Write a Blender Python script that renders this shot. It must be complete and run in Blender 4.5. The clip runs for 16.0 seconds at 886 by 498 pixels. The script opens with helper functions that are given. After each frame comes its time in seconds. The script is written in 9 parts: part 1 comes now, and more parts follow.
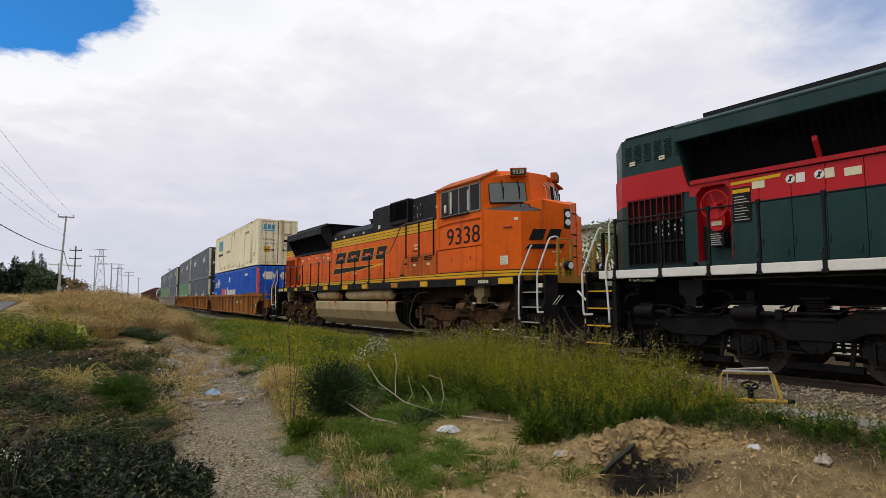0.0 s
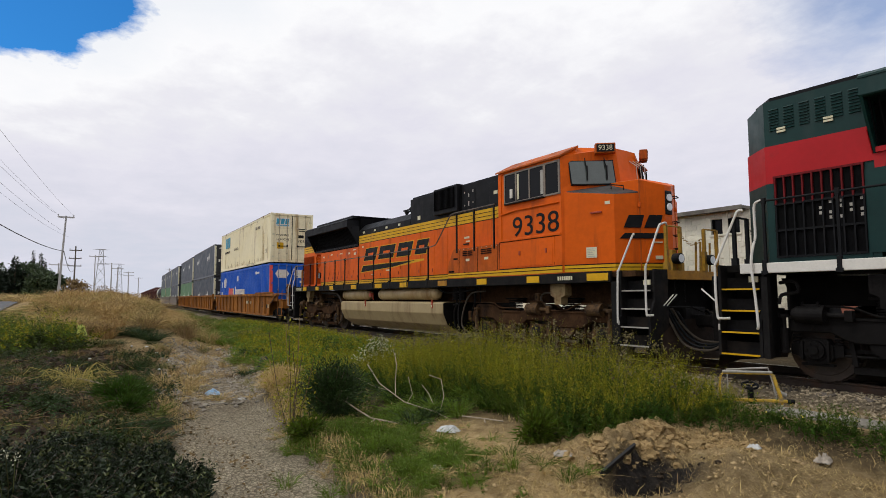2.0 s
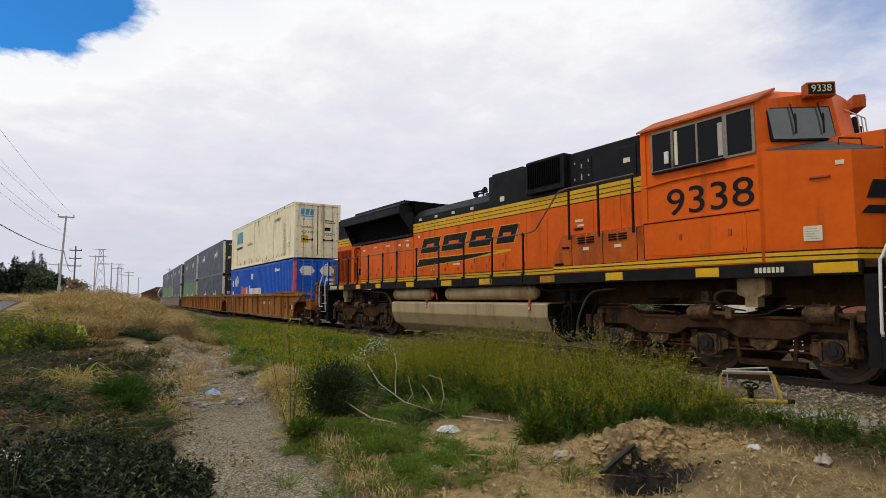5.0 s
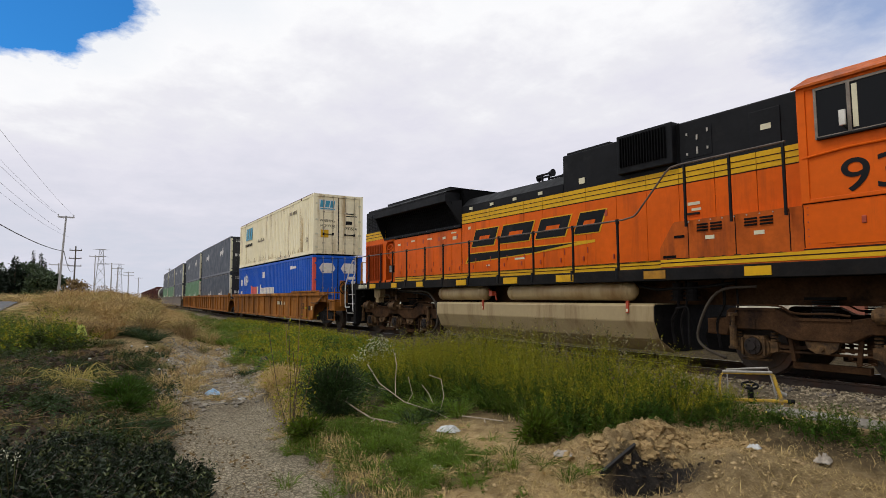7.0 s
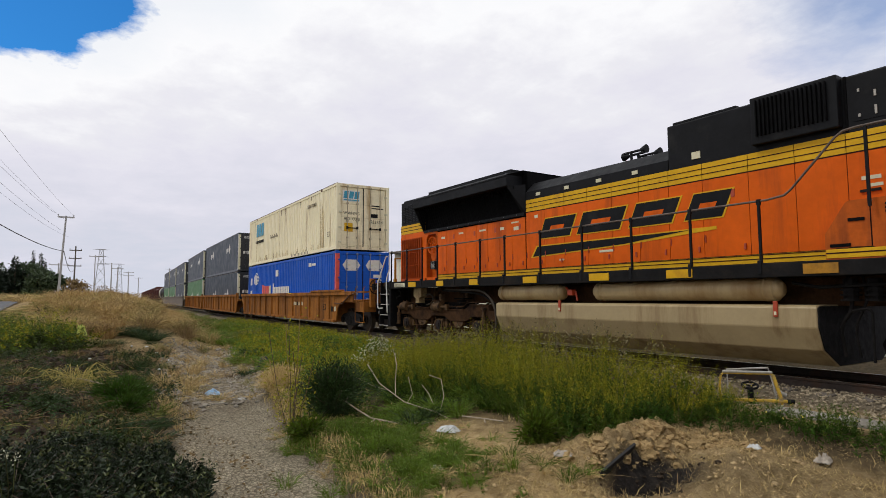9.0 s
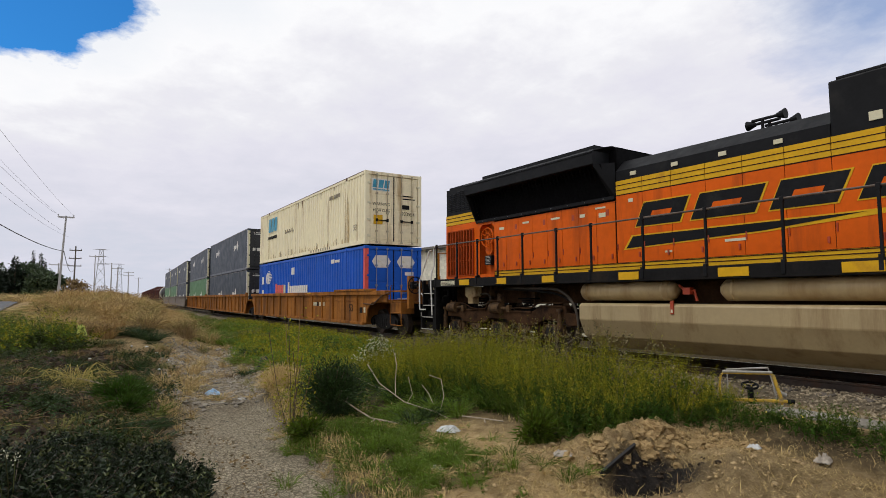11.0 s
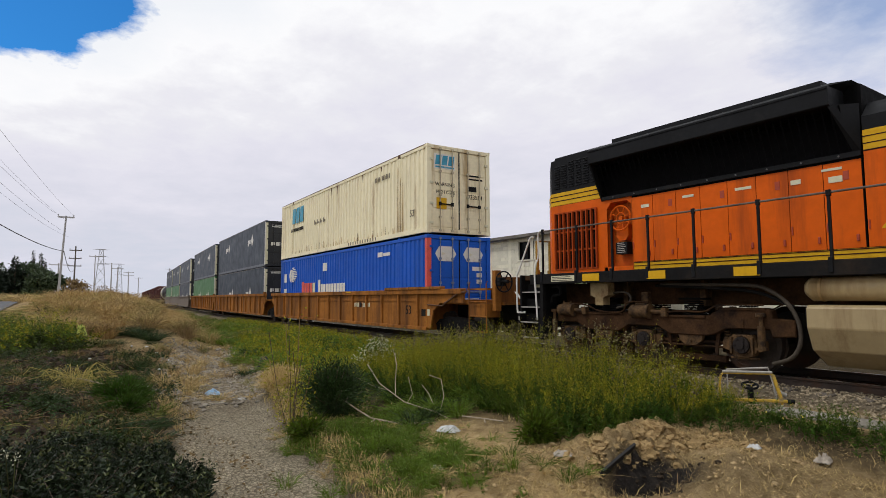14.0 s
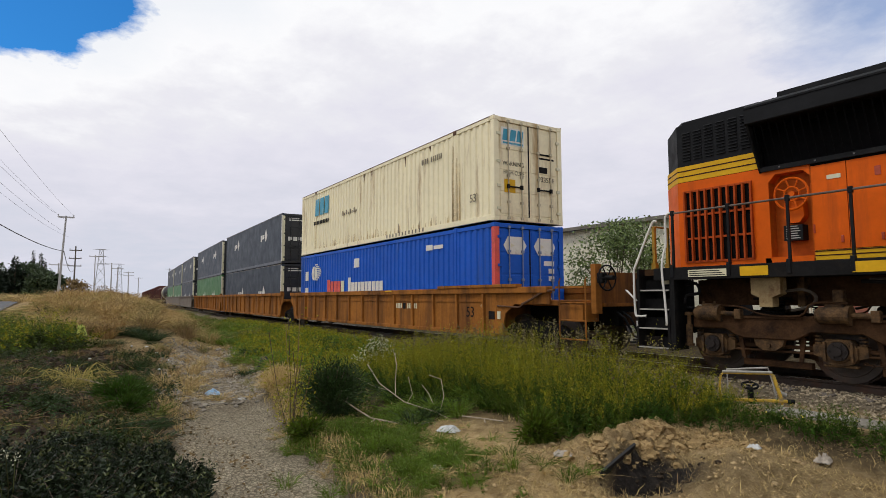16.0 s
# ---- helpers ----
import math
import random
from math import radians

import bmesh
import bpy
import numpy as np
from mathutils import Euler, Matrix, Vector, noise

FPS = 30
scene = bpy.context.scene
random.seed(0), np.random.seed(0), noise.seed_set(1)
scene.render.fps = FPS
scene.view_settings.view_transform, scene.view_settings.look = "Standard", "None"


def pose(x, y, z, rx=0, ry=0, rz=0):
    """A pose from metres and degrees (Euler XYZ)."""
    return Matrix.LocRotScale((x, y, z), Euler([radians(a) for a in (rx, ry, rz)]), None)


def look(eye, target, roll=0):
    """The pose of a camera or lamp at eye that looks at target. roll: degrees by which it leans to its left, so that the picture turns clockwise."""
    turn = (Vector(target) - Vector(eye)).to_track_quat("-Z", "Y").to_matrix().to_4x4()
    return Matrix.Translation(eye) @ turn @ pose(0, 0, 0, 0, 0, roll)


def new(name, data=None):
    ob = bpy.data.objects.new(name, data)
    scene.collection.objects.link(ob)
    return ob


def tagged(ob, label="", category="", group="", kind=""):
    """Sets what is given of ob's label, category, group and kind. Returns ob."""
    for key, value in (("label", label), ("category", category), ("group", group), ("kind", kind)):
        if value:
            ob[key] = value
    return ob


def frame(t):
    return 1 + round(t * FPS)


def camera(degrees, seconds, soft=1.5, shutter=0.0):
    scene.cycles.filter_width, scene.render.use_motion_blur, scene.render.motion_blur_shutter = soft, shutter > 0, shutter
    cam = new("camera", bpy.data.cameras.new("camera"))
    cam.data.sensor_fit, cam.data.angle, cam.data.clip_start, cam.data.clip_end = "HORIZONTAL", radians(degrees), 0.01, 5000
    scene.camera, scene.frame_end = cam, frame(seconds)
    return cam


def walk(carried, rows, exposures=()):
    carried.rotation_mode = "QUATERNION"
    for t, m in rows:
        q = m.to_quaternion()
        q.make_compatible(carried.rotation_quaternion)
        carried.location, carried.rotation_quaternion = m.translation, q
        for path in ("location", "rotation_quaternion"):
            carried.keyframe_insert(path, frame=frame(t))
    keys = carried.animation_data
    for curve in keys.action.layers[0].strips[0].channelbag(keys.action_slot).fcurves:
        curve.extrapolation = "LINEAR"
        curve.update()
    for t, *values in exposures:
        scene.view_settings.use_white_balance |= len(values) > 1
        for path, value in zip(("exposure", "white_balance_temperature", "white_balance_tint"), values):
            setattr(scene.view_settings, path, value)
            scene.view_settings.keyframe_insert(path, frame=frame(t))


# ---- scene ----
DUR = 16.0
cam = camera(74.776, DUR, soft=0.5)
EYE = Vector((0.0, -11.3986, 1.378))
YAW, PITCH = radians(34.165), radians(4.777)
AIM = EYE + Vector((-math.cos(YAW) * math.cos(PITCH), math.sin(YAW) * math.cos(PITCH), math.sin(PITCH)))
walk(cam, [(0.0, look(EYE, AIM, -0.185)), (DUR, look(EYE, AIM, -0.185))], exposures=[(0.0, 0.0), (DUR, 0.0)])

# ---- light: bright overcast, one soft high sun ----
SUN_AZ, SUN_EL = radians(205), radians(58)
SUN_DIR = Vector((math.sin(SUN_AZ) * math.cos(SUN_EL), math.cos(SUN_AZ) * math.cos(SUN_EL), math.sin(SUN_EL)))
sun_data = bpy.data.lights.new("sun", "SUN")
sun_data.energy, sun_data.angle, sun_data.color = 1.3, radians(14), (1.0, 0.965, 0.91)
sun_ob = new("sun", sun_data)
sun_ob.matrix_world = look(SUN_DIR * 60, (0, 0, 0))


def build_sky():
    world = bpy.data.worlds.new("sky")
    scene.world = world
    world.use_nodes = True
    nt = world.node_tree
    nt.nodes.clear()
    N, L = nt.nodes.new, nt.links.new
    out, bg = N("ShaderNodeOutputWorld"), N("ShaderNodeBackground")
    sky = N("ShaderNodeTexSky")
    sky.sky_type, sky.sun_disc = "NISHITA", False
    sky.sun_elevation, sky.sun_rotation = SUN_EL, SUN_AZ
    sky.air_density, sky.dust_density, sky.ozone_density = 1.0, 0.5, 3.0
    co = N("ShaderNodeTexCoord")
    # blue air, scaled to the brightness of the clouds
    air = N("ShaderNodeMixRGB")
    air.blend_type = "MULTIPLY"
    air.inputs[0].default_value = 1.0
    air.inputs[2].default_value = (0.022, 0.085, 0.135, 1)
    L(sky.outputs[0], air.inputs[1])
    # flatten directions onto a cloud deck
    sep = N("ShaderNodeSeparateXYZ")
    L(co.outputs["Generated"], sep.inputs[0])

    def mth(op, a, b=None, clamp=False):
        n = N("ShaderNodeMath")
        n.operation, n.use_clamp = op, clamp
        for i, v in enumerate((a, b)):
            if v is None:
                continue
            if isinstance(v, (int, float)):
                n.inputs[i].default_value = v
            else:
                L(v, n.inputs[i])
        return n.outputs[0]

    def ramp(v, *stops):
        n = N("ShaderNodeValToRGB")
        n.color_ramp.elements[0].position, n.color_ramp.elements[0].color = stops[0][0], (*stops[0][1], 1)
        n.color_ramp.elements[1].position, n.color_ramp.elements[1].color = stops[-1][0], (*stops[-1][1], 1)
        for p, c in stops[1:-1]:
            n.color_ramp.elements.new(p).color = (*c, 1)
        L(v, n.inputs[0])
        return n.outputs[0]

    zc = mth("ADD", mth("MAXIMUM", sep.outputs[2], 0.0), 0.16)
    px, py = mth("DIVIDE", sep.outputs[0], zc), mth("DIVIDE", sep.outputs[1], zc)
    deck = N("ShaderNodeCombineXYZ")
    L(px, deck.inputs[0]), L(py, deck.inputs[1])

    def noise_at(scale, detail, offset, rough=0.55):
        m = N("ShaderNodeMapping")
        m.inputs["Location"].default_value = offset
        L(deck.outputs[0], m.inputs[0])
        n = N("ShaderNodeTexNoise")
        n.inputs["Scale"].default_value, n.inputs["Detail"].default_value, n.inputs["Roughness"].default_value = scale, detail, rough
        L(m.outputs[0], n.inputs["Vector"])
        return n.outputs["Fac"]

    big, mid, fine = noise_at(0.55, 5, (3.1, 1.7, 0)), noise_at(1.5, 8, (0.4, 5.2, 0), 0.6), noise_at(5.0, 6, (2, 8, 1), 0.6)
    lump = mth("ADD", mth("MULTIPLY", mid, 0.65), mth("MULTIPLY", fine, 0.35))
    # the hole in the cloud: a direction up on the far left
    hole = N("ShaderNodeVectorMath")
    hole.operation = "DISTANCE"
    L(co.outputs["Generated"], hole.inputs[0])
    hole.inputs[1].default_value = HOLE
    gap = mth("SUBTRACT", mth("ADD", hole.outputs["Value"], mth("MULTIPLY", mth("SUBTRACT", lump, 0.5), 0.26)), 0.142)
    cover = mth("MULTIPLY", gap, 48.0, clamp=True)
    hole2 = N("ShaderNodeVectorMath")
    hole2.operation = "DISTANCE"
    L(co.outputs["Generated"], hole2.inputs[0])
    hole2.inputs[1].default_value = HOLE2
    gap2 = mth("SUBTRACT", mth("ADD", hole2.outputs["Value"], mth("MULTIPLY", mth("SUBTRACT", lump, 0.5), 0.3)), 0.03)
    thin = mth("ADD", mth("MULTIPLY", gap2, 5.0, clamp=True), 0.36, clamp=True)
    cover = mth("MULTIPLY", cover, thin)
    # lavender grey bellies low down, white tops higher
    up = mth("ADD", mth("MULTIPLY", sep.outputs[2], 1.7), mth("MULTIPLY", mth("SUBTRACT", lump, 0.5), 1.1))
    up = mth("ADD", up, mth("MULTIPLY", mth("SUBTRACT", big, 0.5), 0.35))
    # sunlit heaps round the hole
    up = mth("ADD", up, mth("MULTIPLY", mth("MAXIMUM", mth("SUBTRACT", 0.36, hole.outputs["Value"]), 0.0), 1.5))
    cloud = ramp(up, (0.0, (0.64, 0.665, 0.765)), (0.18, (0.69, 0.695, 0.79)), (0.42, (0.775, 0.765, 0.852)), (0.58, (0.835, 0.83, 0.885)), (0.74, (0.97, 0.97, 0.99)), (1.0, (0.89, 0.91, 0.95)))
    mix = N("ShaderNodeMixRGB")
    L(cover, mix.inputs[0]), L(air.outputs[0], mix.inputs[1]), L(cloud, mix.inputs[2])
    L(mix.outputs[0], bg.inputs[0])
    bg.inputs[1].default_value = 1.0
    L(bg.outputs[0], out.inputs[0])


def sky_dir(dx, dy):
    """A direction off the line of sight, in tangents to the right and up."""
    fwd = (AIM - EYE).normalized()
    r = fwd.cross(Vector((0, 0, 1))).normalized()
    return (fwd + r * dx + r.cross(fwd) * dy).normalized()


HOLE, HOLE2 = sky_dir(-0.72, 0.545), sky_dir(0.76, 0.46)
build_sky()

# ---- materials ----
MATS = {}


def mat(name, color, rough=0.6, metal=0.0, vary=0.12, scale=3.0, dirt=None, dirt_amt=0.0, dirt_scale=1.2, bump=0.0, bump_scale=40.0, spec=0.5, rnd=0.0, coat=0.0, streak=False, hue=0.0, thin=0.0):
    """Paint, metal, soil or plant: base colour with two scales of variation, stains and fine relief."""
    if name in MATS:
        return MATS[name]
    m = MATS[name] = bpy.data.materials.new(name)
    m.use_nodes = True
    nt = m.node_tree
    N, L = nt.nodes.new, nt.links.new
    b = nt.nodes["Principled BSDF"]
    b.inputs["Roughness"].default_value, b.inputs["Metallic"].default_value = rough, metal
    b.inputs["Specular IOR Level"].default_value = spec
    b.inputs["Coat Weight"].default_value = coat
    co = N("ShaderNodeTexCoord")
    vec = co.outputs["Object"]

    def noise_tex(s, detail=4.0, v=vec, rough_=0.6):
        n = N("ShaderNodeTexNoise")
        n.inputs["Scale"].default_value, n.inputs["Detail"].default_value, n.inputs["Roughness"].default_value = s, detail, rough_
        L(v, n.inputs["Vector"])
        return n.outputs["Fac"]

    def mixer(kind, fac, a, c):
        n = N("ShaderNodeMixRGB")
        n.blend_type = kind
        for i, v in enumerate((fac, a, c)):
            if isinstance(v, (int, float)):
                n.inputs[i].default_value = v
            elif isinstance(v, tuple):
                n.inputs[i].default_value = (*v, 1)
            else:
                L(v, n.inputs[i])
        return n.outputs[0]

    def span(v, lo, hi, a=0.0, c=1.0):
        n = N("ShaderNodeMapRange")
        n.inputs["From Min"].default_value, n.inputs["From Max"].default_value = lo, hi
        n.inputs["To Min"].default_value, n.inputs["To Max"].default_value = a, c
        L(v, n.inputs["Value"])
        return n.outputs[0]

    col = mixer("MIX", 0.0, tuple(color), tuple(color))
    if vary:
        col = mixer("MULTIPLY", 1.0, col, span(noise_tex(scale), 0.3, 0.7, 1 - vary, 1 + vary))
        col = mixer("MULTIPLY", 1.0, col, span(noise_tex(scale * 9, 3.0), 0.3, 0.7, 1 - vary * 0.6, 1 + vary * 0.6))
    if rnd or hue:
        info = N("ShaderNodeObjectInfo")
        geo = N("ShaderNodeNewGeometry")
        both = N("ShaderNodeMath")
        both.operation = "ADD"
        L(info.outputs["Random"], both.inputs[0]), L(geo.outputs["Random Per Island"], both.inputs[1])
        wrap = N("ShaderNodeMath")
        wrap.operation = "FRACT"
        L(both.outputs[0], wrap.inputs[0])
        if rnd:
            col = mixer("MULTIPLY", 1.0, col, span(wrap.outputs[0], 0, 1, 1 - rnd, 1 + rnd))
        if hue:
            hs = N("ShaderNodeHueSaturation")
            L(col, hs.inputs["Color"])
            L(span(wrap.outputs[0], 0, 1, 0.5 - hue, 0.5 + hue), hs.inputs["Hue"])
            col = hs.outputs[0]
    if dirt:
        v = vec
        if streak:
            mp = N("ShaderNodeMapping")
            mp.inputs["Scale"].default_value = (1.0, 1.0, 0.12)
            L(vec, mp.inputs[0])
            v = mp.outputs[0]
        f = span(noise_tex(dirt_scale, 7.0, v, 0.68), 0.62 - dirt_amt * 0.5, 0.78 - dirt_amt * 0.35)
        n = N("ShaderNodeMath")
        n.operation, n.use_clamp = "MULTIPLY", True
        L(f, n.inputs[0])
        n.inputs[1].default_value = 0.9
        col = mixer("MIX", n.outputs[0], col, tuple(dirt))
    L(col, b.inputs["Base Color"])
    r = span(noise_tex(scale * 3), 0.3, 0.7, max(0.05, rough - 0.1), min(1.0, rough + 0.1))
    L(r, b.inputs["Roughness"])
    if bump:
        bp = N("ShaderNodeBump")
        bp.inputs["Strength"].default_value, bp.inputs["Distance"].default_value = bump, 0.02
        L(noise_tex(bump_scale, 5.0), bp.inputs["Height"])
        L(bp.outputs[0], b.inputs["Normal"])
    if thin:
        tl, mx = N("ShaderNodeBsdfTranslucent"), N("ShaderNodeMixShader")
        L(col, tl.inputs["Color"])
        mx.inputs[0].default_value = thin
        L(b.outputs[0], mx.inputs[1]), L(tl.outputs[0], mx.inputs[2])
        L(mx.outputs[0], nt.nodes["Material Output"].inputs["Surface"])
    return m


RUST, GRIME = (0.10, 0.045, 0.02), (0.045, 0.038, 0.032)
M_ORANGE = mat("orange paint", (0.66, 0.106, 0.003), 0.5, spec=0.14, vary=0.10, scale=0.8, dirt=(0.33, 0.058, 0.008), dirt_amt=0.18, dirt_scale=1.8, streak=True)
M_ORANGE_D = mat("sooted and shaded orange paint", (0.44, 0.088, 0.008), 0.6, spec=0.15, vary=0.2, scale=1.5, dirt=(0.15, 0.035, 0.010), dirt_amt=0.3, dirt_scale=2.0, streak=True)
M_BLACK = mat("black paint", (0.0075, 0.008, 0.0092), 0.55, spec=0.13, vary=0.25, scale=1.5, dirt=(0.022, 0.021, 0.020), dirt_amt=0.15)
M_DECK = mat("dark frame paint", (0.010, 0.0095, 0.0095), 0.7, spec=0.10, vary=0.3, scale=2, dirt=(0.03, 0.022, 0.016), dirt_amt=0.2)
M_YELLOW = mat("yellow paint", (0.63, 0.355, 0.008), 0.5, spec=0.2, vary=0.09, scale=2, dirt=(0.34, 0.15, 0.02), dirt_amt=0.08)
M_MAROON = mat("dark pinstripe paint", (0.030, 0.007, 0.006), 0.6, vary=0.1, spec=0.12)
M_TRUCK = mat("dusty truck casting", (0.060, 0.031, 0.015), 0.9, spec=0.06, vary=0.35, scale=3, dirt=(0.012, 0.009, 0.008), dirt_amt=0.28, dirt_scale=2.2, bump=0.4)
M_TRUCK_D = mat("dark truck casting", (0.0060, 0.0052, 0.0050), 0.65, spec=0.12, vary=0.35, scale=3, dirt=(0.018, 0.015, 0.014), dirt_amt=0.15, bump=0.3)
M_UNDER = mat("underframe grime", (0.006, 0.0055, 0.005), 0.9, spec=0.1, vary=0.3, scale=2)
M_STEEL = mat("worn wheel steel", (0.05, 0.038, 0.03), 0.6, metal=0.3, vary=0.25, scale=4, dirt=RUST, dirt_amt=0.3)
M_SILVER = mat("dusty fuel tank grey", (0.36, 0.275, 0.145), 0.45, spec=0.35, vary=0.07, scale=1.6, dirt=(0.17, 0.105, 0.045), dirt_amt=0.24, dirt_scale=1.6, streak=True)
M_RESV = mat("dusty reservoir tan", (0.44, 0.325, 0.165), 0.42, spec=0.35, vary=0.10, scale=1.2, dirt=(0.24, 0.135, 0.045), dirt_amt=0.30, dirt_scale=1.0, streak=True)
M_GREEN = mat("dark green paint", (0.005, 0.032, 0.029), 0.42, spec=0.25, vary=0.15, scale=1.2, dirt=(0.02, 0.045, 0.042), dirt_amt=0.15, streak=True)
M_RED = mat("red paint", (0.42, 0.009, 0.013), 0.45, spec=0.25, vary=0.08, scale=1.2, dirt=(0.22, 0.02, 0.02), dirt_amt=0.1)
M_WHITE = mat("white paint", (0.66, 0.64, 0.58), 0.5, vary=0.08, dirt=(0.36, 0.30, 0.22), dirt_amt=0.12)
M_GLASS = mat("dark cab glass", (0.008, 0.009, 0.010), 0.1, vary=0.0, spec=0.12)
M_PANE = mat("reflecting windscreen", (0.06, 0.075, 0.07), 0.08, vary=0.1, spec=0.8)
M_PLATE = mat("cream decal", (0.62, 0.58, 0.40), 0.55, vary=0.08)
M_STEP = mat("worn step edge", (0.36, 0.34, 0.30), 0.5, vary=0.15)
# orange deepened in the colour for the shade between the grille bars
M_SLAT = mat("shaded grille slat", (0.38, 0.060, 0.009), 0.7, spec=0.15, vary=0.2, scale=3)

# ---- small mesh tools ----
def bm_new():
    return bmesh.new()


def to_mesh(name, bm, material, smooth=False):
    me = bpy.data.meshes.new(name)
    bmesh.ops.recalc_face_normals(bm, faces=bm.faces)
    bm.to_mesh(me)
    bm.free()
    mats = material if isinstance(material, (list, tuple)) else [material]
    for m in mats:
        me.materials.append(m)
    if smooth:
        for p in me.polygons:
            p.use_smooth = True
    return me


def part(name, bm, material, parent=None, label="", smooth=False):
    ob = new(name, to_mesh(name, bm, material, smooth))
    if parent is not None:
        ob.parent = parent
    if label:
        tagged(ob, label)
    return ob


def box(bm, x0, x1, y0, y1, z0, z1, bevel=0.0, mi=0):
    r = bmesh.ops.create_cube(bm, size=1.0, matrix=Matrix.Translation(((x0 + x1) / 2, (y0 + y1) / 2, (z0 + z1) / 2)) @ Matrix.Diagonal((abs(x1 - x0), abs(y1 - y0), abs(z1 - z0), 1)))
    vs = r["verts"]
    if mi:
        for f in {f for v in vs for f in v.link_faces}:
            f.material_index = mi
    if bevel:
        es = list({e for v in vs for e in v.link_edges})
        bmesh.ops.bevel(bm, geom=es, offset=bevel, segments=2, affect="EDGES", profile=0.5)
    return bm


def cyl(bm, a, b, r, seg=12, r2=None):
    a, b = Vector(a), Vector(b)
    d = b - a
    m = Matrix.Translation((a + b) / 2) @ d.to_track_quat("Z", "Y").to_matrix().to_4x4()
    bmesh.ops.create_cone(bm, cap_ends=True, segments=seg, radius1=r, radius2=r if r2 is None else r2, depth=d.length, matrix=m)
    return bm


def pipe(bm, pts, r, seg=8):
    """A bent tube through points."""
    pts = [Vector(p) for p in pts]
    rings = []
    up = Vector((0.13, 0.31, 0.94)).normalized()
    for i, p in enumerate(pts):
        d = (pts[min(i + 1, len(pts) - 1)] - pts[max(i - 1, 0)]).normalized()
        u = d.cross(up)
        u = u.normalized() if u.length > 0.05 else d.cross(Vector((1, 0, 0))).normalized()
        v = d.cross(u)
        rings.append([bm.verts.new(p + (u * math.cos(k / seg * math.tau) + v * math.sin(k / seg * math.tau)) * r) for k in range(seg)])
    for a, b in zip(rings, rings[1:]):
        for k in range(seg):
            bm.faces.new((a[k], a[(k + 1) % seg], b[(k + 1) % seg], b[k]))
    bm.faces.new(rings[0]), bm.faces.new(rings[-1][::-1])
    return bm


def bend(pts, n=5):
    """A smooth run of points through a few given ones."""
    p = [Vector(q) for q in pts]
    p = [2 * p[0] - p[1]] + p + [2 * p[-1] - p[-2]]
    out = []
    for a, b, c, d in zip(p, p[1:], p[2:], p[3:]):
        for k in range(n):
            t = k / n
            out.append(0.5 * (2 * b + (c - a) * t + (2 * a - 5 * b + 4 * c - d) * t * t + (3 * b - a - 3 * c + d) * t ** 3))
    return out + [p[-2]]


def prism(bm, outline, axis, lo, hi, mi=0):
    """A closed outline of (a, b) swept along an axis: 'y' takes (x, z), 'x' takes (y, z), 'z' takes (x, y)."""
    def at(p, h):
        return {"y": (p[0], h, p[1]), "x": (h, p[0], p[1]), "z": (p[0], p[1], h)}[axis]
    a = [bm.verts.new(at(p, lo)) for p in outline]
    b = [bm.verts.new(at(p, hi)) for p in outline]
    fs = [bm.faces.new(a), bm.faces.new(b[::-1])]
    n = len(a)
    for k in range(n):
        fs.append(bm.faces.new((a[k], b[k], b[(k + 1) % n], a[(k + 1) % n])))
    for f in fs:
        f.material_index = mi
    return bm


def thing(name, m, label, category, group="", kind=""):
    ob = new(name)
    ob.empty_display_size = 0.3
    ob.matrix_basis = m
    return tagged(ob, label, category, group, kind)


# ---- the line of the track ----
CURVE, X_LO, X_HI = 0.0007, -70.0, 30.0


def track_y(x):
    k = max(X_LO, min(X_HI, x))
    return CURVE * k * k + 2 * CURVE * k * (x - k)


def heading(x):
    return math.degrees(math.atan(2 * CURVE * max(X_LO, min(X_HI, x))))


def on_track(x, z=0.0, side=0.0):
    h = radians(heading(x))
    return pose(x - math.sin(h) * side, track_y(x) + math.cos(h) * side, z, 0, 0, heading(x))


def train_x(t):
    """How far along the track the train's mark (the doors of the first container) stands."""
    return (((9.480385657e-05 * t - 0.0018001186) * t + 0.0058708636) * t + 1.54579725) * t - 37.454659


ROLLING, SPINNING = [], []


def text_mesh(body, size, depth=0.004, material=None, align="CENTER"):
    cu = bpy.data.curves.new("lettering", "FONT")
    cu.body, cu.size, cu.extrude, cu.align_x, cu.align_y = body, size, depth, align, "CENTER"
    ob = bpy.data.objects.new("lettering", cu)
    scene.collection.objects.link(ob)
    bpy.context.view_layer.update()
    me = bpy.data.meshes.new_from_object(ob.evaluated_get(bpy.context.evaluated_depsgraph_get()))
    bpy.data.objects.remove(ob)
    me.materials.clear()
    me.materials.append(material)
    return me


def lettering(body, size, m, material, parent, name="lettering", label="", wide=1.0):
    ob = new(name, text_mesh(body, size, 0.003, material))
    ob.parent, ob.matrix_basis = parent, m @ Matrix.Diagonal((wide, 1, 1, 1))
    if label:
        tagged(ob, label)
    return ob


def bars(name, m, rows, material, parent):
    """Unreadable writing: (x0, x1, y0, y1) bars in the plane of m, proud by 3 mm."""
    for x0, x1, y0, y1 in rows:
        ob = part(name, box(bm_new(), x0, x1, y0, y1, -0.001, 0.003), material, parent)
        ob.matrix_basis = m


SIDE = pose(0, 0, 0, 90, 0, 0)
END = pose(0, 0, 0, 90, 0, 90)


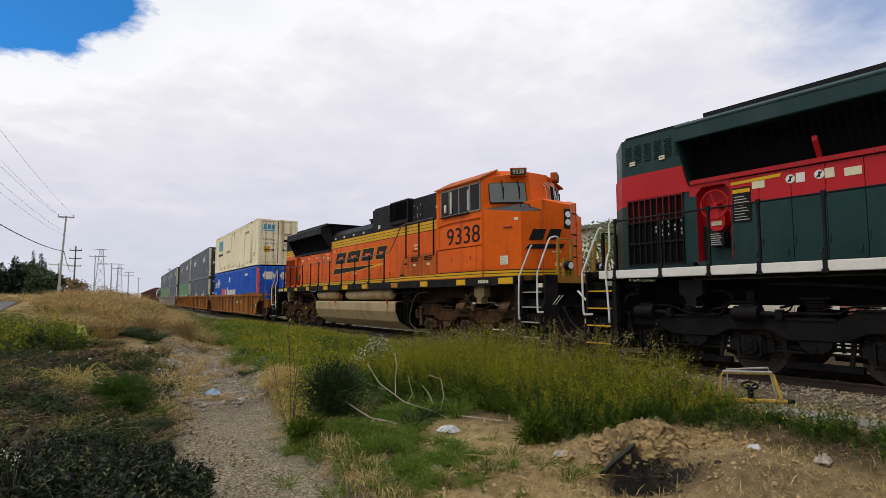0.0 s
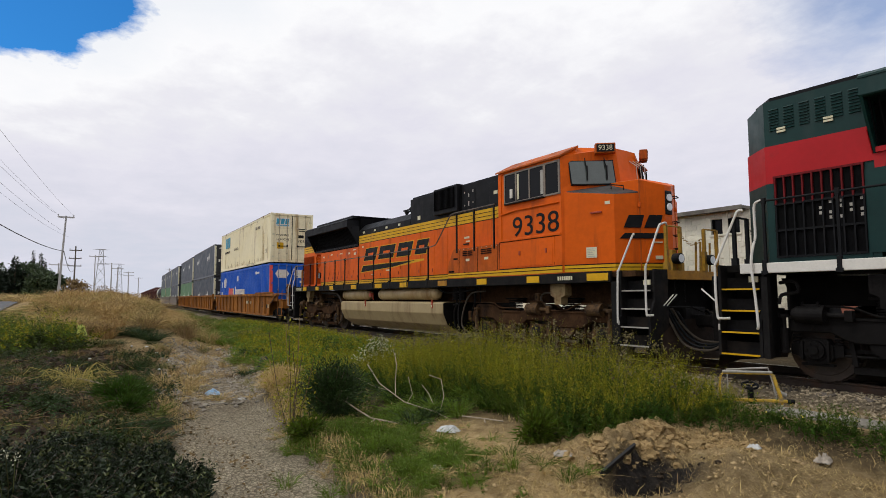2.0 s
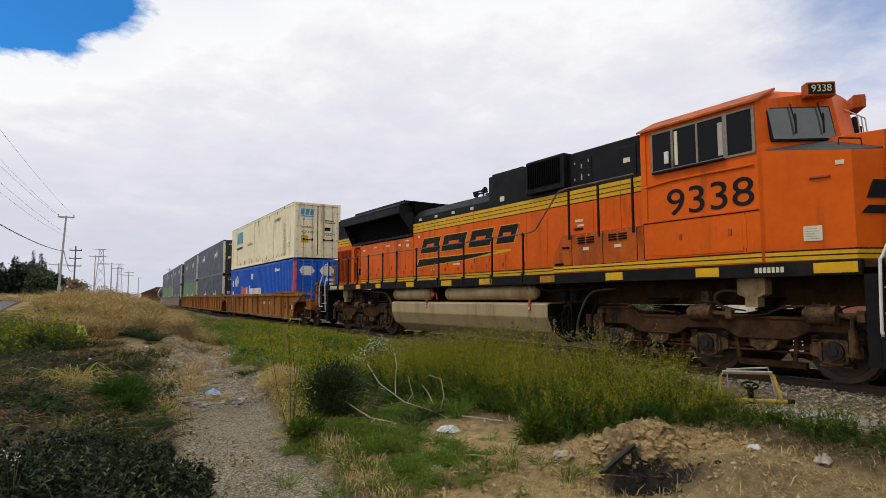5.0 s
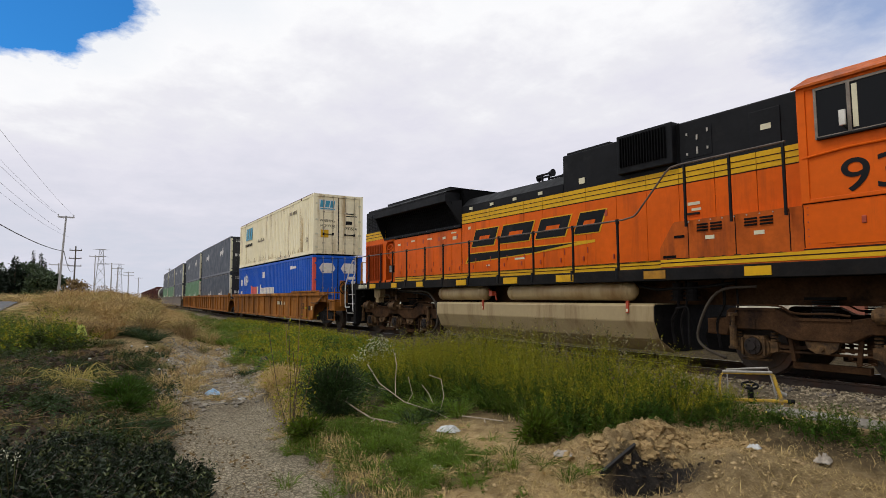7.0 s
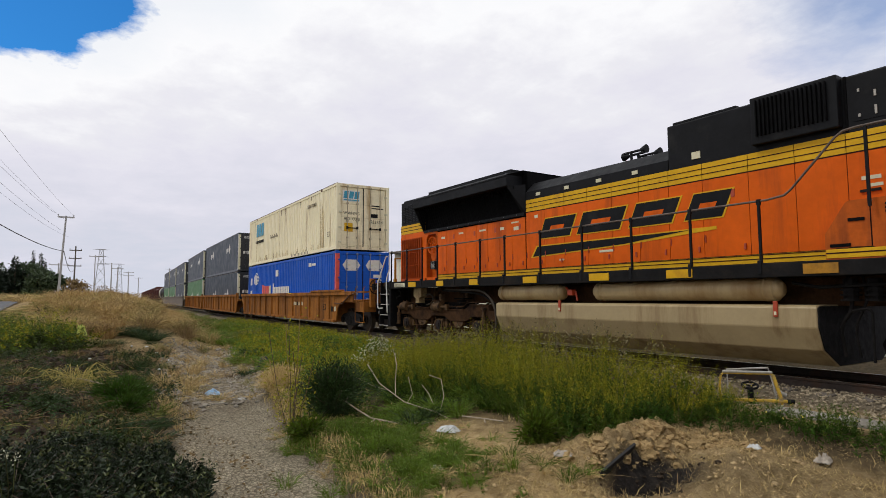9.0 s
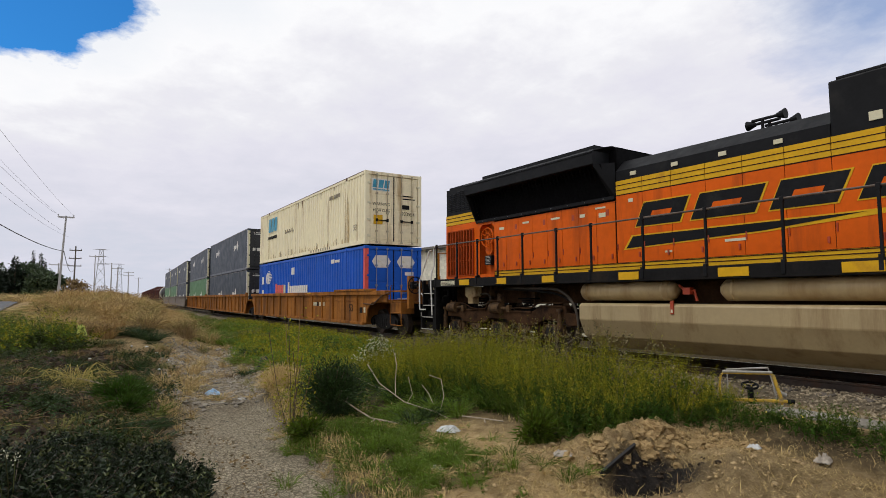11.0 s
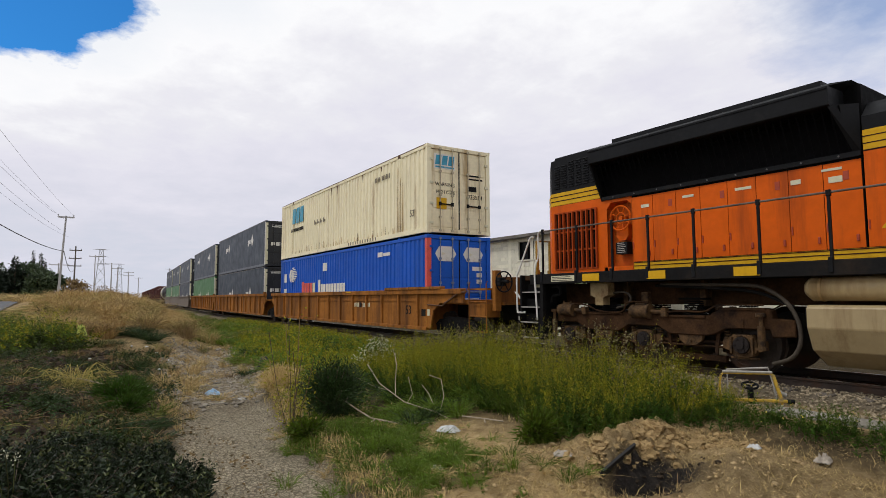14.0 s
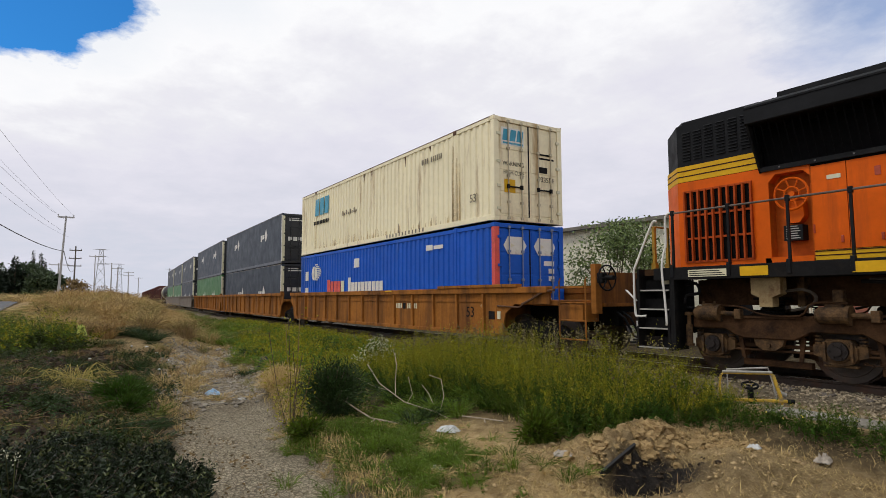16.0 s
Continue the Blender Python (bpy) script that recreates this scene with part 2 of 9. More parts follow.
M_WINFRAME = mat("weathered window frame", (0.20, 0.165, 0.13), 0.6, vary=0.25, scale=6)
M_NOSETOP = mat("faded anti-glare paint", (0.060, 0.057, 0.055), 0.6, spec=0.2, vary=0.25, scale=2, dirt=(0.06, 0.055, 0.05), dirt_amt=0.2)
# red darkened in the colour, as the grille slats lie in shadow
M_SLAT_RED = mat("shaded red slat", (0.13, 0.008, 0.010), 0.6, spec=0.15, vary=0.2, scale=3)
M_CAP = mat("oily bearing cap", (0.016, 0.011, 0.009), 0.6, spec=0.3, vary=0.3, scale=8)
M_HOSE = mat("dusty rubber hose", (0.06, 0.048, 0.036), 0.8, spec=0.2, vary=0.2, scale=6)
M_SANDBOX = mat("dusty ochre sand box", (0.24, 0.175, 0.085), 0.7, spec=0.2, vary=0.2, scale=4, dirt=RUST, dirt_amt=0.25, dirt_scale=3)
M_BOXES = mat("dusty ochre axle box steel", (0.108, 0.060, 0.025), 0.8, spec=0.2, vary=0.35, scale=5, dirt=(0.014, 0.010, 0.008), dirt_amt=0.40, dirt_scale=6)


def wheelset(parent, x, material, r=0.53, seg=28):
    bm = bm_new()
    for s in (-1, 1):
        cyl(bm, (0, s * 0.70, 0), (0, s * 0.835, 0), r, seg)
        cyl(bm, (0, s * 0.675, 0), (0, s * 0.70, 0), r + 0.028, seg)
        cyl(bm, (0, s * 0.835, 0), (0, s * 0.85, 0), r * 0.82, seg, r * 0.8)
        cyl(bm, (0, s * 0.84, 0), (0, s * 0.90, 0), 0.15, 14)
        for k in range(6):
            a = k * math.tau / 6
            cyl(bm, (0.3 * math.cos(a), s * 0.845, 0.3 * math.sin(a)), (0.3 * math.cos(a), s * 0.856, 0.3 * math.sin(a)), 0.05, 8)
    cyl(bm, (0, -1.02, 0), (0, 1.02, 0), 0.085, 12)
    ob = part("wheelset", bm, material, parent)
    ob.matrix_basis = pose(x, 0, r)
    SPINNING.append((ob, x, r, r))
    return ob


def axle_box(xd, s, steel, cap_m, frame_ob):
    """One axle box between its frame pedestals: cast housing, two stub springs, a round cover with bolts."""
    bm = bm_new()
    shape = [(-0.20, 0.34), (-0.25, 0.42), (-0.25, 0.58), (-0.17, 0.70), (0.17, 0.70), (0.25, 0.58), (0.25, 0.42), (0.20, 0.34), (0.08, 0.30), (-0.08, 0.30)]
    prism(bm, [(xd + a, b) for a, b in shape], "y", s * 1.0, s * 1.15)
    for q in (-1, 1):
        prism(bm, [(xd + q * 0.24, 0.40), (xd + q * 0.38, 0.44), (xd + q * 0.38, 0.60), (xd + q * 0.24, 0.62)], "y", s * 1.0, s * 1.11)
        for k in range(3):
            cyl(bm, (xd + q * 0.31, s * 1.06, 0.615 + k * 0.055), (xd + q * 0.31, s * 1.06, 0.645 + k * 0.055), 0.062, 8)
        box(bm, xd + q * 0.17, xd + q * 0.21, s * 1.14, s * 1.20, 0.36, 0.66, 0.008)
    box(bm, xd - 0.24, xd + 0.24, s * 1.02, s * 1.12, 0.265, 0.305, 0.008)
    pipe(bm, [(xd + 0.165 * math.cos(k * math.tau / 16), s * 1.16, 0.52 + 0.165 * math.sin(k * math.tau / 16)) for k in range(17)], 0.02, 6)
    ax = part("axle_box", bm, steel, frame_ob)
    bm = cyl(bm_new(), (xd, s * 1.15, 0.52), (xd, s * 1.215, 0.52), 0.145, 18)
    cyl(bm, (xd, s * 1.215, 0.52), (xd, s * 1.245, 0.52), 0.07, 12)
    for k in range(6):
        a = k * math.tau / 6
        cyl(bm, (xd + 0.11 * math.cos(a), s * 1.21, 0.52 + 0.11 * math.sin(a)), (xd + 0.11 * math.cos(a), s * 1.235, 0.52 + 0.11 * math.sin(a)), 0.018, 6)
    part("bearing_cap", bm, cap_m, ax)


def truck(parent, xc, steel, spacing, flip=1):
    """A three-axle locomotive truck: side frames, boxes, springs, brake gear."""
    half = [(-2.42, 0.80), (-2.42, 1.00), (-2.30, 1.03), (-1.50, 1.03), (-1.30, 1.01), (-0.62, 1.00), (-0.45, 1.06), (0.32, 1.06), (0.60, 1.01), (1.25, 1.01), (1.46, 1.04),
            (1.66, 1.15), (1.70, 1.17), (2.54, 1.17), (2.60, 1.13), (2.62, 1.00), (2.98, 0.98), (2.98, 0.70), (2.60, 0.68), (2.56, 0.80), (1.80, 0.80), (1.55, 0.68), (1.40, 0.65), (0.62, 0.65), (0.36, 0.79), (-0.36, 0.79), (-0.62, 0.65), (-1.45, 0.65), (-1.62, 0.70), (-1.80, 0.80)]
    half = [(xc + x * flip, z) for x, z in half]
    dusty = steel is M_TRUCK
    boxes = M_BOXES if dusty else steel
    bm = bm_new()
    for s in (-1, 1):
        prism(bm, half, "y", s * 1.02, s * 1.20)
        # cast rims along the top edge and ribs on the face
        for a, b, z in ((-2.3, -0.5, 1.02), (0.6, 1.4, 1.0), (1.72, 2.5, 1.155)):
            lo_, hi_ = sorted((xc + a * flip, xc + b * flip))
            box(bm, lo_, hi_, s * 1.0, s * 1.225, z - 0.018, z + 0.022)
        for a in (-2.05, 2.1):
            box(bm, xc + a * flip - 0.02, xc + a * flip + 0.02, s * 1.2, s * 1.215, 0.82, 0.98)
    for dx in (-1.05, 1.05):
        box(bm, xc + dx - 0.15, xc + dx + 0.15, -1.02, 1.02, 0.62, 0.95)
    bmesh.ops.bevel(bm, geom=[e for e in bm.edges if abs(abs(e.verts[0].co.y) - 1.2) < 0.002 and abs(abs(e.verts[1].co.y) - 1.2) < 0.002], offset=0.018, segments=1, affect="EDGES")
    frame_ob = part("truck_frame", bm, steel, parent)
    for dx in (-spacing, 0, spacing):
        for s in (-1, 1):
            axle_box(xc + dx, s, boxes, M_CAP if dusty else steel, frame_ob)
    for dx in (-1.05, 1.05):
        for s in (-1, 1):
            bm = bm_new()
            for k in range(7):
                cyl(bm, (xc + dx, s * 0.98, 1.02 + k * 0.042), (xc + dx, s * 0.98, 1.046 + k * 0.042), 0.19, 14)
            box(bm, xc + dx - 0.24, xc + dx + 0.24, s * 0.8, s * 1.14, 1.32, 1.36)
            part("spring", bm, M_UNDER if dusty else steel, frame_ob)
            bm = box(bm_new(), xc + dx - 0.30, xc + dx + 0.30, s * 1.08, s * 1.22, 1.0, 1.025, 0.006)
            part("spring_seat", bm, steel, frame_ob)
    for dx in (-2.05, 0.02):
        for s in (-1, 1):
            xm = xc + dx * flip
            bm = bm_new()
            cyl(bm, (xm - 0.22, s * 1.24, 1.08), (xm + 0.16, s * 1.24, 1.08), 0.135, 18)
            cyl(bm, (xm + 0.16, s * 1.24, 1.08), (xm + 0.22, s * 1.24, 1.08), 0.155, 18)
            cyl(bm, (xm - 0.22, s * 1.24, 1.08), (xm - 0.27, s * 1.24, 1.08), 0.10, 12)
            cyl(bm, (xm + 0.22, s * 1.24, 1.08), (xm + 0.55, s * 1.24, 1.07), 0.045, 10)
            box(bm, xm + 0.48, xm + 0.60, s * 1.18, s * 1.3, 0.98, 1.16, 0.015)
            box(bm, xm - 0.15, xm + 0.12, s * 1.16, s * 1.26, 1.19, 1.25, 0.012)
            for k in (-0.12, 0.1):
                cyl(bm, (xm + k, s * 1.24, 1.22), (xm + k, s * 1.24, 1.29), 0.022, 6)
            if dx > -1:
                box(bm, xm - 0.07, xm + 0.09, s * 1.02, s * 1.16, 1.18, 1.48, 0.02)
            part("brake_cylinder", bm, boxes, frame_ob)
    for dx in (-1.05, 1.05):
        for s in (-1, 1):
            bm = bm_new()
            prism(bm, [(xc + dx - 0.26, 0.66), (xc + dx + 0.26, 0.66), (xc + dx + 0.22, 0.54), (xc + dx + 0.10, 0.46), (xc + dx - 0.10, 0.46), (xc + dx - 0.22, 0.54)], "y", s * 1.08, s * 1.17)
            cyl(bm, (xc + dx, s * 1.17, 0.54), (xc + dx, s * 1.20, 0.54), 0.035, 8)
            part("gusset", bm, boxes, frame_ob)
            bm = bm_new()
            box(bm, xc + dx - 0.72, xc + dx + 0.72, s * 1.0, s * 1.05, 0.50, 0.56)
            cyl(bm, (xc + dx - 0.70, s * 1.07, 0.45), (xc + dx + 0.70, s * 1.07, 0.45), 0.022, 8)
            box(bm, xc + dx - 0.55, xc + dx + 0.58, s * 0.86, s * 0.98, 0.17, 0.28, 0.01)
            for q, lean in ((-0.52, 0.05), (0.52, -0.05)):
                prism(bm, [(xc + dx + q - 0.035, 0.70), (xc + dx + q + 0.035, 0.70), (xc + dx + q + lean + 0.03, 0.30), (xc + dx + q + lean - 0.03, 0.30)], "y", s * 1.06, s * 1.10)
                prism(bm, [(xc + dx + q * 1.15, 0.78), (xc + dx + q * 0.95, 0.74), (xc + dx + q * 0.95, 0.34), (xc + dx + q * 1.2, 0.30)], "y", s * 0.72, s * 0.84)
            part("brake_rigging", bm, steel, frame_ob)
    for s in (-1, 1):
        for dx in (-2.46, 2.45):
            bm = bm_new()
            xm = xc + dx * flip
            cyl(bm, (xm, s * 1.26, 0.50), (xm, s * 1.26, 0.86), 0.062, 10)
            cyl(bm, (xm, s * 1.26, 0.86), (xm, s * 1.26, 1.06), 0.036, 8)
            cyl(bm, (xm, s * 1.26, 0.46), (xm, s * 1.26, 0.50), 0.085, 10)
            cyl(bm, (xm, s * 1.26, 1.03), (xm, s * 1.26, 1.09), 0.08, 10)
            part("damper", bm, boxes, frame_ob)
        bm = bm_new()
        f = flip
        pipe(bm, bend([(xc - 2.2 * f, s * 1.24, 1.22), (xc - 1.5 * f, s * 1.24, 1.20), (xc - 1.1 * f, s * 1.24, 1.07), (xc - 0.5 * f, s * 1.24, 1.06), (xc - 0.3 * f, s * 1.26, 1.26), (xc + 0.2 * f, s * 1.26, 1.27)], 4), 0.018, 6)
        pipe(bm, bend([(xc + 0.6 * f, s * 1.24, 1.07), (xc + 0.9 * f, s * 1.24, 1.10), (xc + 1.4 * f, s * 1.24, 1.10), (xc + 1.7 * f, s * 1.24, 1.22), (xc + 2.5 * f, s * 1.24, 1.23)], 4), 0.018, 6)
        part("brake_pipe", bm, steel, frame_ob)
        bm = bm_new()
        pipe(bm, bend([(xc - 0.75 * f, s * 1.22, 1.46), (xc - 0.40 * f, s * 1.24, 1.48), (xc - 0.24 * f, s * 1.24, 1.36), (xc - 0.34 * f, s * 1.24, 1.22), (xc - 0.62 * f, s * 1.24, 1.14)], 5), 0.026, 7)
        part("hose", bm, M_HOSE if dusty else steel, frame_ob)
        bm = bm_new()
        for k in range(9):
            a0 = xc + (0.36 + 0.05 * k) * f
            z0 = 0.36 - 0.09 * math.sin(math.pi * k / 8) + 0.02 * k
            pipe(bm, [(a0 + 0.03 * math.cos(j * math.tau / 6), s * (1.16 + (0.012 * math.sin(j * math.tau / 6) if k % 2 else 0)), z0 + (0 if k % 2 else 0.018 * math.sin(j * math.tau / 6))) for j in range(7)], 0.007, 4)
        part("chain", bm, steel, frame_ob)
    for dx in (-spacing, 0, spacing):
        wheelset(parent, xc + dx, M_STEEL)


def hood_door(parent, x0, x1, z0, z1, m, y=1.0, latch=True, top=None):
    """A hood door with its gap, proud of the hood, on each side; top: the height where its upper colour begins."""
    lm = m[0] if top else M_LATCH
    for s in (-1, 1):
        bm = bm_new()
        if top:
            box(bm, x0 + 0.006, x1 - 0.006, s * (y - 0.01), s * (y + 0.016), z0, top, 0, 0)
            box(bm, x0 + 0.006, x1 - 0.006, s * (y - 0.01), s * (y + 0.016), top, z1, 0, 1)
        else:
            box(bm, x0 + 0.006, x1 - 0.006, s * (y - 0.01), s * (y + 0.016), z0, z1)
        ob = part("hood_door", bm, m, parent)
        if latch and s < 0:
            part("latch", box(bm_new(), x1 - 0.12, x1 - 0.08, s * (y + 0.012), s * (y + 0.04), z0 + 0.10, z0 + 0.21, 0.008), lm, ob)
            for zz in (z0 + 0.35,):
                part("hinge", cyl(bm_new(), (x0 + 0.03, s * (y + 0.022), zz - 0.07), (x0 + 0.03, s * (y + 0.022), zz + 0.07), 0.014, 6), lm, ob)


M_LATCH = mat("red latch paint", (0.36, 0.045, 0.012), 0.5, vary=0.2)
M_PLATF = mat("dirty amber platform paint", (0.40, 0.19, 0.02), 0.6, spec=0.2, vary=0.2, scale=3, dirt=GRIME, dirt_amt=0.25)
M_PLOUGH = mat("scuffed plough steel", (0.026, 0.018, 0.014), 0.85, spec=0.08, vary=0.3, scale=2, dirt=(0.05, 0.032, 0.022), dirt_amt=0.3)
# near-black for recesses, slots and gaps, their shade put into the colour
M_SLAT_DARK = mat("near-black recess colour", (0.003, 0.003, 0.0035), 0.85, vary=0.2, spec=0.1)
M_RAILYEL = mat("grimy amber rail paint", (0.36, 0.20, 0.02), 0.55, spec=0.2, vary=0.3, scale=5, dirt=(0.07, 0.045, 0.02), dirt_amt=0.3, dirt_scale=5)
M_SLATE_B = mat("grey bolt heads", (0.10, 0.10, 0.10), 0.5, vary=0.2)
M_RAILWORN = mat("worn dark handrail", (0.11, 0.085, 0.068), 0.5, spec=0.3, vary=0.35, scale=5)
M_LAMP = mat("headlight glass", (0.75, 0.78, 0.80), 0.1, vary=0.0, spec=0.8)


def locomotive(x, pal, label):
    loco = thing("locomotive", on_track(x), label, "locomotive", "locomotives at the head of the train")
    ROLLING.append((loco, x))
    P = lambda name, bm, m, lab="", smooth=False: part(name, bm, m, loco, lab, smooth)
    side, roof, rail_m, dark, stripe, deck_m, under = (pal[k] for k in ("side", "roof", "rail", "dark", "stripe", "deck", "truck"))
    orange = pal["name"] == "orange"
    DK = 1.92
    # underframe, deck and side sills
    bm = bm_new()
    box(bm, -10.2, 10.2, -0.72, 0.72, 1.22, 1.70)
    box(bm, -10.9, 10.9, -1.45, 1.45, 1.80, DK)
    P("underframe", bm, M_TRUCK if orange else M_UNDER)
    bm = bm_new()
    for s in (-1, 1):
        box(bm, -10.62, 10.32, s * 1.47, s * 1.56, 1.69 if orange else 1.76, 1.93, 0.012)
    P("side_sill", bm, deck_m, "white-painted side sill" if not orange else "")
    if orange:
        for xs, w in ((-8.66, 0.47), (-7.0, 0.42), (-5.21, 0.45), (-2.88, 0.5), (-0.66, 0.55), (1.30, 0.55), (5.78, 0.45), (7.9, 0.45), (9.98, 0.60)):
            P("sill_marking", box(bm_new(), xs - w / 2, xs + w / 2, -1.575, -1.555, 1.73, 1.89), M_YELLOW)
        P("sill_marking", box(bm_new(), 3.5, 4.0, -1.575, -1.555, 1.73, 1.89), M_PLATF)
        dp = P("data_plate", box(bm_new(), -9.87, -9.13, -1.572, -1.555, 1.74, 1.87), M_PLATE)
        for k in range(3):
            part("plate_line", box(bm_new(), -9.84, -9.16 - 0.05 * k, -1.575, -1.57, 1.758 + 0.038 * k, 1.772 + 0.038 * k), M_DECK, dp)
        bars("model_marking", pose(9.0, -1.562, 1.81) @ SIDE, [(-0.24 + k * 0.07, -0.19 + k * 0.07, -0.045, 0.045) for k in range(7)], M_PLATE, loco)
    else:
        for xx in (-10.2, -9.1, -8.1, -7.2, -6.2, -5.0, -3.92, -2.55):
            P("sill_bracket", box(bm_new(), xx - 0.05, xx + 0.05, -1.58, -1.555, 1.74, 1.80), M_BLACK)
    # rear radiator housing with chamfered corners
    bm = bm_new()
    prism(bm, [(-10.90, -0.52), (-10.37, -1.0), (-8.74, -1.0), (-8.74, 1.0), (-10.37, 1.0), (-10.90, 0.52)], "z", DK, 4.62)
    top = [v for v in bm.verts if v.co.z > 4.5]
    for v in top:
        v.co.z = 4.79 if v.co.x > -10.7 else 4.72
    P("rear_hood", bm, roof)
    bm = bm_new()
    prism(bm, [(-10.72, -0.55), (-10.28, -0.95), (-8.75, -0.95), (-8.75, 0.95), (-10.28, 0.95), (-10.72, 0.55)], "z", 4.70, 4.865)
    P("hood_cap", bm, dark)
    if orange:
        plan_o = [(-10.925, -0.53), (-10.375, -1.018), (-8.73, -1.018), (-8.73, -0.99), (-10.33, -0.98), (-10.88, -0.5)]
        for nm, z0, z1, m in (("orange_panel", 3.45, 3.63, side), ("orange_panel", DK, 2.04, side), ("yellow_stripe", 3.64, 3.95, stripe)):
            P(nm, prism(bm_new(), plan_o, "z", z0, z1), m)
        for zz in (3.735, 3.845):
            P("pinstripe", prism(bm_new(), [(a * 1.0004, b * 1.004) for a, b in plan_o], "z", zz, zz + 0.022), M_MAROON)
        P("orange_panel", prism(bm_new(), [(-10.925, -0.53), (-10.375, -1.018), (-10.25, -1.018), (-10.25, -0.99), (-10.33, -0.98), (-10.88, -0.5)], "z", 2.04, 3.45), side)
        P("orange_panel", box(bm_new(), -8.90, -8.62, -1.018, -0.98, 2.04, 3.45 if orange else 3.33), side)
    else:
        plan_o = [(-10.925, -0.53), (-10.375, -1.018), (-8.73, -1.018), (-8.73, -0.99), (-10.33, -0.98), (-10.88, -0.5)]
        P("red_band", prism(bm_new(), plan_o, "z", 3.45, 3.99), M_RED)
        P("red_band", prism(bm_new(), plan_o[:2] + [(-10.25, -1.018), (-10.25, -0.99), (-10.33, -0.98), (-10.88, -0.5)], "z", 3.33, 3.45), M_RED)
        P("hood_panel", prism(bm_new(), plan_o[:2] + [(-10.25, -1.018), (-10.25, -0.99), (-10.33, -0.98), (-10.88, -0.5)], "z", DK, 3.33), side)
        P("hood_panel", box(bm_new(), -10.25, -8.86, -1.018, -0.99, DK, 2.04), side)
        P("hood_panel", box(bm_new(), -8.90, -8.62, -1.018, -0.98, 2.04, 3.45 if orange else 3.33), side)
        lettering("4082", 0.30, pose(-10.955, 0.30, 4.36) @ pose(0, 0, 0, 90, 0, -90), M_PLATE, loco, "road_number")
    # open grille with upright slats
    # a near-black sheet behind the slats stands in for the shade inside
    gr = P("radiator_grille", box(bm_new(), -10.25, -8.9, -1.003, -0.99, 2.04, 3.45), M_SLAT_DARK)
    hi = side if orange else M_RED
    slat_m = M_SLAT if orange else M_RED
    for k in range(10):
        xx = -10.22 + k * 0.145
        if orange:
            bm = box(bm_new(), xx - 0.016, xx + 0.016, -1.075, -0.995, 2.06, 3.43)
            part("slat", bm, slat_m, gr)
        else:
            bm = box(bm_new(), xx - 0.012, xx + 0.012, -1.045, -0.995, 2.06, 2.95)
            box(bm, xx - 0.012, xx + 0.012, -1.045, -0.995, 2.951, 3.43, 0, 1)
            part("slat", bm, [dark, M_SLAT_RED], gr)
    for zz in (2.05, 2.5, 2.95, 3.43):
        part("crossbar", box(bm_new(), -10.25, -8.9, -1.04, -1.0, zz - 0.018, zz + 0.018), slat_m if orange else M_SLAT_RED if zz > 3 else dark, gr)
    for c in range(6):
        bm = bm_new()
        for r in range(11 if orange else 8):
            if orange and (r, c) in ((10, 0), (10, 1)):
                continue
            x0, w_, z_ = (-10.25 + c * 0.235, 0.17, 4.06 + r * 0.060) if orange else (-10.28 + c * 0.245, 0.16, 4.25 + r * 0.052)
            prism(bm, [(-0.998, z_), (-1.024, z_ + 0.005), (-0.998, z_ + 0.032)], "x", x0, x0 + w_)
        P("louvre", bm, roof)
    if not orange:
        for xx in (-10.08, -9.35):
            for k in (0, 1):
                P("decal", box(bm_new(), xx - 0.07, xx + 0.07, -1.028, -0.99, 4.20 + 0.05 * k, 4.235 + 0.05 * k), M_PLATE)
        for k in range(5):
            for j in range(4):
                if (k + j) % 3:
                    part("stencil", box(bm_new(), -9.56 + k * 0.145, -9.50 + k * 0.145, -1.012, -1.002, 2.62 + j * 0.085, 2.67 + j * 0.085), M_STEP, gr)
        P("red_corner", prism(bm_new(), [(-1.0, 3.55), (-1.045, 3.555), (-1.22, 3.90), (-1.0, 3.90)], "x", -8.775, -8.765), M_RED)
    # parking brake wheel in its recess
    # on the orange one, a darker orange paints the niche's inner shadow
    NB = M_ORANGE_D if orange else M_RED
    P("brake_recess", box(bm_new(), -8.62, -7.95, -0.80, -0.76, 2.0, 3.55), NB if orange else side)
    if not orange:
        P("red_recess", box(bm_new(), -8.62, -7.95, -0.81, -0.79, 2.75, 3.55), M_RED)
    for a, b in ((-8.64, -8.62), (-7.95, -7.93)):
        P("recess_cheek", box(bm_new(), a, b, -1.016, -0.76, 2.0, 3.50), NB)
    hi_m = side if orange else M_RED
    P("recess_header", box(bm_new(), -8.76, -8.62, -1.017, -0.76, 3.33, 3.575), hi_m)
    P("recess_frame", prism(bm_new(), [(-8.62, 3.36), (-8.50, 3.49), (-8.06, 3.49), (-7.95, 3.38), (-7.95, 3.56), (-8.62, 3.56)], "y", -1.018, -0.78), hi_m)
    P("recess_sill", box(bm_new(), -8.62, -7.95, -1.018, -0.78, DK, 2.05), side)
    WX = -8.25
    bm = bm_new()
    pipe(bm, [(WX + 0.27 * math.cos(a), -1.03, 3.11 + 0.27 * math.sin(a)) for a in [k * math.tau / 24 for k in range(25)]], 0.019, 6)
    if orange:
        pipe(bm, [(WX + 0.12 * math.cos(a), -1.01, 3.11 + 0.12 * math.sin(a)) for a in [k * math.tau / 16 for k in range(17)]], 0.016, 6)
    for k in range(8 if orange else 4):
        a = k * math.tau / (8 if orange else 4) + 0.3
        r0 = 0.12 if orange else 0.0
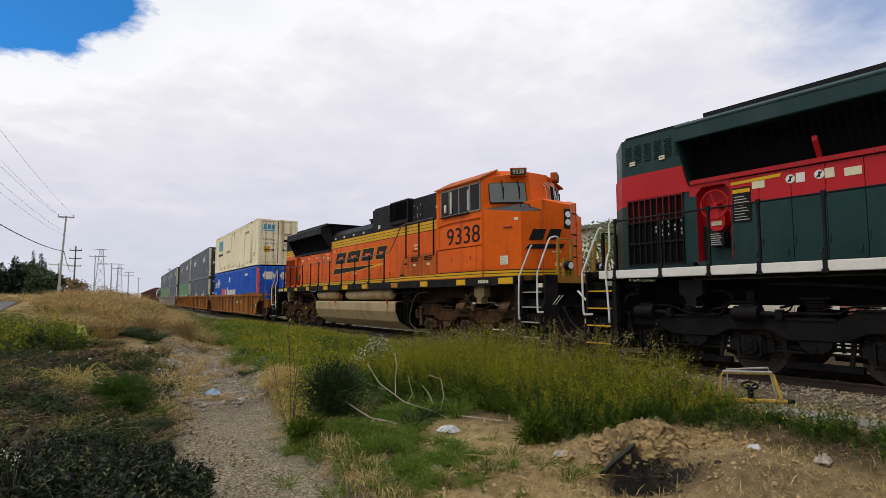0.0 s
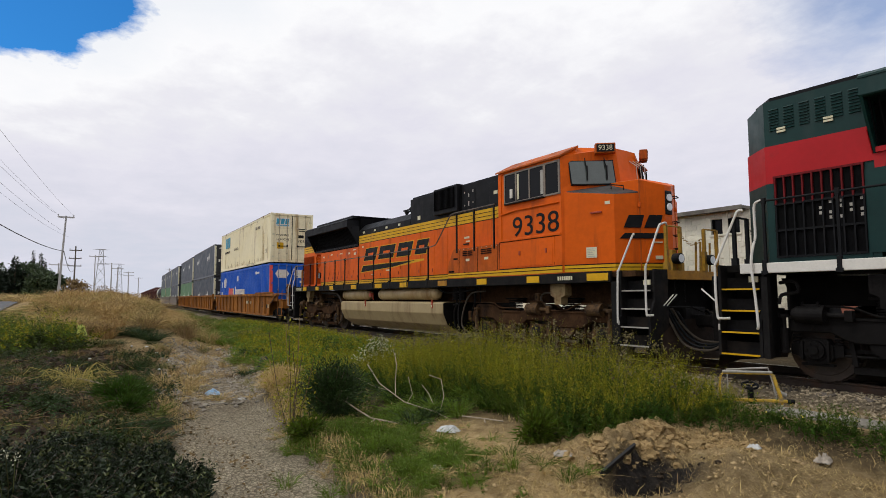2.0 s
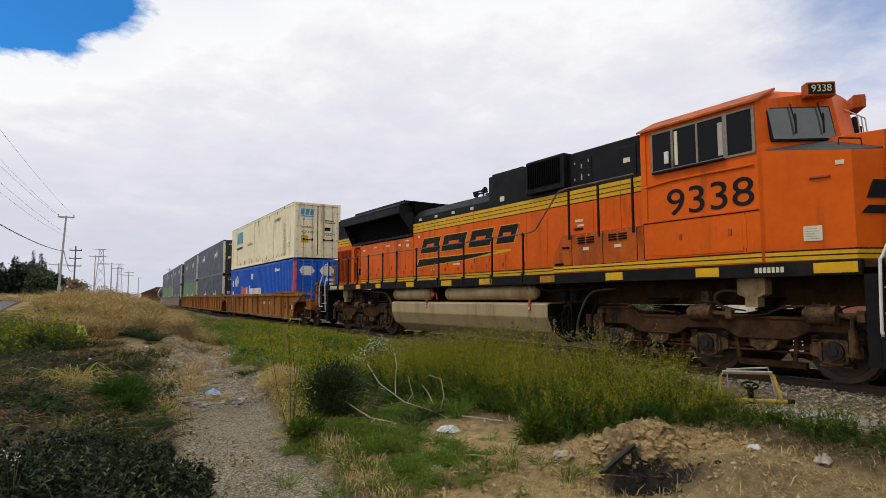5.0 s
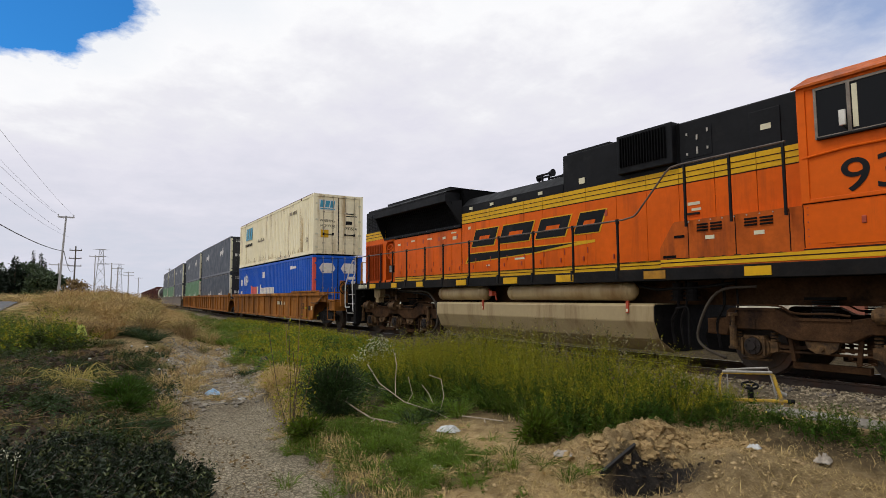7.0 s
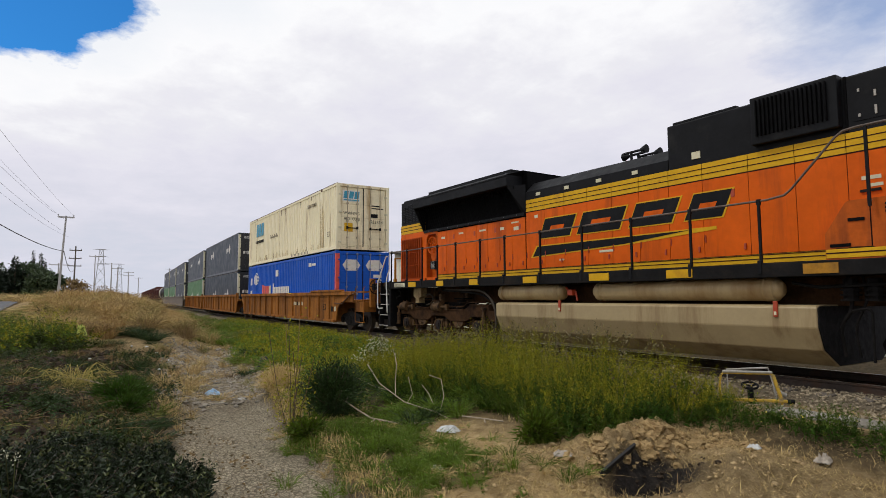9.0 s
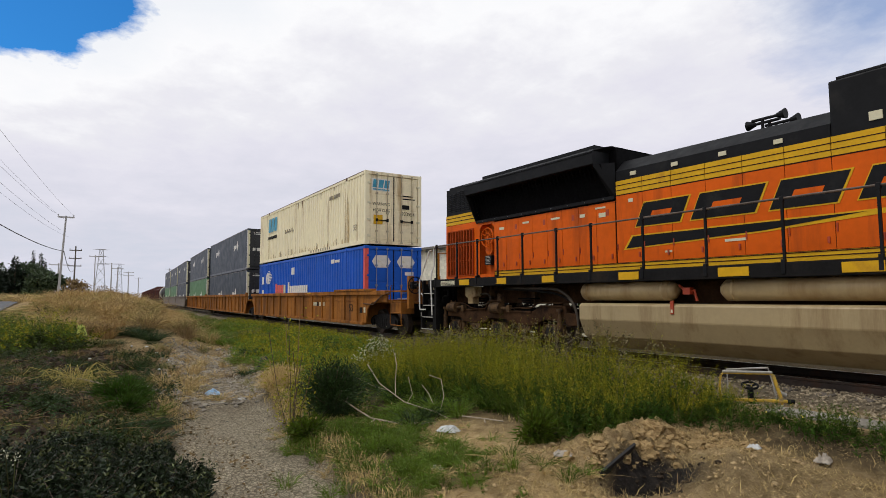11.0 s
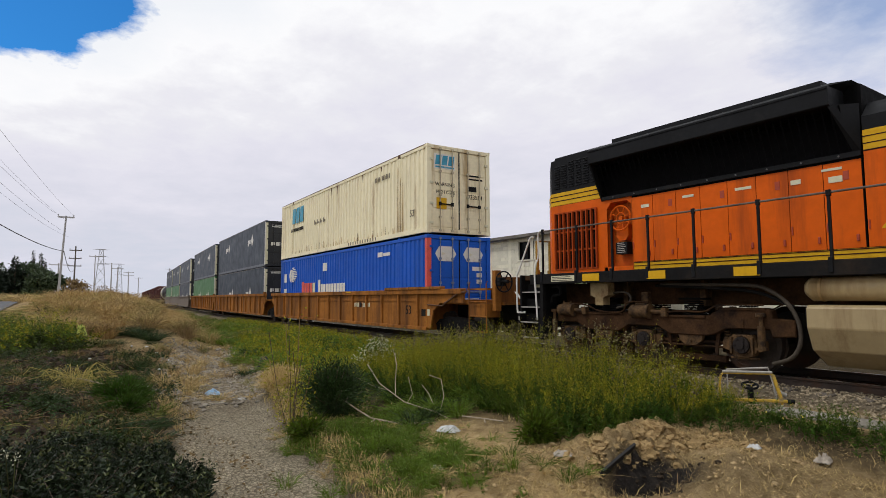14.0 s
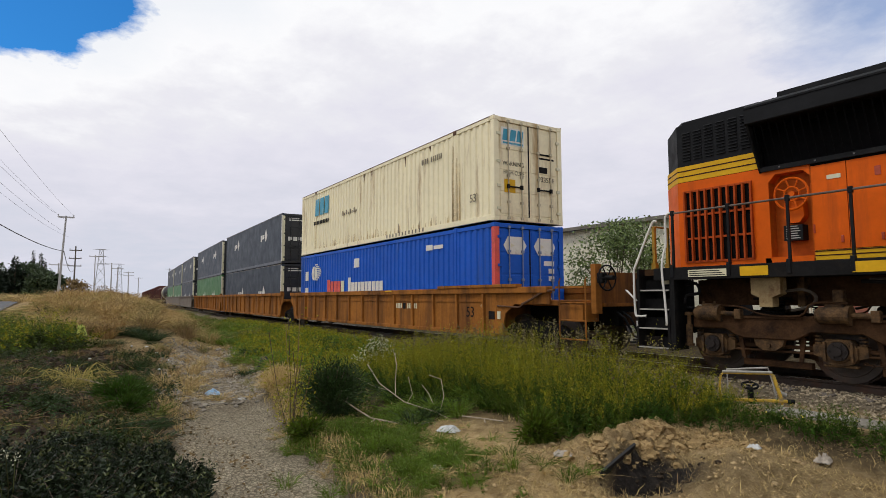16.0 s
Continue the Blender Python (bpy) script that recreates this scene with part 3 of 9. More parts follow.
        cyl(bm, (WX + r0 * math.cos(a), -1.01, 3.11 + r0 * math.sin(a)), (WX + 0.265 * math.cos(a), -1.03, 3.11 + 0.265 * math.sin(a)), 0.014, 6)
    cyl(bm, (WX, -0.78, 3.11), (WX, -1.02, 3.11), 0.05, 12)
    P("brake_wheel", bm, hi)
    P("brake_gearbox", prism(bm_new(), [(WX - 0.15, 2.98), (WX + 0.15, 2.98), (WX + 0.16, 2.72), (WX + 0.08, 2.62), (WX - 0.08, 2.62), (WX - 0.16, 2.72)], "y", -0.97, -0.79), hi_m)
    P("warning_plate", box(bm_new(), WX - 0.16, WX + 0.14, -1.0, -0.79, 2.32, 2.58), M_BLACK)
    bars("notice_text", pose(WX - 0.01, -1.001, 2.45) @ SIDE, [(-0.11, 0.11 - 0.02 * (k % 3), -0.1 + k * 0.04, -0.085 + k * 0.04) for k in range(6)], M_STEP, loco)
    if not orange:
        P("decal", box(bm_new(), WX - 0.1, WX + 0.1, -0.985, -0.96, 2.72, 2.8), M_PLATE)
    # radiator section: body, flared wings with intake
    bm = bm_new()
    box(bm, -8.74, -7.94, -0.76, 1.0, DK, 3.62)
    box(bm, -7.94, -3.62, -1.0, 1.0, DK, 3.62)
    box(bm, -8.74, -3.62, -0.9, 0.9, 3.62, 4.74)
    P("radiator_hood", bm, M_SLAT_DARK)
    bm = bm_new()
    sec = [(-1.44, 4.35), (-1.46, 4.37), (-1.46, 4.66), (-1.40, 4.71), (-1.0, 4.80), (1.0, 4.80), (1.40, 4.71), (1.46, 4.66), (1.46, 4.37), (1.44, 4.35)]
    prism(bm, sec, "x", -8.76, -3.86)
    for v in bm.verts:
        if v.co.x > -5 and abs(v.co.y) < 1.2:
            v.co.x = -3.70
    P("radiator_wing", bm, roof)
    for s in (-1, 1):
        P("wing_end", prism(bm_new(), [(s * 1.0, 3.55), (s * 1.03, 3.55), (s * 1.44, 4.36), (s * 1.0, 4.36)], "x", -8.76, -8.72), roof)
        bm = bm_new()
        foot = [bm.verts.new((-3.62, s * 1.0, 3.62)), bm.verts.new((-3.72, s * 1.03, 3.62)), bm.verts.new((-3.90, s * 1.44, 4.36)), bm.verts.new((-3.62, s * 1.0, 4.40)), bm.verts.new((-3.70, s * 1.0, 3.62)), bm.verts.new((-3.76, s * 1.0, 4.40))]
        bmesh.ops.convex_hull(bm, input=foot)
        P("wing_end", bm, roof)
        P("wing_seam", box(bm_new(), -8.76, -3.88, s * 1.462, s * 1.475, 4.625, 4.655), roof)
    for k in range(9):
        P("wing_bolt", cyl(bm_new(), (-8.3 + k * 0.54, -1.38, 4.69), (-8.3 + k * 0.54, -1.39, 4.718), 0.014, 6), M_SLATE_B)
        P("lip_bolt", cyl(bm_new(), (-8.4 + k * 0.56, -1.055, 3.60), (-8.4 + k * 0.56, -1.07, 3.60), 0.016, 6), M_SLATE_B)
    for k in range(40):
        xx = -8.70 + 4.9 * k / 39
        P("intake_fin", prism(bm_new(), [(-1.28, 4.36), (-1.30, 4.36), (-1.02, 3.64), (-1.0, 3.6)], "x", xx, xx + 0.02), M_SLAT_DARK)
    P("wing_lip", box(bm_new(), -8.72, -3.62, -1.06, -0.98, 3.56, 3.64), roof if orange else M_RED)
    for k in range(3):
        xx = -7.62 + 1.4 * k
        bm = bm_new()
        cyl(bm, (xx, 0, 4.85), (xx, 0, 4.905), 0.66, 24)
        cyl(bm, (xx, 0, 4.905), (xx, 0, 4.915), 0.64, 24, 0.5)
        P("roof_fan", bm, dark)
    P("roof_hatch", box(bm_new(), -8.36, -4.1, -1.10, 1.10, 4.76, 4.895), dark)
    # doors below the wing
    xs = [-7.95, -7.42, -6.88, -6.35, -5.8, -5.27, -4.72, -4.18, -3.63]
    for a, b in zip(xs, xs[1:]):
        if orange:
            hood_door(loco, a, b, 2.13, 3.52, side)
        else:
            hood_door(loco, a, b, 1.97, 3.54, [side, M_RED], top=3.06)
    # engine hood
    bm = bm_new()
    prism(bm, [(-1.0, DK), (-1.0, 4.18), (-0.72, 4.45), (0.72, 4.45), (1.0, 4.18), (1.0, DK)], "x", -3.6, 0.75)
    P("engine_hood", bm, roof)
    bm = bm_new()
    box(bm, 0.75, 6.52, -1.0, 1.0, DK, 4.88, 0.03)
    P("front_hood", bm, roof)
    P("roof_cover", box(bm_new(), 0.85, 2.2, -0.95, 0.95, 4.88, 4.94, 0.015), dark)
    for k in range(4):
        P("hood_light", box(bm_new(), -3.2 + k * 1.02, -3.05 + k * 1.02, -1.02, -0.99, 4.03, 4.11), M_PLATE)
    P("hood_light", box(bm_new(), 1.3, 1.48, -1.02, -0.99, 4.08, 4.22), M_PLATE)
    # intake box with fins
    bm = bm_new()
    box(bm, 2.55, 3.95, -1.14, 1.14, 4.06, 4.92, 0.02)
    ib = P("air_intake", bm, roof)
    for k in range(17):
        part("fin", box(bm_new(), 2.66 + k * 0.07, 2.68 + k * 0.07, -1.19, -1.13, 4.2, 4.85), M_SLAT_DARK, ib)
    P("seam", box(bm_new(), 3.99, 4.03, -1.012, -0.99, DK, 4.88), M_SLAT_DARK)
    P("access_plate", box(bm_new(), 4.12, 4.72, -1.012, -0.99, 4.12, 4.7), roof)
    for xx, zz, h in ((4.2, 4.2, 0.05), (4.2, 4.6, 0.05), (4.42, 4.24, 0.14), (4.42, 4.5, 0.1), (4.64, 4.25, 0.05), (4.64, 4.6, 0.07)):
        P("bolt", box(bm_new(), xx - 0.015, xx + 0.015, -1.03, -1.0, zz - h / 2, zz + h / 2), M_STEP)
    P("hood_recess", box(bm_new(), 5.45, 6.0, -1.02, -0.99, 4.05, 4.7, 0.01), dark)
    P("decal", box(bm_new(), 5.66, 5.84, -1.026, -1.0, 4.33, 4.43), M_PLATE)
    xs = [-3.6, -2.9, -2.2, -1.45, -0.72, 0.02, 0.75, 1.5, 2.4, 3.2, 3.98, 4.75, 5.55, 6.48]
    for i, (a, b) in enumerate(zip(xs, xs[1:])):
        if orange:
            hood_door(loco, a, b, 2.13, 3.62, side, latch=i < 8)
            hood_door(loco, a, b, 3.645, 3.955, stripe, latch=False)
        else:
            hood_door(loco, a, b, 1.97, 3.62, [side, M_RED], top=3.06)
    if orange:
        for z0, z1, m in ((1.965, 2.12, stripe),):
            bm = bm_new()
            for s in (-1, 1):
                box(bm, -7.93, 6.5, s * 0.99, s * 1.014, z0, z1)
            P("yellow_stripe", bm, m)
        for zz, x0 in ((2.03, -7.93), (2.10, -7.93), (3.735, -3.6), (3.845, -3.6), (3.625, -3.6)):
            P("pinstripe", box(bm_new(), x0, 6.5, -1.021, -1.0, zz, zz + 0.016), M_MAROON)
        # company device: slanted block shapes over a tapering bar
        def slant(x0, x1, z0, z1, k=0.32):
            return [(x0, z0), (x1, z0), (x1 + (z1 - z0) * k * 1.4, z1), (x0 + (z1 - z0) * k * 1.4, z1)]
        dev = P("company_device", prism(bm_new(), [(-3.42, 2.40), (-3.20, 2.71), (1.76, 2.71), (1.76, 2.65), (-0.36, 2.51)], "y", -1.0235, -1.01), M_YELLOW)
        part("dark_bar", prism(bm_new(), [(-3.34, 2.43), (-3.16, 2.68), (1.2, 2.685), (-0.36, 2.54)], "y", -1.0275, -1.01), M_BLACK, dev)
        for x0, x1, cuts in ((-3.08, -2.02, ((0.28, 0.72, 0.40, 0.60),)), (-1.78, -0.52, ((0.28, 0.72, 0.40, 0.60),)), (-0.26, 0.80, ((0.28, 0.72, 0.40, 0.60),)), (1.10, 1.88, ((0.28, 0.72, 0.40, 0.60),))):
            part("block_outline", prism(bm_new(), slant(x0 - 0.03, x1 + 0.03, 2.86, 3.40), "y", -1.0235, -1.01), M_YELLOW, dev)
            part("dark_block", prism(bm_new(), slant(x0, x1, 2.885, 3.375), "y", -1.0275, -1.01), M_BLACK, dev)
            w = x1 - x0
            for a, b, c, d in cuts:
                z0, z1 = 2.885 + 0.49 * c, 2.885 + 0.49 * d
                o = 0.49 * c * 0.45
                part("slot", prism(bm_new(), slant(x0 + a * w + o, x0 + b * w + o, z0, z1), "y", -1.0315, -1.01), M_ORANGE, dev)
    if orange:
        for xx, zz, w_, h_ in ((-7.6, 3.3, 0.2, 0.07), (-6.6, 3.36, 0.24, 0.05), (-5.5, 3.34, 0.3, 0.05), (-4.6, 3.3, 0.16, 0.08), (-4.0, 3.25, 0.2, 0.10), (-4.05, 3.42, 0.3, 0.04), (-3.2, 3.48, 0.12, 0.08), (-0.9, 2.42, 0.4, 0.05), (4.3, 3.2, 0.26, 0.06), (4.35, 3.08, 0.2, 0.05), (-2.3, 2.3, 0.16, 0.04)):
            P("decal", box(bm_new(), xx - w_ / 2, xx + w_ / 2, -1.024, -1.01, zz - h_ / 2, zz + h_ / 2), M_PLATE)
        for xx in (-7.0, -5.9, -4.9, -3.85, 2.1):
            P("tag", box(bm_new(), xx - 0.04, xx + 0.04, -1.024, -1.01, 3.22, 3.36), M_LATCH)
        P("door_lever", box(bm_new(), 4.15, 4.42, -1.05, -1.01, 2.98, 3.02), M_BLACK)
    for xx, r_, dz in ((3.95, 0.03, 0.0), (4.15, 0.022, 0.1), (4.9, 0.028, 0.05), (5.15, 0.02, 0.0)):
        P("pipe", pipe(bm_new(), bend([(xx, -1.15, 1.7), (xx + 0.05, -1.2, 1.2 + dz), (xx - 0.1, -1.2, 0.9), (xx - 0.08, -1.15, 0.45)], 4), r_, 6), M_TRUCK_D)
    # side boxes ahead of the tank, sooted
    eb = [(3.75, DK), (3.75, 2.34), (4.05, 2.80), (4.10, 2.83), (6.51, 2.84), (6.51, DK)]
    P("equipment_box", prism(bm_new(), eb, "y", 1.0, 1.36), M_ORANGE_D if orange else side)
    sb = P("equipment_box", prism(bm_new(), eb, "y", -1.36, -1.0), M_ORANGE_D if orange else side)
    for xx in (4.57, 5.48):
        for k in range(3):
            for j in (0, 1):
                part("vent_slot", prism(bm_new(), [(-1.355, 2.60 + k * 0.055), (-1.385, 2.605 + k * 0.055), (-1.355, 2.64 + k * 0.055)], "x", xx + j * 0.27, xx + j * 0.27 + 0.22), M_SLAT_DARK, sb)
        part("decal", box(bm_new(), xx + 0.16, xx + 0.34, -1.366, -1.35, 2.44, 2.51), M_PLATE, sb)
    for xx in (4.38, 5.31, 6.23):
        part("panel_gap", box(bm_new(), xx - 0.008, xx + 0.008, -1.364, -1.35, DK + 0.2, 2.82), M_SLAT_DARK, sb)
    for k in range(9):
        part("bolt", cyl(bm_new(), (4.4 + k * 0.225, -1.36, 2.80), (4.4 + k * 0.225, -1.372, 2.80), 0.014, 6), M_STEP, sb)
    if orange:
        st_ = part("box_stripe", box(bm_new(), 3.76, 6.50, -1.369, -1.355, 1.965, 2.10), M_YELLOW, sb)
        part("box_pinstripe", box(bm_new(), 3.76, 6.50, -1.373, -1.36, 2.03, 2.05), M_MAROON, sb)
        rg = random.Random(31)
        for k in range(26):
            xx, ww = 3.9 + rg.uniform(0, 2.2), rg.uniform(0.02, 0.10)
            part("grime", prism(bm_new(), [(xx - ww, 2.10), (xx + ww, 2.10), (xx + ww * 0.7, 2.105 + rg.uniform(0.0, 0.02)), (xx - ww * 0.6, 2.105 + rg.uniform(0.0, 0.02))], "y", -1.366, -1.358), M_TRUCK, sb)
    part("vent_slot", box(bm_new(), 4.08, 4.30, -1.372, -1.35, 2.51, 2.56), M_SLAT_DARK, sb)
    part("vent_slot", box(bm_new(), 3.82, 4.10, -1.372, -1.35, 2.13, 2.18), M_SLAT_DARK, sb)
    # cab
    bm = bm_new()
    plan = [(6.5, -1.5), (8.86, -1.5), (9.72, -0.38), (9.70, 0.0), (9.66, 0.38), (8.82, 1.5), (6.5, 1.5)]
    lo = [bm.verts.new((a, b, DK)) for a, b in plan]
    md = [bm.verts.new((a, b, 3.9)) for a, b in plan]
    tp = [bm.verts.new((a - (0.16 if a > 9 else 0.0), b, 4.72 if abs(b) > 1 else 4.9)) for a, b in plan]
    rf = [bm.verts.new((min(a, 9.2), b * 0.62, 5.0)) for a, b in plan]
    for A, B in ((lo, md), (md, tp), (tp, rf)):
        for k in range(7):
            bm.faces.new((A[k], A[(k + 1) % 7], B[(k + 1) % 7], B[k]))
    bm.faces.new(rf), bm.faces.new(lo[::-1])
    P("cab", bm, side)
    for s in (-1, 1):
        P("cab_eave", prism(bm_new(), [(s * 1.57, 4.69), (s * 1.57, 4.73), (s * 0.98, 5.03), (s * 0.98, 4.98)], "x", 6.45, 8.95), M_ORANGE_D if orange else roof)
    for x0, x1, z0, z1 in ((6.50, 6.63, 2.84, 4.70), (6.63, 8.84, 2.84, 2.90), (6.63, 8.84, 4.645, 4.70)):
        P("cab_border", box(bm_new(), x0, x1, -1.522, -1.49, z0, z1, 0.008), side)
    for x0, x1, z0, z1 in ((6.505, 6.52, 2.14, 2.83), (8.60, 8.612, 2.14, 2.83), (6.52, 8.86, 2.825, 2.838)):
        P("panel_gap", box(bm_new(), x0, x1, -1.503, -1.49, z0, z1), M_SLAT_DARK)
    for k in range(6):
        for xx in (6.58, 8.54):
            P("rivet", cyl(bm_new(), (xx, -1.50, 2.2 + k * 0.115), (xx, -1.508, 2.2 + k * 0.115), 0.012, 6), M_LATCH if orange else M_BLACK)
    win = P("cab_window", box(bm_new(), 6.80, 8.80, -1.515, -1.49, 3.86, 4.60), M_GLASS)
    for x0, x1, z0, z1 in ((6.78, 8.82, 4.60, 4.64), (6.78, 8.82, 3.82, 3.86), (6.76, 6.80, 3.82, 4.64), (8.80, 8.85, 3.82, 4.64), (7.22, 7.27, 3.86, 4.60), (7.75, 7.79, 3.86, 4.60), (8.28, 8.36, 3.86, 4.60)):
        part("window_frame", box(bm_new(), x0, x1, -1.53, -1.5, z0, z1), M_WINFRAME, win)
    part("blind", box(bm_new(), 7.29, 7.36, -1.522, -1.51, 3.90, 4.56), M_PLATE, win)
    part("blind", box(bm_new(), 8.18, 8.27, -1.522, -1.51, 3.9, 4.5), M_STEP, win)
    mir = P("wind_mirror", box(bm_new(), 7.15, 7.24, -1.66, -1.62, 3.93, 4.17, 0.01), M_WHITE)
    part("arm", cyl(bm_new(), (7.2, -1.5, 3.9), (7.2, -1.64, 3.92), 0.012, 6), M_BLACK, mir)
    P("arm_rest", box(bm_new(), 6.8, 8.3, -1.58, -1.5, 3.80, 3.835, 0.008), M_BLACK)
    P("drip_rail", pipe(bm_new(), [(6.55, -1.52, 3.56), (7.2, -1.52, 3.62), (8.8, -1.52, 3.62)], 0.018, 6), side)
    # windscreens on the slanting front
    for s in (-1, 1):
        a, b = Vector((9.03, s * 1.30, 4.02)), Vector((9.64, s * 0.51, 4.02))
        out = Vector((0.80, s * 0.59, 0.12)) * 0.014
        up_ = Vector((-0.09, 0, 0.55))
        for nm, g, m, k in (("windscreen_frame", 0.022, M_BLACK, 2.4), ("windscreen", 0.0, M_PANE, 3.2)):
            bm = bm_new()
            dv = (b - a).normalized() * g
            q = [a - dv - Vector((0, 0, g)), b + dv - Vector((0, 0, g)), b + dv + up_ + Vector((0, 0, g)), a - dv + up_ + Vector((0, 0, g))]
            f1 = [bm.verts.new(p + out * k) for p in q]
            f0 = [bm.verts.new(p - out * 2) for p in q]
            bm.faces.new(f1), bm.faces.new(f0[::-1])
            for i in range(4):
                bm.faces.new((f1[i], f0[i], f0[(i + 1) % 4], f1[(i + 1) % 4]))
            P(nm, bm, m)
        for f in (0.35, 0.8):
            bm = bm_new()
            p = a.lerp(b, f) + out * 5
            cyl(bm, p + Vector((-0.08, 0, 0.62)), p + Vector((0, 0, 0.25)), 0.012, 6)
            box(bm, p.x - 0.014, p.x + 0.014, p.y - 0.012, p.y + 0.012, p.z + 0.08, p.z + 0.42)
            P("wiper", bm, M_BLACK)
        nb = P("number_board", box(bm_new(), -0.27, 0.27, -0.05, 0.16, -0.135, 0.135, 0.02), M_ORANGE_D if orange else side)
        part("number_face", box(bm_new(), -0.235, 0.235, -0.06, -0.045, -0.10, 0.10), M_BLACK, nb)
        nb.matrix_basis = pose(9.55, s * 0.72, 4.86, 0, 0, 50 if s < 0 else 130) @ Matrix.Diagonal((0.86, 0.9, 0.9, 1))
        if s < 0 and orange:
            lettering("9338", 0.19, pose(0, -0.064, 0, 90, 0, 0), M_PLATE, nb, "number", wide=1.0)
    bm = bm_new()
    for k in range(3):
        pipe(bm, [(9.60, 0.1 + 0.15 * k, 3.95), (9.80, 0.1 + 0.15 * k, 4.05), (9.76, 0.1 + 0.15 * k, 4.5), (9.5, 0.1 + 0.15 * k, 4.7)], 0.011, 6)
    P("grab_iron", bm, M_STEP)
    # nose: a blunt front in a shallow V, raised between the seams, with dark slopes beside the raised part
    bm = bm_new()
    plan = [(8.8, -1.47), (10.11, -1.12), (10.39, -0.61), (10.67, -0.12), (10.67, 0.12), (10.39, 0.61), (10.11, 1.12), (8.8, 1.47)]
    zt = [3.86, 3.65, 3.68, 3.68, 3.68, 3.68, 3.65, 3.86]
    a = [bm.verts.new((p[0], p[1], DK)) for p in plan]
    b = [bm.verts.new((p[0], p[1], h)) for p, h in zip(plan, zt)]
    for k in range(8):
        bm.faces.new((a[k], a[(k + 1) % 8], b[(k + 1) % 8], b[k]))
    bm.faces.new(b), bm.faces.new(a[::-1])
    P("nose", bm, side)
    for s in (-1, 1):
        bm = bm_new()
        for p in ((8.95, 1.42, 3.80), (8.95, 1.40, 3.86), (10.10, 1.11, 3.635), (10.08, 1.08, 3.675), (9.55, 0.59, 4.0), (10.37, 0.59, 3.72), (9.1, 0.59, 3.7), (10.37, 0.59, 3.62)):
            bm.verts.new((p[0], s * p[1], p[2]))
        bmesh.ops.convex_hull(bm, input=list(bm.verts))
        P("nose_top", bm, M_NOSETOP)
        P("nose_grab", pipe(bm_new(), [(9.85, s * 0.9, 3.82), (9.87, s * 0.92, 3.92), (10.15, s * 0.85, 3.86), (10.15, s * 0.83, 3.76)], 0.013, 6), M_BLACK)
    bm = bm_new()
    up_plan = [(9.3, -0.61), (10.395, -0.615), (10.678, -0.12), (10.678, 0.12), (10.395, 0.615), (9.3, 0.61)]
    lo_ = [bm.verts.new((x_, y_, DK)) for x_, y_ in up_plan]
    hi_ = [bm.verts.new((x_, y_, h)) for (x_, y_), h in zip(up_plan, (4.04, 3.98, 3.86, 3.86, 3.98, 4.04))]
    tp_ = [bm.verts.new((x_, y_ * 0.8, h)) for (x_, y_), h in zip([(9.3, -0.61), (10.31, -0.56), (10.54, -0.12), (10.54, 0.12), (10.31, 0.56), (9.3, 0.61)], (4.08, 4.03, 3.95, 3.95, 4.03, 4.08))]
    for A, B in ((lo_, hi_), (hi_, tp_)):
        for k in range(6):
            bm.faces.new((A[k], A[(k + 1) % 6], B[(k + 1) % 6], B[k]))
    bm.faces.new(tp_), bm.faces.new(lo_[::-1])
    P("nose_door", bm, side)
    for s in (-1, 1):
        P("nose_seam", cyl(bm_new(), (10.395, s * 0.62, DK), (10.395, s * 0.62, 3.98), 0.016, 6), M_ORANGE_D if orange else side)
        P("nose_hinge", box(bm_new(), 10.37, 10.43, s * 0.60, s * 0.66, 3.35, 3.45, 0.01), side)
    hr_ = P("headlight_rim", box(bm_new(), 10.66, 10.70, -0.115, 0.115, 3.20, 3.74, 0.02), M_BLACK)
    for zz in (3.58, 3.37):
        part("headlight", cyl(bm_new(), (10.69, 0.0, zz), (10.725, 0.0, zz), 0.085, 16), M_LAMP, hr_)
    bm = bm_new()
    for zz in (3.62, 3.05, 2.75, 2.45):
        pipe(bm, [(10.64, 0.16, zz), (10.76, 0.18, zz), (10.66, 0.40, zz), (10.50, 0.40, zz)], 0.012, 6)
    P("grab_iron", bm, M_BLACK)
    for s in (-1, 1):
        dl = P("ditch_light", cyl(bm_new(), (11.18, s * 0.55, 2.17), (11.34, s * 0.55, 2.17), 0.11, 16), M_BLACK)
        part("lens", cyl(bm_new(), (11.34, s * 0.55, 2.17), (11.35, s * 0.55, 2.17), 0.085, 16), M_LAMP, dl)
        part("bracket", box(bm_new(), 11.10, 11.18, s * 0.48, s * 0.62, DK, 2.36, 0.01), M_RAILYEL if orange else M_BLACK, dl)
    if orange:
        lettering("9338", 0.72, pose(7.93, -1.506, 3.16) @ SIDE, M_BLACK, loco, "road_number", wide=1.22)
        for z0, z1, m, e in ((1.955, 2.10, M_YELLOW, 0.008), (2.02, 2.04, M_MAROON, 0.011), (2.10, 2.125, M_MAROON, 0.010)):
            bm = bm_new()
            prism(bm, [(6.5, -1.5 - e), (8.86, -1.5 - e), (8.87, -1.456 - e), (10.115 + e * 0.5, -1.124 - e), (10.395 + e, -0.615), (10.678 + e, -0.12), (10.678 + e, 0.12), (10.62, 0.12), (10.62, -0.12), (10.34, -0.58), (10.07, -1.07), (6.5, -1.40)], "z", z0, z1)
            P("nose_stripe", bm, m)
        cheek = pose(8.8, -1.47, 0, 0, 0, math.degrees(math.atan2(0.35, 1.31))) @ SIDE
        bp_ = P("builder_plate", box(bm_new(), 0.66, 0.92, 2.26, 2.50, -0.004, 0.012), M_PLATE)
        bp_.matrix_basis = cheek
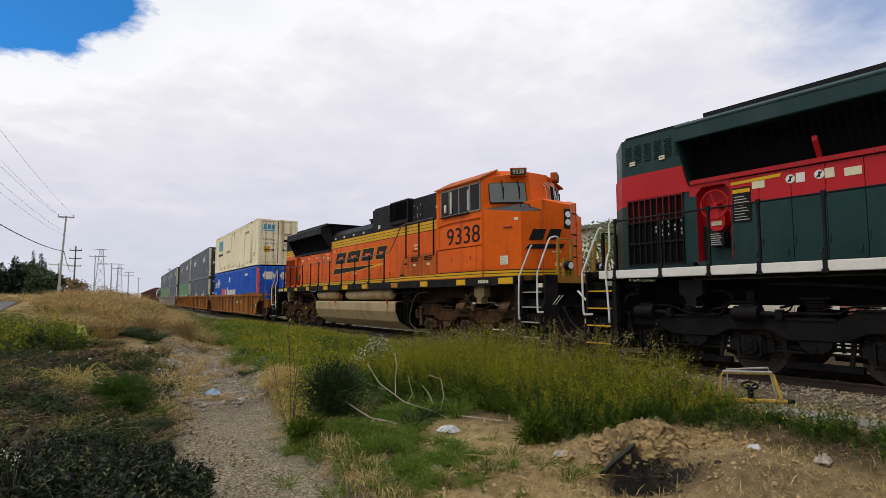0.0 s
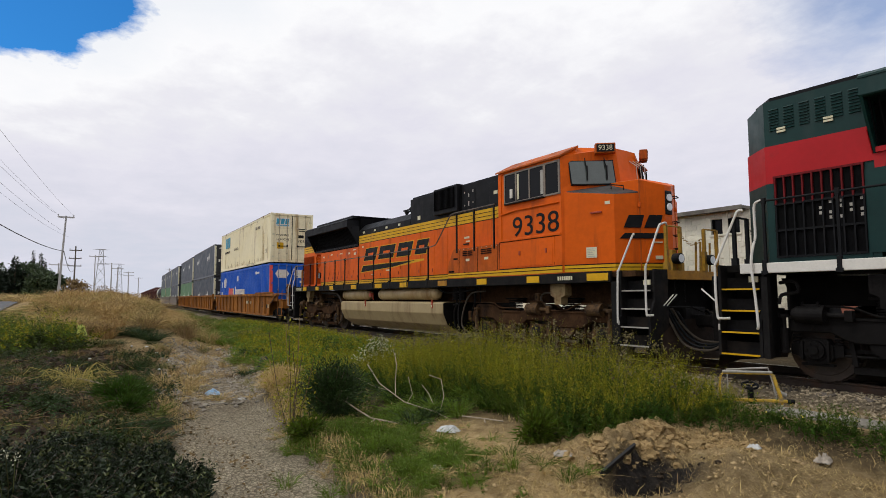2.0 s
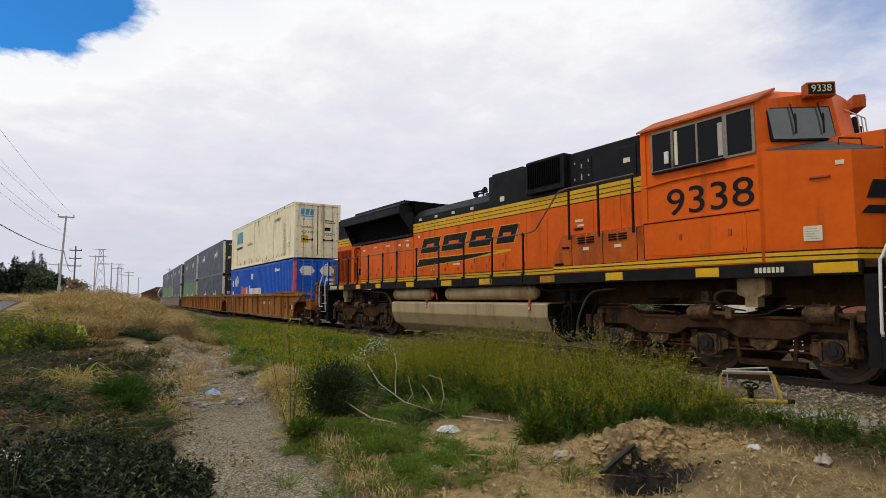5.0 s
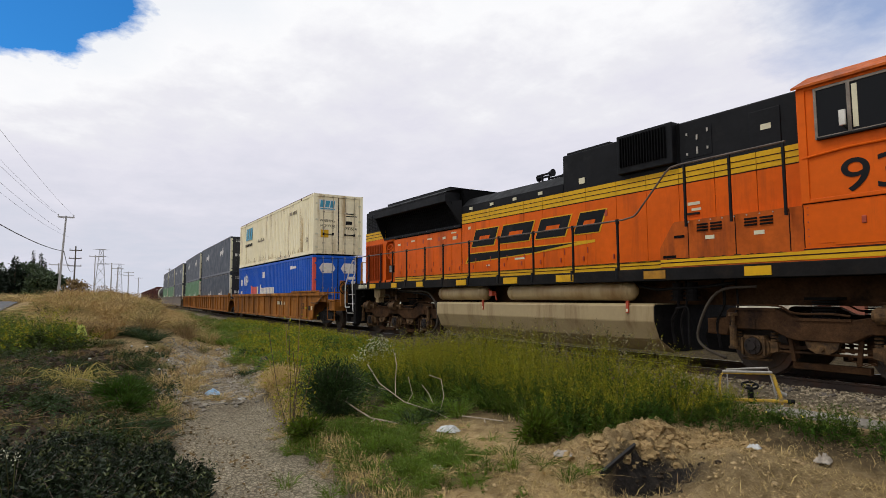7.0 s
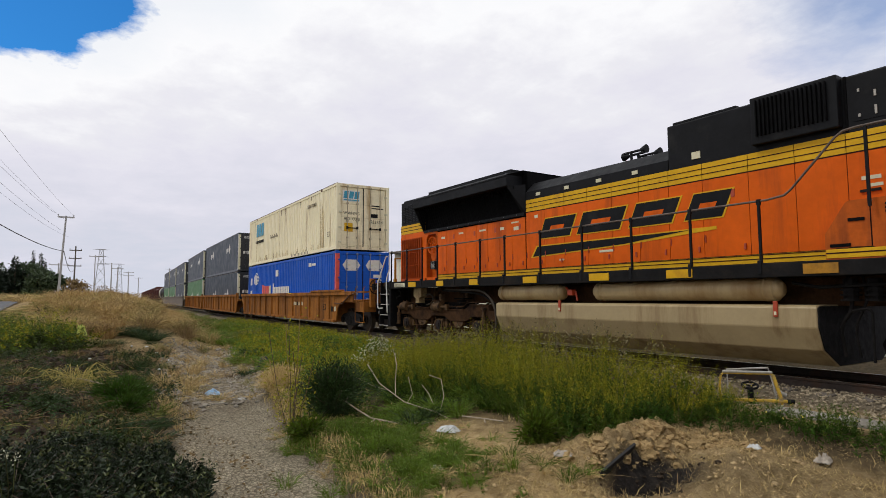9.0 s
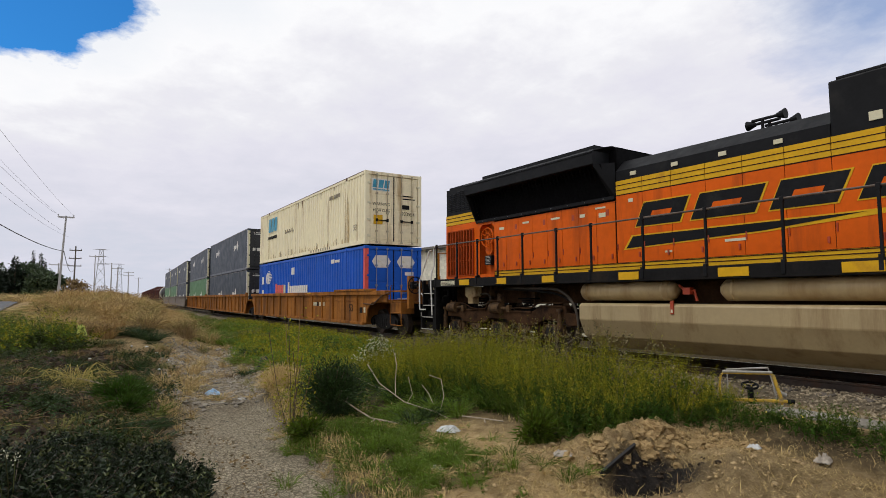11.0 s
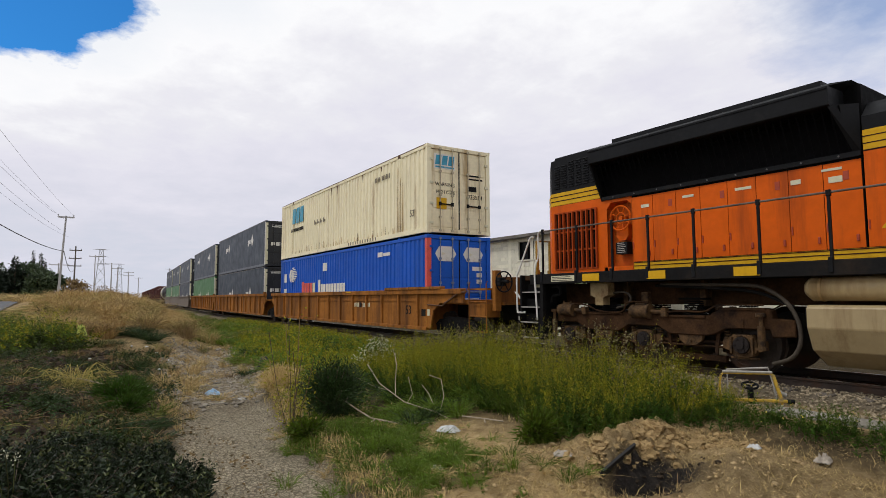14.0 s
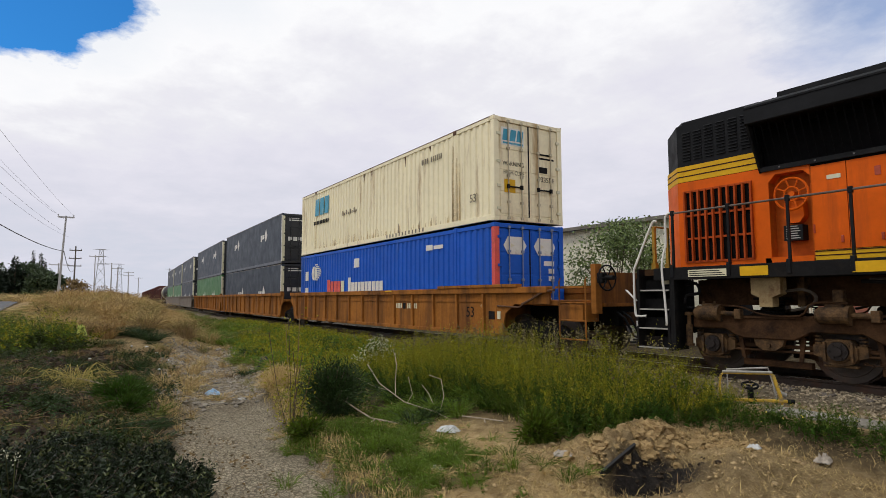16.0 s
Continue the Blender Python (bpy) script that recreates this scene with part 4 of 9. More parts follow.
        for k in range(5):
            part("plate_line", box(bm_new(), 0.69, 0.88 - 0.03 * (k % 3), 2.29 + 0.04 * k, 2.302 + 0.04 * k, 0.012, 0.014), M_STEP, bp_)
        P("decal", box(bm_new(), 1.14, 1.26, 3.44, 3.51, -0.004, 0.01), M_PLATE).matrix_basis = cheek
        # nose device: two dark slanted blocks over a bar on the slanting face
        ang = math.degrees(math.atan2(0.505, 0.283))
        face = pose(10.118, -1.122, 0, 0, 0, ang) @ SIDE
        for x0, x1, z0, z1 in ((0.20, 0.58, 2.90, 3.18), (0.66, 1.00, 2.90, 3.18), (0.10, 1.08, 2.66, 2.78)):
            bm = prism(bm_new(), [(x0, z0), (x1, z0), (x1 + 0.08, z1), (x0 + 0.12, z1)], "z", -0.002, 0.022)
            nd = P("nose_device", bm, M_BLACK)
            nd.matrix_basis = face
            if z0 > 2.9:
                w_ = x1 - x0
                part("slot", prism(bm_new(), [(x0 + 0.34 * w_, 3.02), (x0 + 0.72 * w_, 3.02), (x0 + 0.80 * w_, 3.08), (x0 + 0.38 * w_, 3.08)], "z", 0.02, 0.026), M_ORANGE, nd)
        bm = bm_new()
        box(bm, 0.82, 1.06, 2.56, 2.59, -0.002, 0.02)
        box(bm, 0.9, 1.06, 2.2, 2.28, -0.002, 0.02)
        P("decal", bm, M_PLATE).matrix_basis = face
        # cab side door panel and rivets
        P("side_panel", box(bm_new(), 6.72, 8.62, -1.508, -1.49, 2.2, 2.78), side)
        P("side_panel", box(bm_new(), 6.95, 8.55, -1.513, -1.49, 2.16, 2.68), side)
        for xx in (7.35, 8.33):
            P("latch", box(bm_new(), xx - 0.03, xx + 0.03, -1.53, -1.5, 2.45, 2.56, 0.006), M_LATCH)
        P("grab_bar", box(bm_new(), 0.78, 1.06, 3.26, 3.30, -0.004, 0.035, 0.006), M_LATCH).matrix_basis = cheek
    # handrails and stanchions
    rail = bm_new()
    pts = [(-10.3, -1.5, 2.97), (2.95, -1.5, 2.99), (3.24, -1.5, 3.03), (3.34, -1.5, 3.10), (4.02, -1.48, 3.82), (4.13, -1.48, 3.89), (4.3, -1.48, 3.91), (6.28, -1.48, 3.92)]
    pipe(rail, pts, 0.019, 8)
    hr = P("handrail", rail, M_RAILWORN if orange else dark)
    for xx in (-10.2, -9.1, -8.1, -7.2, -6.2, -5.0, -3.92, -2.55, -1.18, 0.18, 1.53, 2.82):
        bm = box(bm_new(), xx - 0.02, xx + 0.02, -1.525, -1.485, 1.75, 2.97)
        box(bm, xx - 0.034, xx + 0.034, -1.53, -1.475, 2.92, 3.02, 0.008)
        box(bm, xx - 0.034, xx + 0.034, -1.578, -1.5, 1.74, 1.98, 0.008)
        part("stanchion", bm, M_BLACK, hr)
    for xx in (4.42, 5.31, 6.24):
        bm = box(bm_new(), xx - 0.02, xx + 0.02, -1.495, -1.455, 2.7, 3.9)
        part("stanchion", bm, M_BLACK, hr)
    # end steps, both ends
    for end, x0, x1 in ((1, 10.56, 11.26), (-1, -11.00, -10.34)):
        xe = 11.27 if end > 0 else -11.1
        for s in (-1, 1):
            st = P("step_well", box(bm_new(), x0, x1, s * 0.98, s * 1.03, 0.42, 1.93), M_UNDER)
            part("step_side", prism(bm_new(), [(s * 0.98, 0.36), (s * 1.56, 0.36), (s * 1.56, 0.95), (s * 1.50, 1.0), (s * 1.50, 1.93), (s * 0.98, 1.93)], "x", x0 - 0.05, x0), M_DECK, st)
            part("step_side", prism(bm_new(), [(s * 0.98, 0.36), (s * 1.56, 0.36), (s * 1.56, 0.95), (s * 1.40, 1.3), (s * 1.40, 1.93), (s * 0.98, 1.93)], "x", x1, x1 + 0.05), M_DECK, st)
            for k in range(4):
                z = 0.40 + 0.37 * k
                y1 = 1.56 - 0.03 * k
                part("tread", box(bm_new(), x0, x1, s * 1.10, s * y1, z - 0.03, z), M_DECK, st)
                part("riser", box(bm_new(), x0, x1, s * (y1 - 0.20), s * (y1 - 0.18), z, z + 0.20), M_DECK, st)
                part("tread_edge", box(bm_new(), x0, x1, s * (y1 - 0.015), s * (y1 + 0.012), z - 0.02, z + 0.006), M_YELLOW if not orange else M_STEP, st)
            if s < 0:
                part("plate", box(bm_new(), x0 - 0.045, x0 - 0.01, -1.566, -1.55, 0.8, 0.9), M_STEP, st)
                part("plate", box(bm_new(), x1 - 0.22, x1 - 0.06, -1.40, -1.36, 1.62, 1.72), M_PLATE, st)
        P("corner_post", box(bm_new(), *sorted((x0 - 0.06 if end > 0 else x1 + 0.06, x0 - 0.22 if end > 0 else x1 + 0.16)), -1.55, -1.45, 0.36, 1.70), M_DECK)
        bm = bm_new()
        xa, xb = (x0 + 0.02, x1 - 0.02)
        if end > 0:
            pipe(bm, bend([(10.54, -1.56, 0.86), (10.54, -1.60, 0.92), (10.57, -1.60, 1.85), (10.60, -1.59, 1.95), (10.83, -1.44, 2.62), (10.84, -1.40, 2.66)], 4), 0.022, 8)
            pipe(bm, bend([(11.34, -1.5, 1.02), (11.30, -1.60, 1.02), (11.27, -1.62, 1.1), (11.28, -1.62, 1.9), (11.32, -1.6, 2.08), (11.41, -1.36, 2.74), (11.42, -1.24, 2.84), (11.36, -1.05, 2.87), (11.25, -0.88, 2.85)], 4), 0.022, 8)
            pipe(bm, [(11.36, -1.20, 1.20), (11.56, -1.16, 1.42)], 0.013, 6)
            pipe(bm, [(11.38, -1.12, 1.20), (11.58, -1.08, 1.42)], 0.013, 6)
        else:
            pipe(bm, bend([(-10.86, -1.5, 1.0), (-10.96, -1.6, 1.0), (-11.02, -1.62, 1.08), (-11.03, -1.62, 1.85), (-11.0, -1.6, 2.0), (-10.72, -1.5, 2.72), (-10.65, -1.48, 2.86), (-10.58, -1.45, 2.86)], 4), 0.022, 8)
            pipe(bm, bend([(-10.36, -1.57, 0.84), (-10.33, -1.60, 0.92), (-10.36, -1.60, 1.4), (-10.40, -1.60, 1.9), (-10.38, -1.56, 2.2), (-10.36, -1.5, 2.4), (-10.36, -1.5, 2.88), (-10.30, -1.5, 2.97), (-10.2, -1.5, 2.99)], 4), 0.022, 8)
            pipe(bm, [(-11.25, -1.28, 1.30), (-11.52, -1.26, 1.52)], 0.013, 6)
            pipe(bm, [(-11.29, -1.20, 1.30), (-11.56, -1.18, 1.52)], 0.013, 6)
        P("end_handrail", bm, M_WHITE, "white-painted end handrail")
        bm = bm_new()
        xr = xe - 0.04 * end
        for yy in (-0.88, -0.42, 0.42, 0.88):
            box(bm, xr - 0.03, xr + 0.03, yy - 0.03, yy + 0.03, DK, 2.84)
            box(bm, xr - 0.05, xr + 0.05, yy - 0.05, yy + 0.05, DK, DK + 0.16)
        pipe(bm, [(xr, -0.88, 2.84), (xr, -0.42, 2.84)], 0.020, 6)
        pipe(bm, [(xr, 0.42, 2.84), (xr, 0.88, 2.84)], 0.020, 6)
        for yy in (0.10, 0.26, 0.60):
            pipe(bm, [(xr, yy, DK), (xr + 0.02 * end, yy, 2.55)], 0.022, 6)
        for k in range(14):
            y_, z_ = -0.46 + 0.92 * k / 13, 2.74 - 0.26 * math.sin(math.pi * k / 13)
            pipe(bm, [(xr + (0.022 * math.cos(j * math.tau / 6) if k % 2 else 0), y_ + 0.04 * math.sin(j * math.tau / 6), z_ + (0 if k % 2 else 0.022 * math.cos(j * math.tau / 6))) for j in range(7)], 0.007, 4)
        P("end_rail", bm, M_RAILYEL if orange else M_BLACK)
        P("end_platform", box(bm_new(), min(xe, 10.3 * end), max(xe, 10.3 * end), -0.98, 0.98, 1.80, DK), M_DECK if orange else M_WHITE)
        if orange and end > 0:
            P("platform_edge", prism(bm_new(), [(10.9, -1.0), (11.20, -1.0), (11.29, -0.94), (11.29, 0.80), (11.20, 1.0), (10.9, 1.0)], "z", 1.735, 1.917), M_PLATF)
        for s in (-1, 1):
            P("pilot_gusset", prism(bm_new(), [(xe - 0.62 * end, 1.74), (xe - 0.02 * end, 1.74), (xe - 0.12 * end, 1.56), (xe - 0.34 * end, 1.30), (xe - 0.60 * end, 0.95)], "y", s * 0.84, s * 0.88), M_DECK)
        P("end_plate", box(bm_new(), xe - 0.36, xe - 0.28, -1.0, 1.0, 0.55, 1.76), M_UNDER)
        cp = P("coupler", box(bm_new(), min(xe - 0.3 * end, xe + 0.55 * end), max(xe - 0.3 * end, xe + 0.55 * end), -0.14, 0.14, 0.76, 1.0, 0.04), M_TRUCK_D)
        part("knuckle", box(bm_new(), min(xe + 0.42 * end, xe + 0.72 * end), max(xe + 0.42 * end, xe + 0.72 * end), -0.22, 0.06, 0.74, 1.02, 0.05), M_TRUCK_D, cp)
        part("lift_lever", pipe(bm_new(), [(xe - 0.1 * end, -1.25, 1.30), (xe + 0.02 * end, -1.2, 1.18), (xe + 0.08 * end, -0.3, 1.16), (xe + 0.26 * end, -0.1, 1.05)], 0.018, 6), M_TRUCK_D, cp)
        P("draft_box", box(bm_new(), min(xe - 0.3 * end, xe - 0.02 * end), max(xe - 0.3 * end, xe - 0.02 * end), -0.36, 0.36, 0.62, 1.16, 0.03), M_TRUCK_D)
        for k, yy in enumerate((-0.98, -0.88, -0.78, -0.66, -0.54, 0.55, 0.70, 0.85)):
            sag = 0.34 + 0.05 * (k % 4)
            P("air_hose", pipe(bm_new(), bend([(xe - 0.20 * end, yy, 1.16 - 0.02 * k), (xe - 0.08 * end, yy, 1.14 - 0.02 * k), (xe + 0.06 * end, yy * 0.98, 0.86), (xe + 0.26 * end, yy * 0.94, sag + 0.16), (xe + 0.48 * end, yy * 0.9, sag + 0.03), (xe + 0.72 * end, yy * 0.86, sag)], 4), 0.024, 6), M_BLACK if k % 3 else M_HOSE)
            P("hose_valve", box(bm_new(), xe - 0.24 * end - 0.03, xe - 0.24 * end + 0.05, yy - 0.035, yy + 0.035, 1.10 - 0.02 * k, 1.22 - 0.02 * k, 0.01), M_TRUCK_D if k % 2 else M_HOSE)
        for yy, z0, z1 in ((-0.62, 1.72, 1.36), (-0.30, 1.74, 1.30), (0.35, 1.74, 1.34)):
            bm = bm_new()
            for k in range(8):
                zz = z0 + (z1 - z0) * k / 7
                pipe(bm, [(xe - 0.05 * end + (0.0 if k % 2 else 0.02 * math.cos(j * math.tau / 6)), yy + (0.02 * math.cos(j * math.tau / 6) if k % 2 else 0.0), zz + 0.035 * math.sin(j * math.tau / 6)) for j in range(7)], 0.007, 4)
            P("chain", bm, M_TRUCK_D)
        # plough
        bm = bm_new()
        rows = []
        for i in range(13):
            yy = -1.25 + 2.5 * i / 12
            col = []
            for j in range(7):
                k = j / 6
                bulge = 0.42 * (1 - abs(yy) / 1.7)
                col.append((xe + end * (0.06 + bulge * (1 - k) ** 1.6), yy, 0.14 + k * (0.78 - 0.30 * (abs(yy) / 1.25) ** 3)))
            rows.append(col)
        for back in (0.0, 0.05):
            vs = [[bm.verts.new((p[0] - end * back, p[1], p[2])) for p in col] for col in rows]
            for a, b in zip(vs, vs[1:]):
                for j in range(6):
                    bm.faces.new((a[j], b[j], b[j + 1], a[j + 1]))
        if end > 0 or not orange:
            P("plough", bm, M_PLOUGH, "", True)
        else:
            bm.free()
    if orange:
        P("hose_loop", pipe(bm_new(), bend([(-7.1, -1.28, 1.62), (-6.2, -1.30, 1.60), (-5.3, -1.32, 1.57), (-4.95, -1.33, 1.47), (-4.69, -1.34, 1.27), (-4.54, -1.34, 1.0), (-4.50, -1.34, 0.72), (-4.56, -1.34, 0.5), (-4.70, -1.34, 0.35), (-4.98, -1.3, 0.25)], 4), 0.034, 8), M_HOSE, "", True)
        for xx in (-8.2, -6.4):
            P("frame_bracket", box(bm_new(), xx - 0.06, xx + 0.06, -0.98, -0.74, 1.2, 1.7, 0.01), M_BOXES)
    P("motor_casing", prism(bm_new(), [(4.22, 0.34), (4.14, 0.62), (4.3, 0.98), (5.05, 1.04), (5.2, 0.8), (5.1, 0.3)], "y", -0.56, 0.56), M_TRUCK_D)
    # fuel tank in three facets, and air reservoirs over it
    bm = bm_new()
    prism(bm, [(-1.40, 1.24), (-1.47, 1.20), (-1.47, 0.88), (-1.31, 0.52), (-0.82, 0.24), (0.82, 0.24), (1.31, 0.52), (1.47, 0.88), (1.47, 1.20), (1.40, 1.24)], "x", -4.35, 3.62)
    bmesh.ops.bevel(bm, geom=[e for e in bm.edges], offset=0.015, segments=1, affect="EDGES")
    ft = P("fuel_tank", bm, pal["tank"], "dusty grey fuel tank" if orange else "")
    for xx in (-4.36, 3.625):
        part("tank_end", prism(bm_new(), [(-1.38, 1.22), (-1.45, 1.18), (-1.45, 0.89), (-1.29, 0.53), (-0.80, 0.26), (0.80, 0.26), (1.29, 0.53), (1.45, 0.89), (1.45, 1.18), (1.38, 1.22)], "x", xx - 0.01, xx + 0.012), M_TRUCK_D, ft)
    for xx in (-1.95, 3.0):
        part("gauge", box(bm_new(), xx - 0.035, xx + 0.035, -1.495, -1.45, 1.04, 1.3, 0.008), M_LATCH, ft)
        part("gauge_face", box(bm_new(), xx - 0.02, xx + 0.02, -1.499, -1.47, 1.07, 1.13), M_PLATE, ft)
    for x0, x1 in ((-4.42, -2.0), (-1.05, 3.02)):
        bm = bm_new()
        yy, zz, r = -1.22, 1.50, 0.20
        cyl(bm, (x0 + 0.1, yy, zz), (x1 - 0.1, yy, zz), r, 20)
        cyl(bm, (x0 + 0.1, yy, zz), (x0, yy, zz), r, 20, r * 0.55)
        cyl(bm, (x1 - 0.1, yy, zz), (x1, yy, zz), r, 20, r * 0.55)
        rs = P("air_reservoir", bm, pal["resv"], "", True)
        for xx in (x0 + 0.25, x1 - 0.25):
            part("strap", cyl(bm_new(), (xx - 0.02, yy, zz), (xx + 0.02, yy, zz), r + 0.006, 20), pal["resv"], rs)
    bm = bm_new()
    pipe(bm, [(-1.9, -1.3, 1.6), (-1.7, -1.35, 1.45), (-1.55, -1.35, 1.5), (-1.5, -1.35, 1.3)], 0.025, 6)
    box(bm, -1.75, -1.6, -1.42, -1.3, 1.42, 1.55)
    P("filler", bm, M_LATCH)
    # valves, pipes and boxes under the sill
    bm = bm_new()
    for xx in (4.0, 4.32):
        cyl(bm, (xx, -1.2, 1.3), (xx, -1.2, 1.65), 0.1, 10)
        for k in range(4):
            cyl(bm, (xx, -1.2, 1.3 + k * 0.08), (xx, -1.2, 1.33 + k * 0.08), 0.14, 10)
    pipe(bm, [(3.2, -1.3, 1.6), (3.6, -1.3, 1.52), (4.6, -1.3, 1.56), (5.2, -1.3, 1.62)], 0.03, 6)
    P("valve", bm, M_TRUCK_D)
    P("pipe", pipe(bm_new(), bend([(4.05, -1.35, 1.15), (4.3, -1.35, 1.17), (4.32, -1.35, 0.9), (4.32, -1.35, 0.4)], 4), 0.022, 6), M_TRUCK_D)
    P("front_hose", pipe(bm_new(), bend([(5.6, -1.3, 1.55), (5.0, -1.34, 1.5), (4.7, -1.36, 1.2), (4.50, -1.36, 0.7), (4.62, -1.36, 0.45), (5.0, -1.3, 0.28)], 4), 0.026, 7), M_HOSE, "", True)
    P("pipe", pipe(bm_new(), bend([(-10.1, -1.3, 1.6), (-9.85, -1.35, 1.62), (-9.8, -1.35, 1.45), (-10.05, -1.35, 1.4), (-10.1, -1.35, 1.25)], 4), 0.03, 6), M_TRUCK_D)
    P("pipe", pipe(bm_new(), bend([(-7.2, -1.3, 1.6), (-6.2, -1.3, 1.55), (-5.2, -1.3, 1.45), (-4.6, -1.3, 1.2)], 4), 0.03, 6), M_TRUCK_D)
    for xx, w in ((-8.56, 0.24), (8.6, 0.24)):
        bx = P("sand_box", prism(bm_new(), [(xx - w, 1.69), (xx + w, 1.69), (xx + w, 1.42), (xx + w * 0.45, 1.36), (xx + w * 0.45, 1.2), (xx - w * 0.45, 1.2), (xx - w * 0.45, 1.36), (xx - w, 1.42)], "y", -1.42, -1.2), M_SANDBOX if orange else M_TRUCK_D)
    truck(loco, -7.62, under, 2.05, 1)
    truck(loco, 7.58, under, 2.15, -1)
    # horns on the engine hood
    hn = P("horn", box(bm_new(), -0.77, -0.47, -0.45, 0.35, 4.45, 4.52), M_BLACK)
    for k, (yy, d) in enumerate(((-0.4, 1), (-0.15, -1), (0.1, 1))):
        bm = bm_new()
        cyl(bm, (-0.62 - 0.2 * d, yy, 4.72), (-0.62 + 0.25 * d, yy, 4.72), 0.03, 10)
        cyl(bm, (-0.62 + 0.25 * d, yy, 4.72), (-0.62 + 0.42 * d, yy, 4.72), 0.035, 12, 0.10)
        cyl(bm, (-0.62, yy, 4.45), (-0.62, yy, 4.72), 0.03, 8)
        part("trumpet", bm, M_BLACK, hn)
    if not orange:
        for xx, zz, w, h, m in ((-7.42, 3.36, 0.22, 0.13, M_PLATE), (-6.72, 3.37, 0.14, 0.16, M_WHITE), (-6.28, 3.37, 0.14, 0.16, M_PLATE), (-5.95, 3.34, 0.24, 0.13, M_PLATE), (-5.2, 3.36, 0.2, 0.12, M_PLATE)):
            P("decal", box(bm_new(), xx - w / 2, xx + w / 2, -1.026, -1.01, zz - h / 2, zz + h / 2), m)
        nt_ = P("safety_notice", box(bm_new(), -7.90, -7.56, -1.026, -1.01, 2.72, 3.36), M_BLACK)
        part("notice_header", box(bm_new(), -7.89, -7.57, -1.030, -1.02, 3.26, 3.33), M_YELLOW, nt_)
        for k in range(9):
            part("notice_line", box(bm_new(), -7.87, -7.60 - 0.04 * (k % 3), -1.030, -1.02, 2.76 + k * 0.053, 2.775 + k * 0.053), M_STEP, nt_)
        for xx in (-6.88, -6.43):
            rd = P("round_sign", cyl(bm_new(), (xx, -1.01, 3.37), (xx, -1.028, 3.37), 0.075, 20), M_WHITE)
            part("slash", prism(bm_new(), [(xx - 0.05, 3.33), (xx - 0.035, 3.315), (xx + 0.05, 3.41), (xx + 0.035, 3.425)], "y", -1.032, -1.02), M_BLACK, rd)
            part("mark", box(bm_new(), xx - 0.012, xx + 0.012, -1.031, -1.02, 3.325, 3.415), M_BLACK, rd)
        P("yellow_strip", prism(bm_new(), [(-7.92, 3.42), (-7.05, 3.44), (-7.02, 3.50), (-7.92, 3.47)], "y", -1.026, -1.01), M_YELLOW)
        P("wing_strut", prism(bm_new(), [(-1.04, 3.62), (-1.04, 3.70), (-1.20, 3.98), (-1.20, 3.90)], "x", -6.44, -6.36), M_RED)
    return loco


locomotive(15.9, dict(name="orange", side=M_ORANGE, roof=M_BLACK, rail=M_STEP, dark=M_BLACK, stripe=M_YELLOW, deck=M_DECK, truck=M_TRUCK, tank=M_SILVER, resv=M_RESV),
           "orange, black and yellow striped diesel freight locomotive, dusty below")
locomotive(39.60, dict(name="green", side=M_GREEN, roof=M_GREEN, rail=M_BLACK, dark=M_BLACK, stripe=M_RED, deck=M_WHITE, truck=M_TRUCK_D, tank=M_TRUCK_D, resv=M_TRUCK_D),
           "dark green and red diesel freight locomotive with white sill")

# ---- containers and wagons ----
M_CREAM = mat("cream container paint", (0.84, 0.76, 0.52), 0.5, spec=0.3, vary=0.06, scale=0.6, dirt=(0.30, 0.17, 0.07), dirt_amt=0.13, dirt_scale=2.4, streak=True)
M_CREAM_D = mat("rust-streaked cream door paint", (0.80, 0.71, 0.48), 0.55, spec=0.25, vary=0.10, scale=1.0, dirt=(0.40, 0.26, 0.11), dirt_amt=0.24, dirt_scale=2.6, streak=True)
M_BLUE = mat("blue container paint", (0.007, 0.088, 0.47), 0.5, spec=0.2, vary=0.10, scale=0.7, dirt=(0.03, 0.07, 0.2), dirt_amt=0.1, streak=True)
M_REDPOST = mat("red corner post paint", (0.60, 0.075, 0.055), 0.5, vary=0.15, dirt=RUST, dirt_amt=0.1)
M_SLATE = mat("slate grey container paint", (0.034, 0.045, 0.061), 0.5, spec=0.25, vary=0.035, scale=0.6, dirt=(0.06, 0.07, 0.09), dirt_amt=0.0, streak=True)
M_SLATE_L = mat("worn grey rail paint", (0.095, 0.105, 0.125), 0.5, vary=0.12, scale=1.5)
M_SLATE_D = mat("black door paint", (0.016, 0.017, 0.02), 0.5, vary=0.2)
M_GREENBOX = mat("green container paint", (0.035, 0.15, 0.035), 0.5, vary=0.12, scale=0.6, dirt=(0.07, 0.12, 0.05), dirt_amt=0.15, streak=True)
M_WELL = mat("rusty orange wagon paint", (0.30, 0.115, 0.022), 0.8, spec=0.12, vary=0.2, scale=1.0, dirt=(0.085, 0.036, 0.015), dirt_amt=0.36, dirt_scale=1.6, streak=True, bump=0.15)
M_WELL_G = mat("dusty brown wagon paint", (0.14, 0.11, 0.085), 0.75, vary=0.2, scale=1.0, dirt=RUST, dirt_amt=0.15, streak=True)
M_HOPPER = mat("oxide red wagon paint", (0.10, 0.028, 0.020), 0.7, vary=0.2, scale=0.5, rnd=0.3)
M_TANKER = mat("sooty black tank paint", (0.025, 0.025, 0.027), 0.5, vary=0.2)
M_CYAN = mat("faded blue device paint", (0.03, 0.27, 0.40), 0.5, vary=0.2, dirt=(0.5, 0.45, 0.3), dirt_amt=0.1)
M_RUST = mat("rust", RUST, 0.9, vary=0.3)
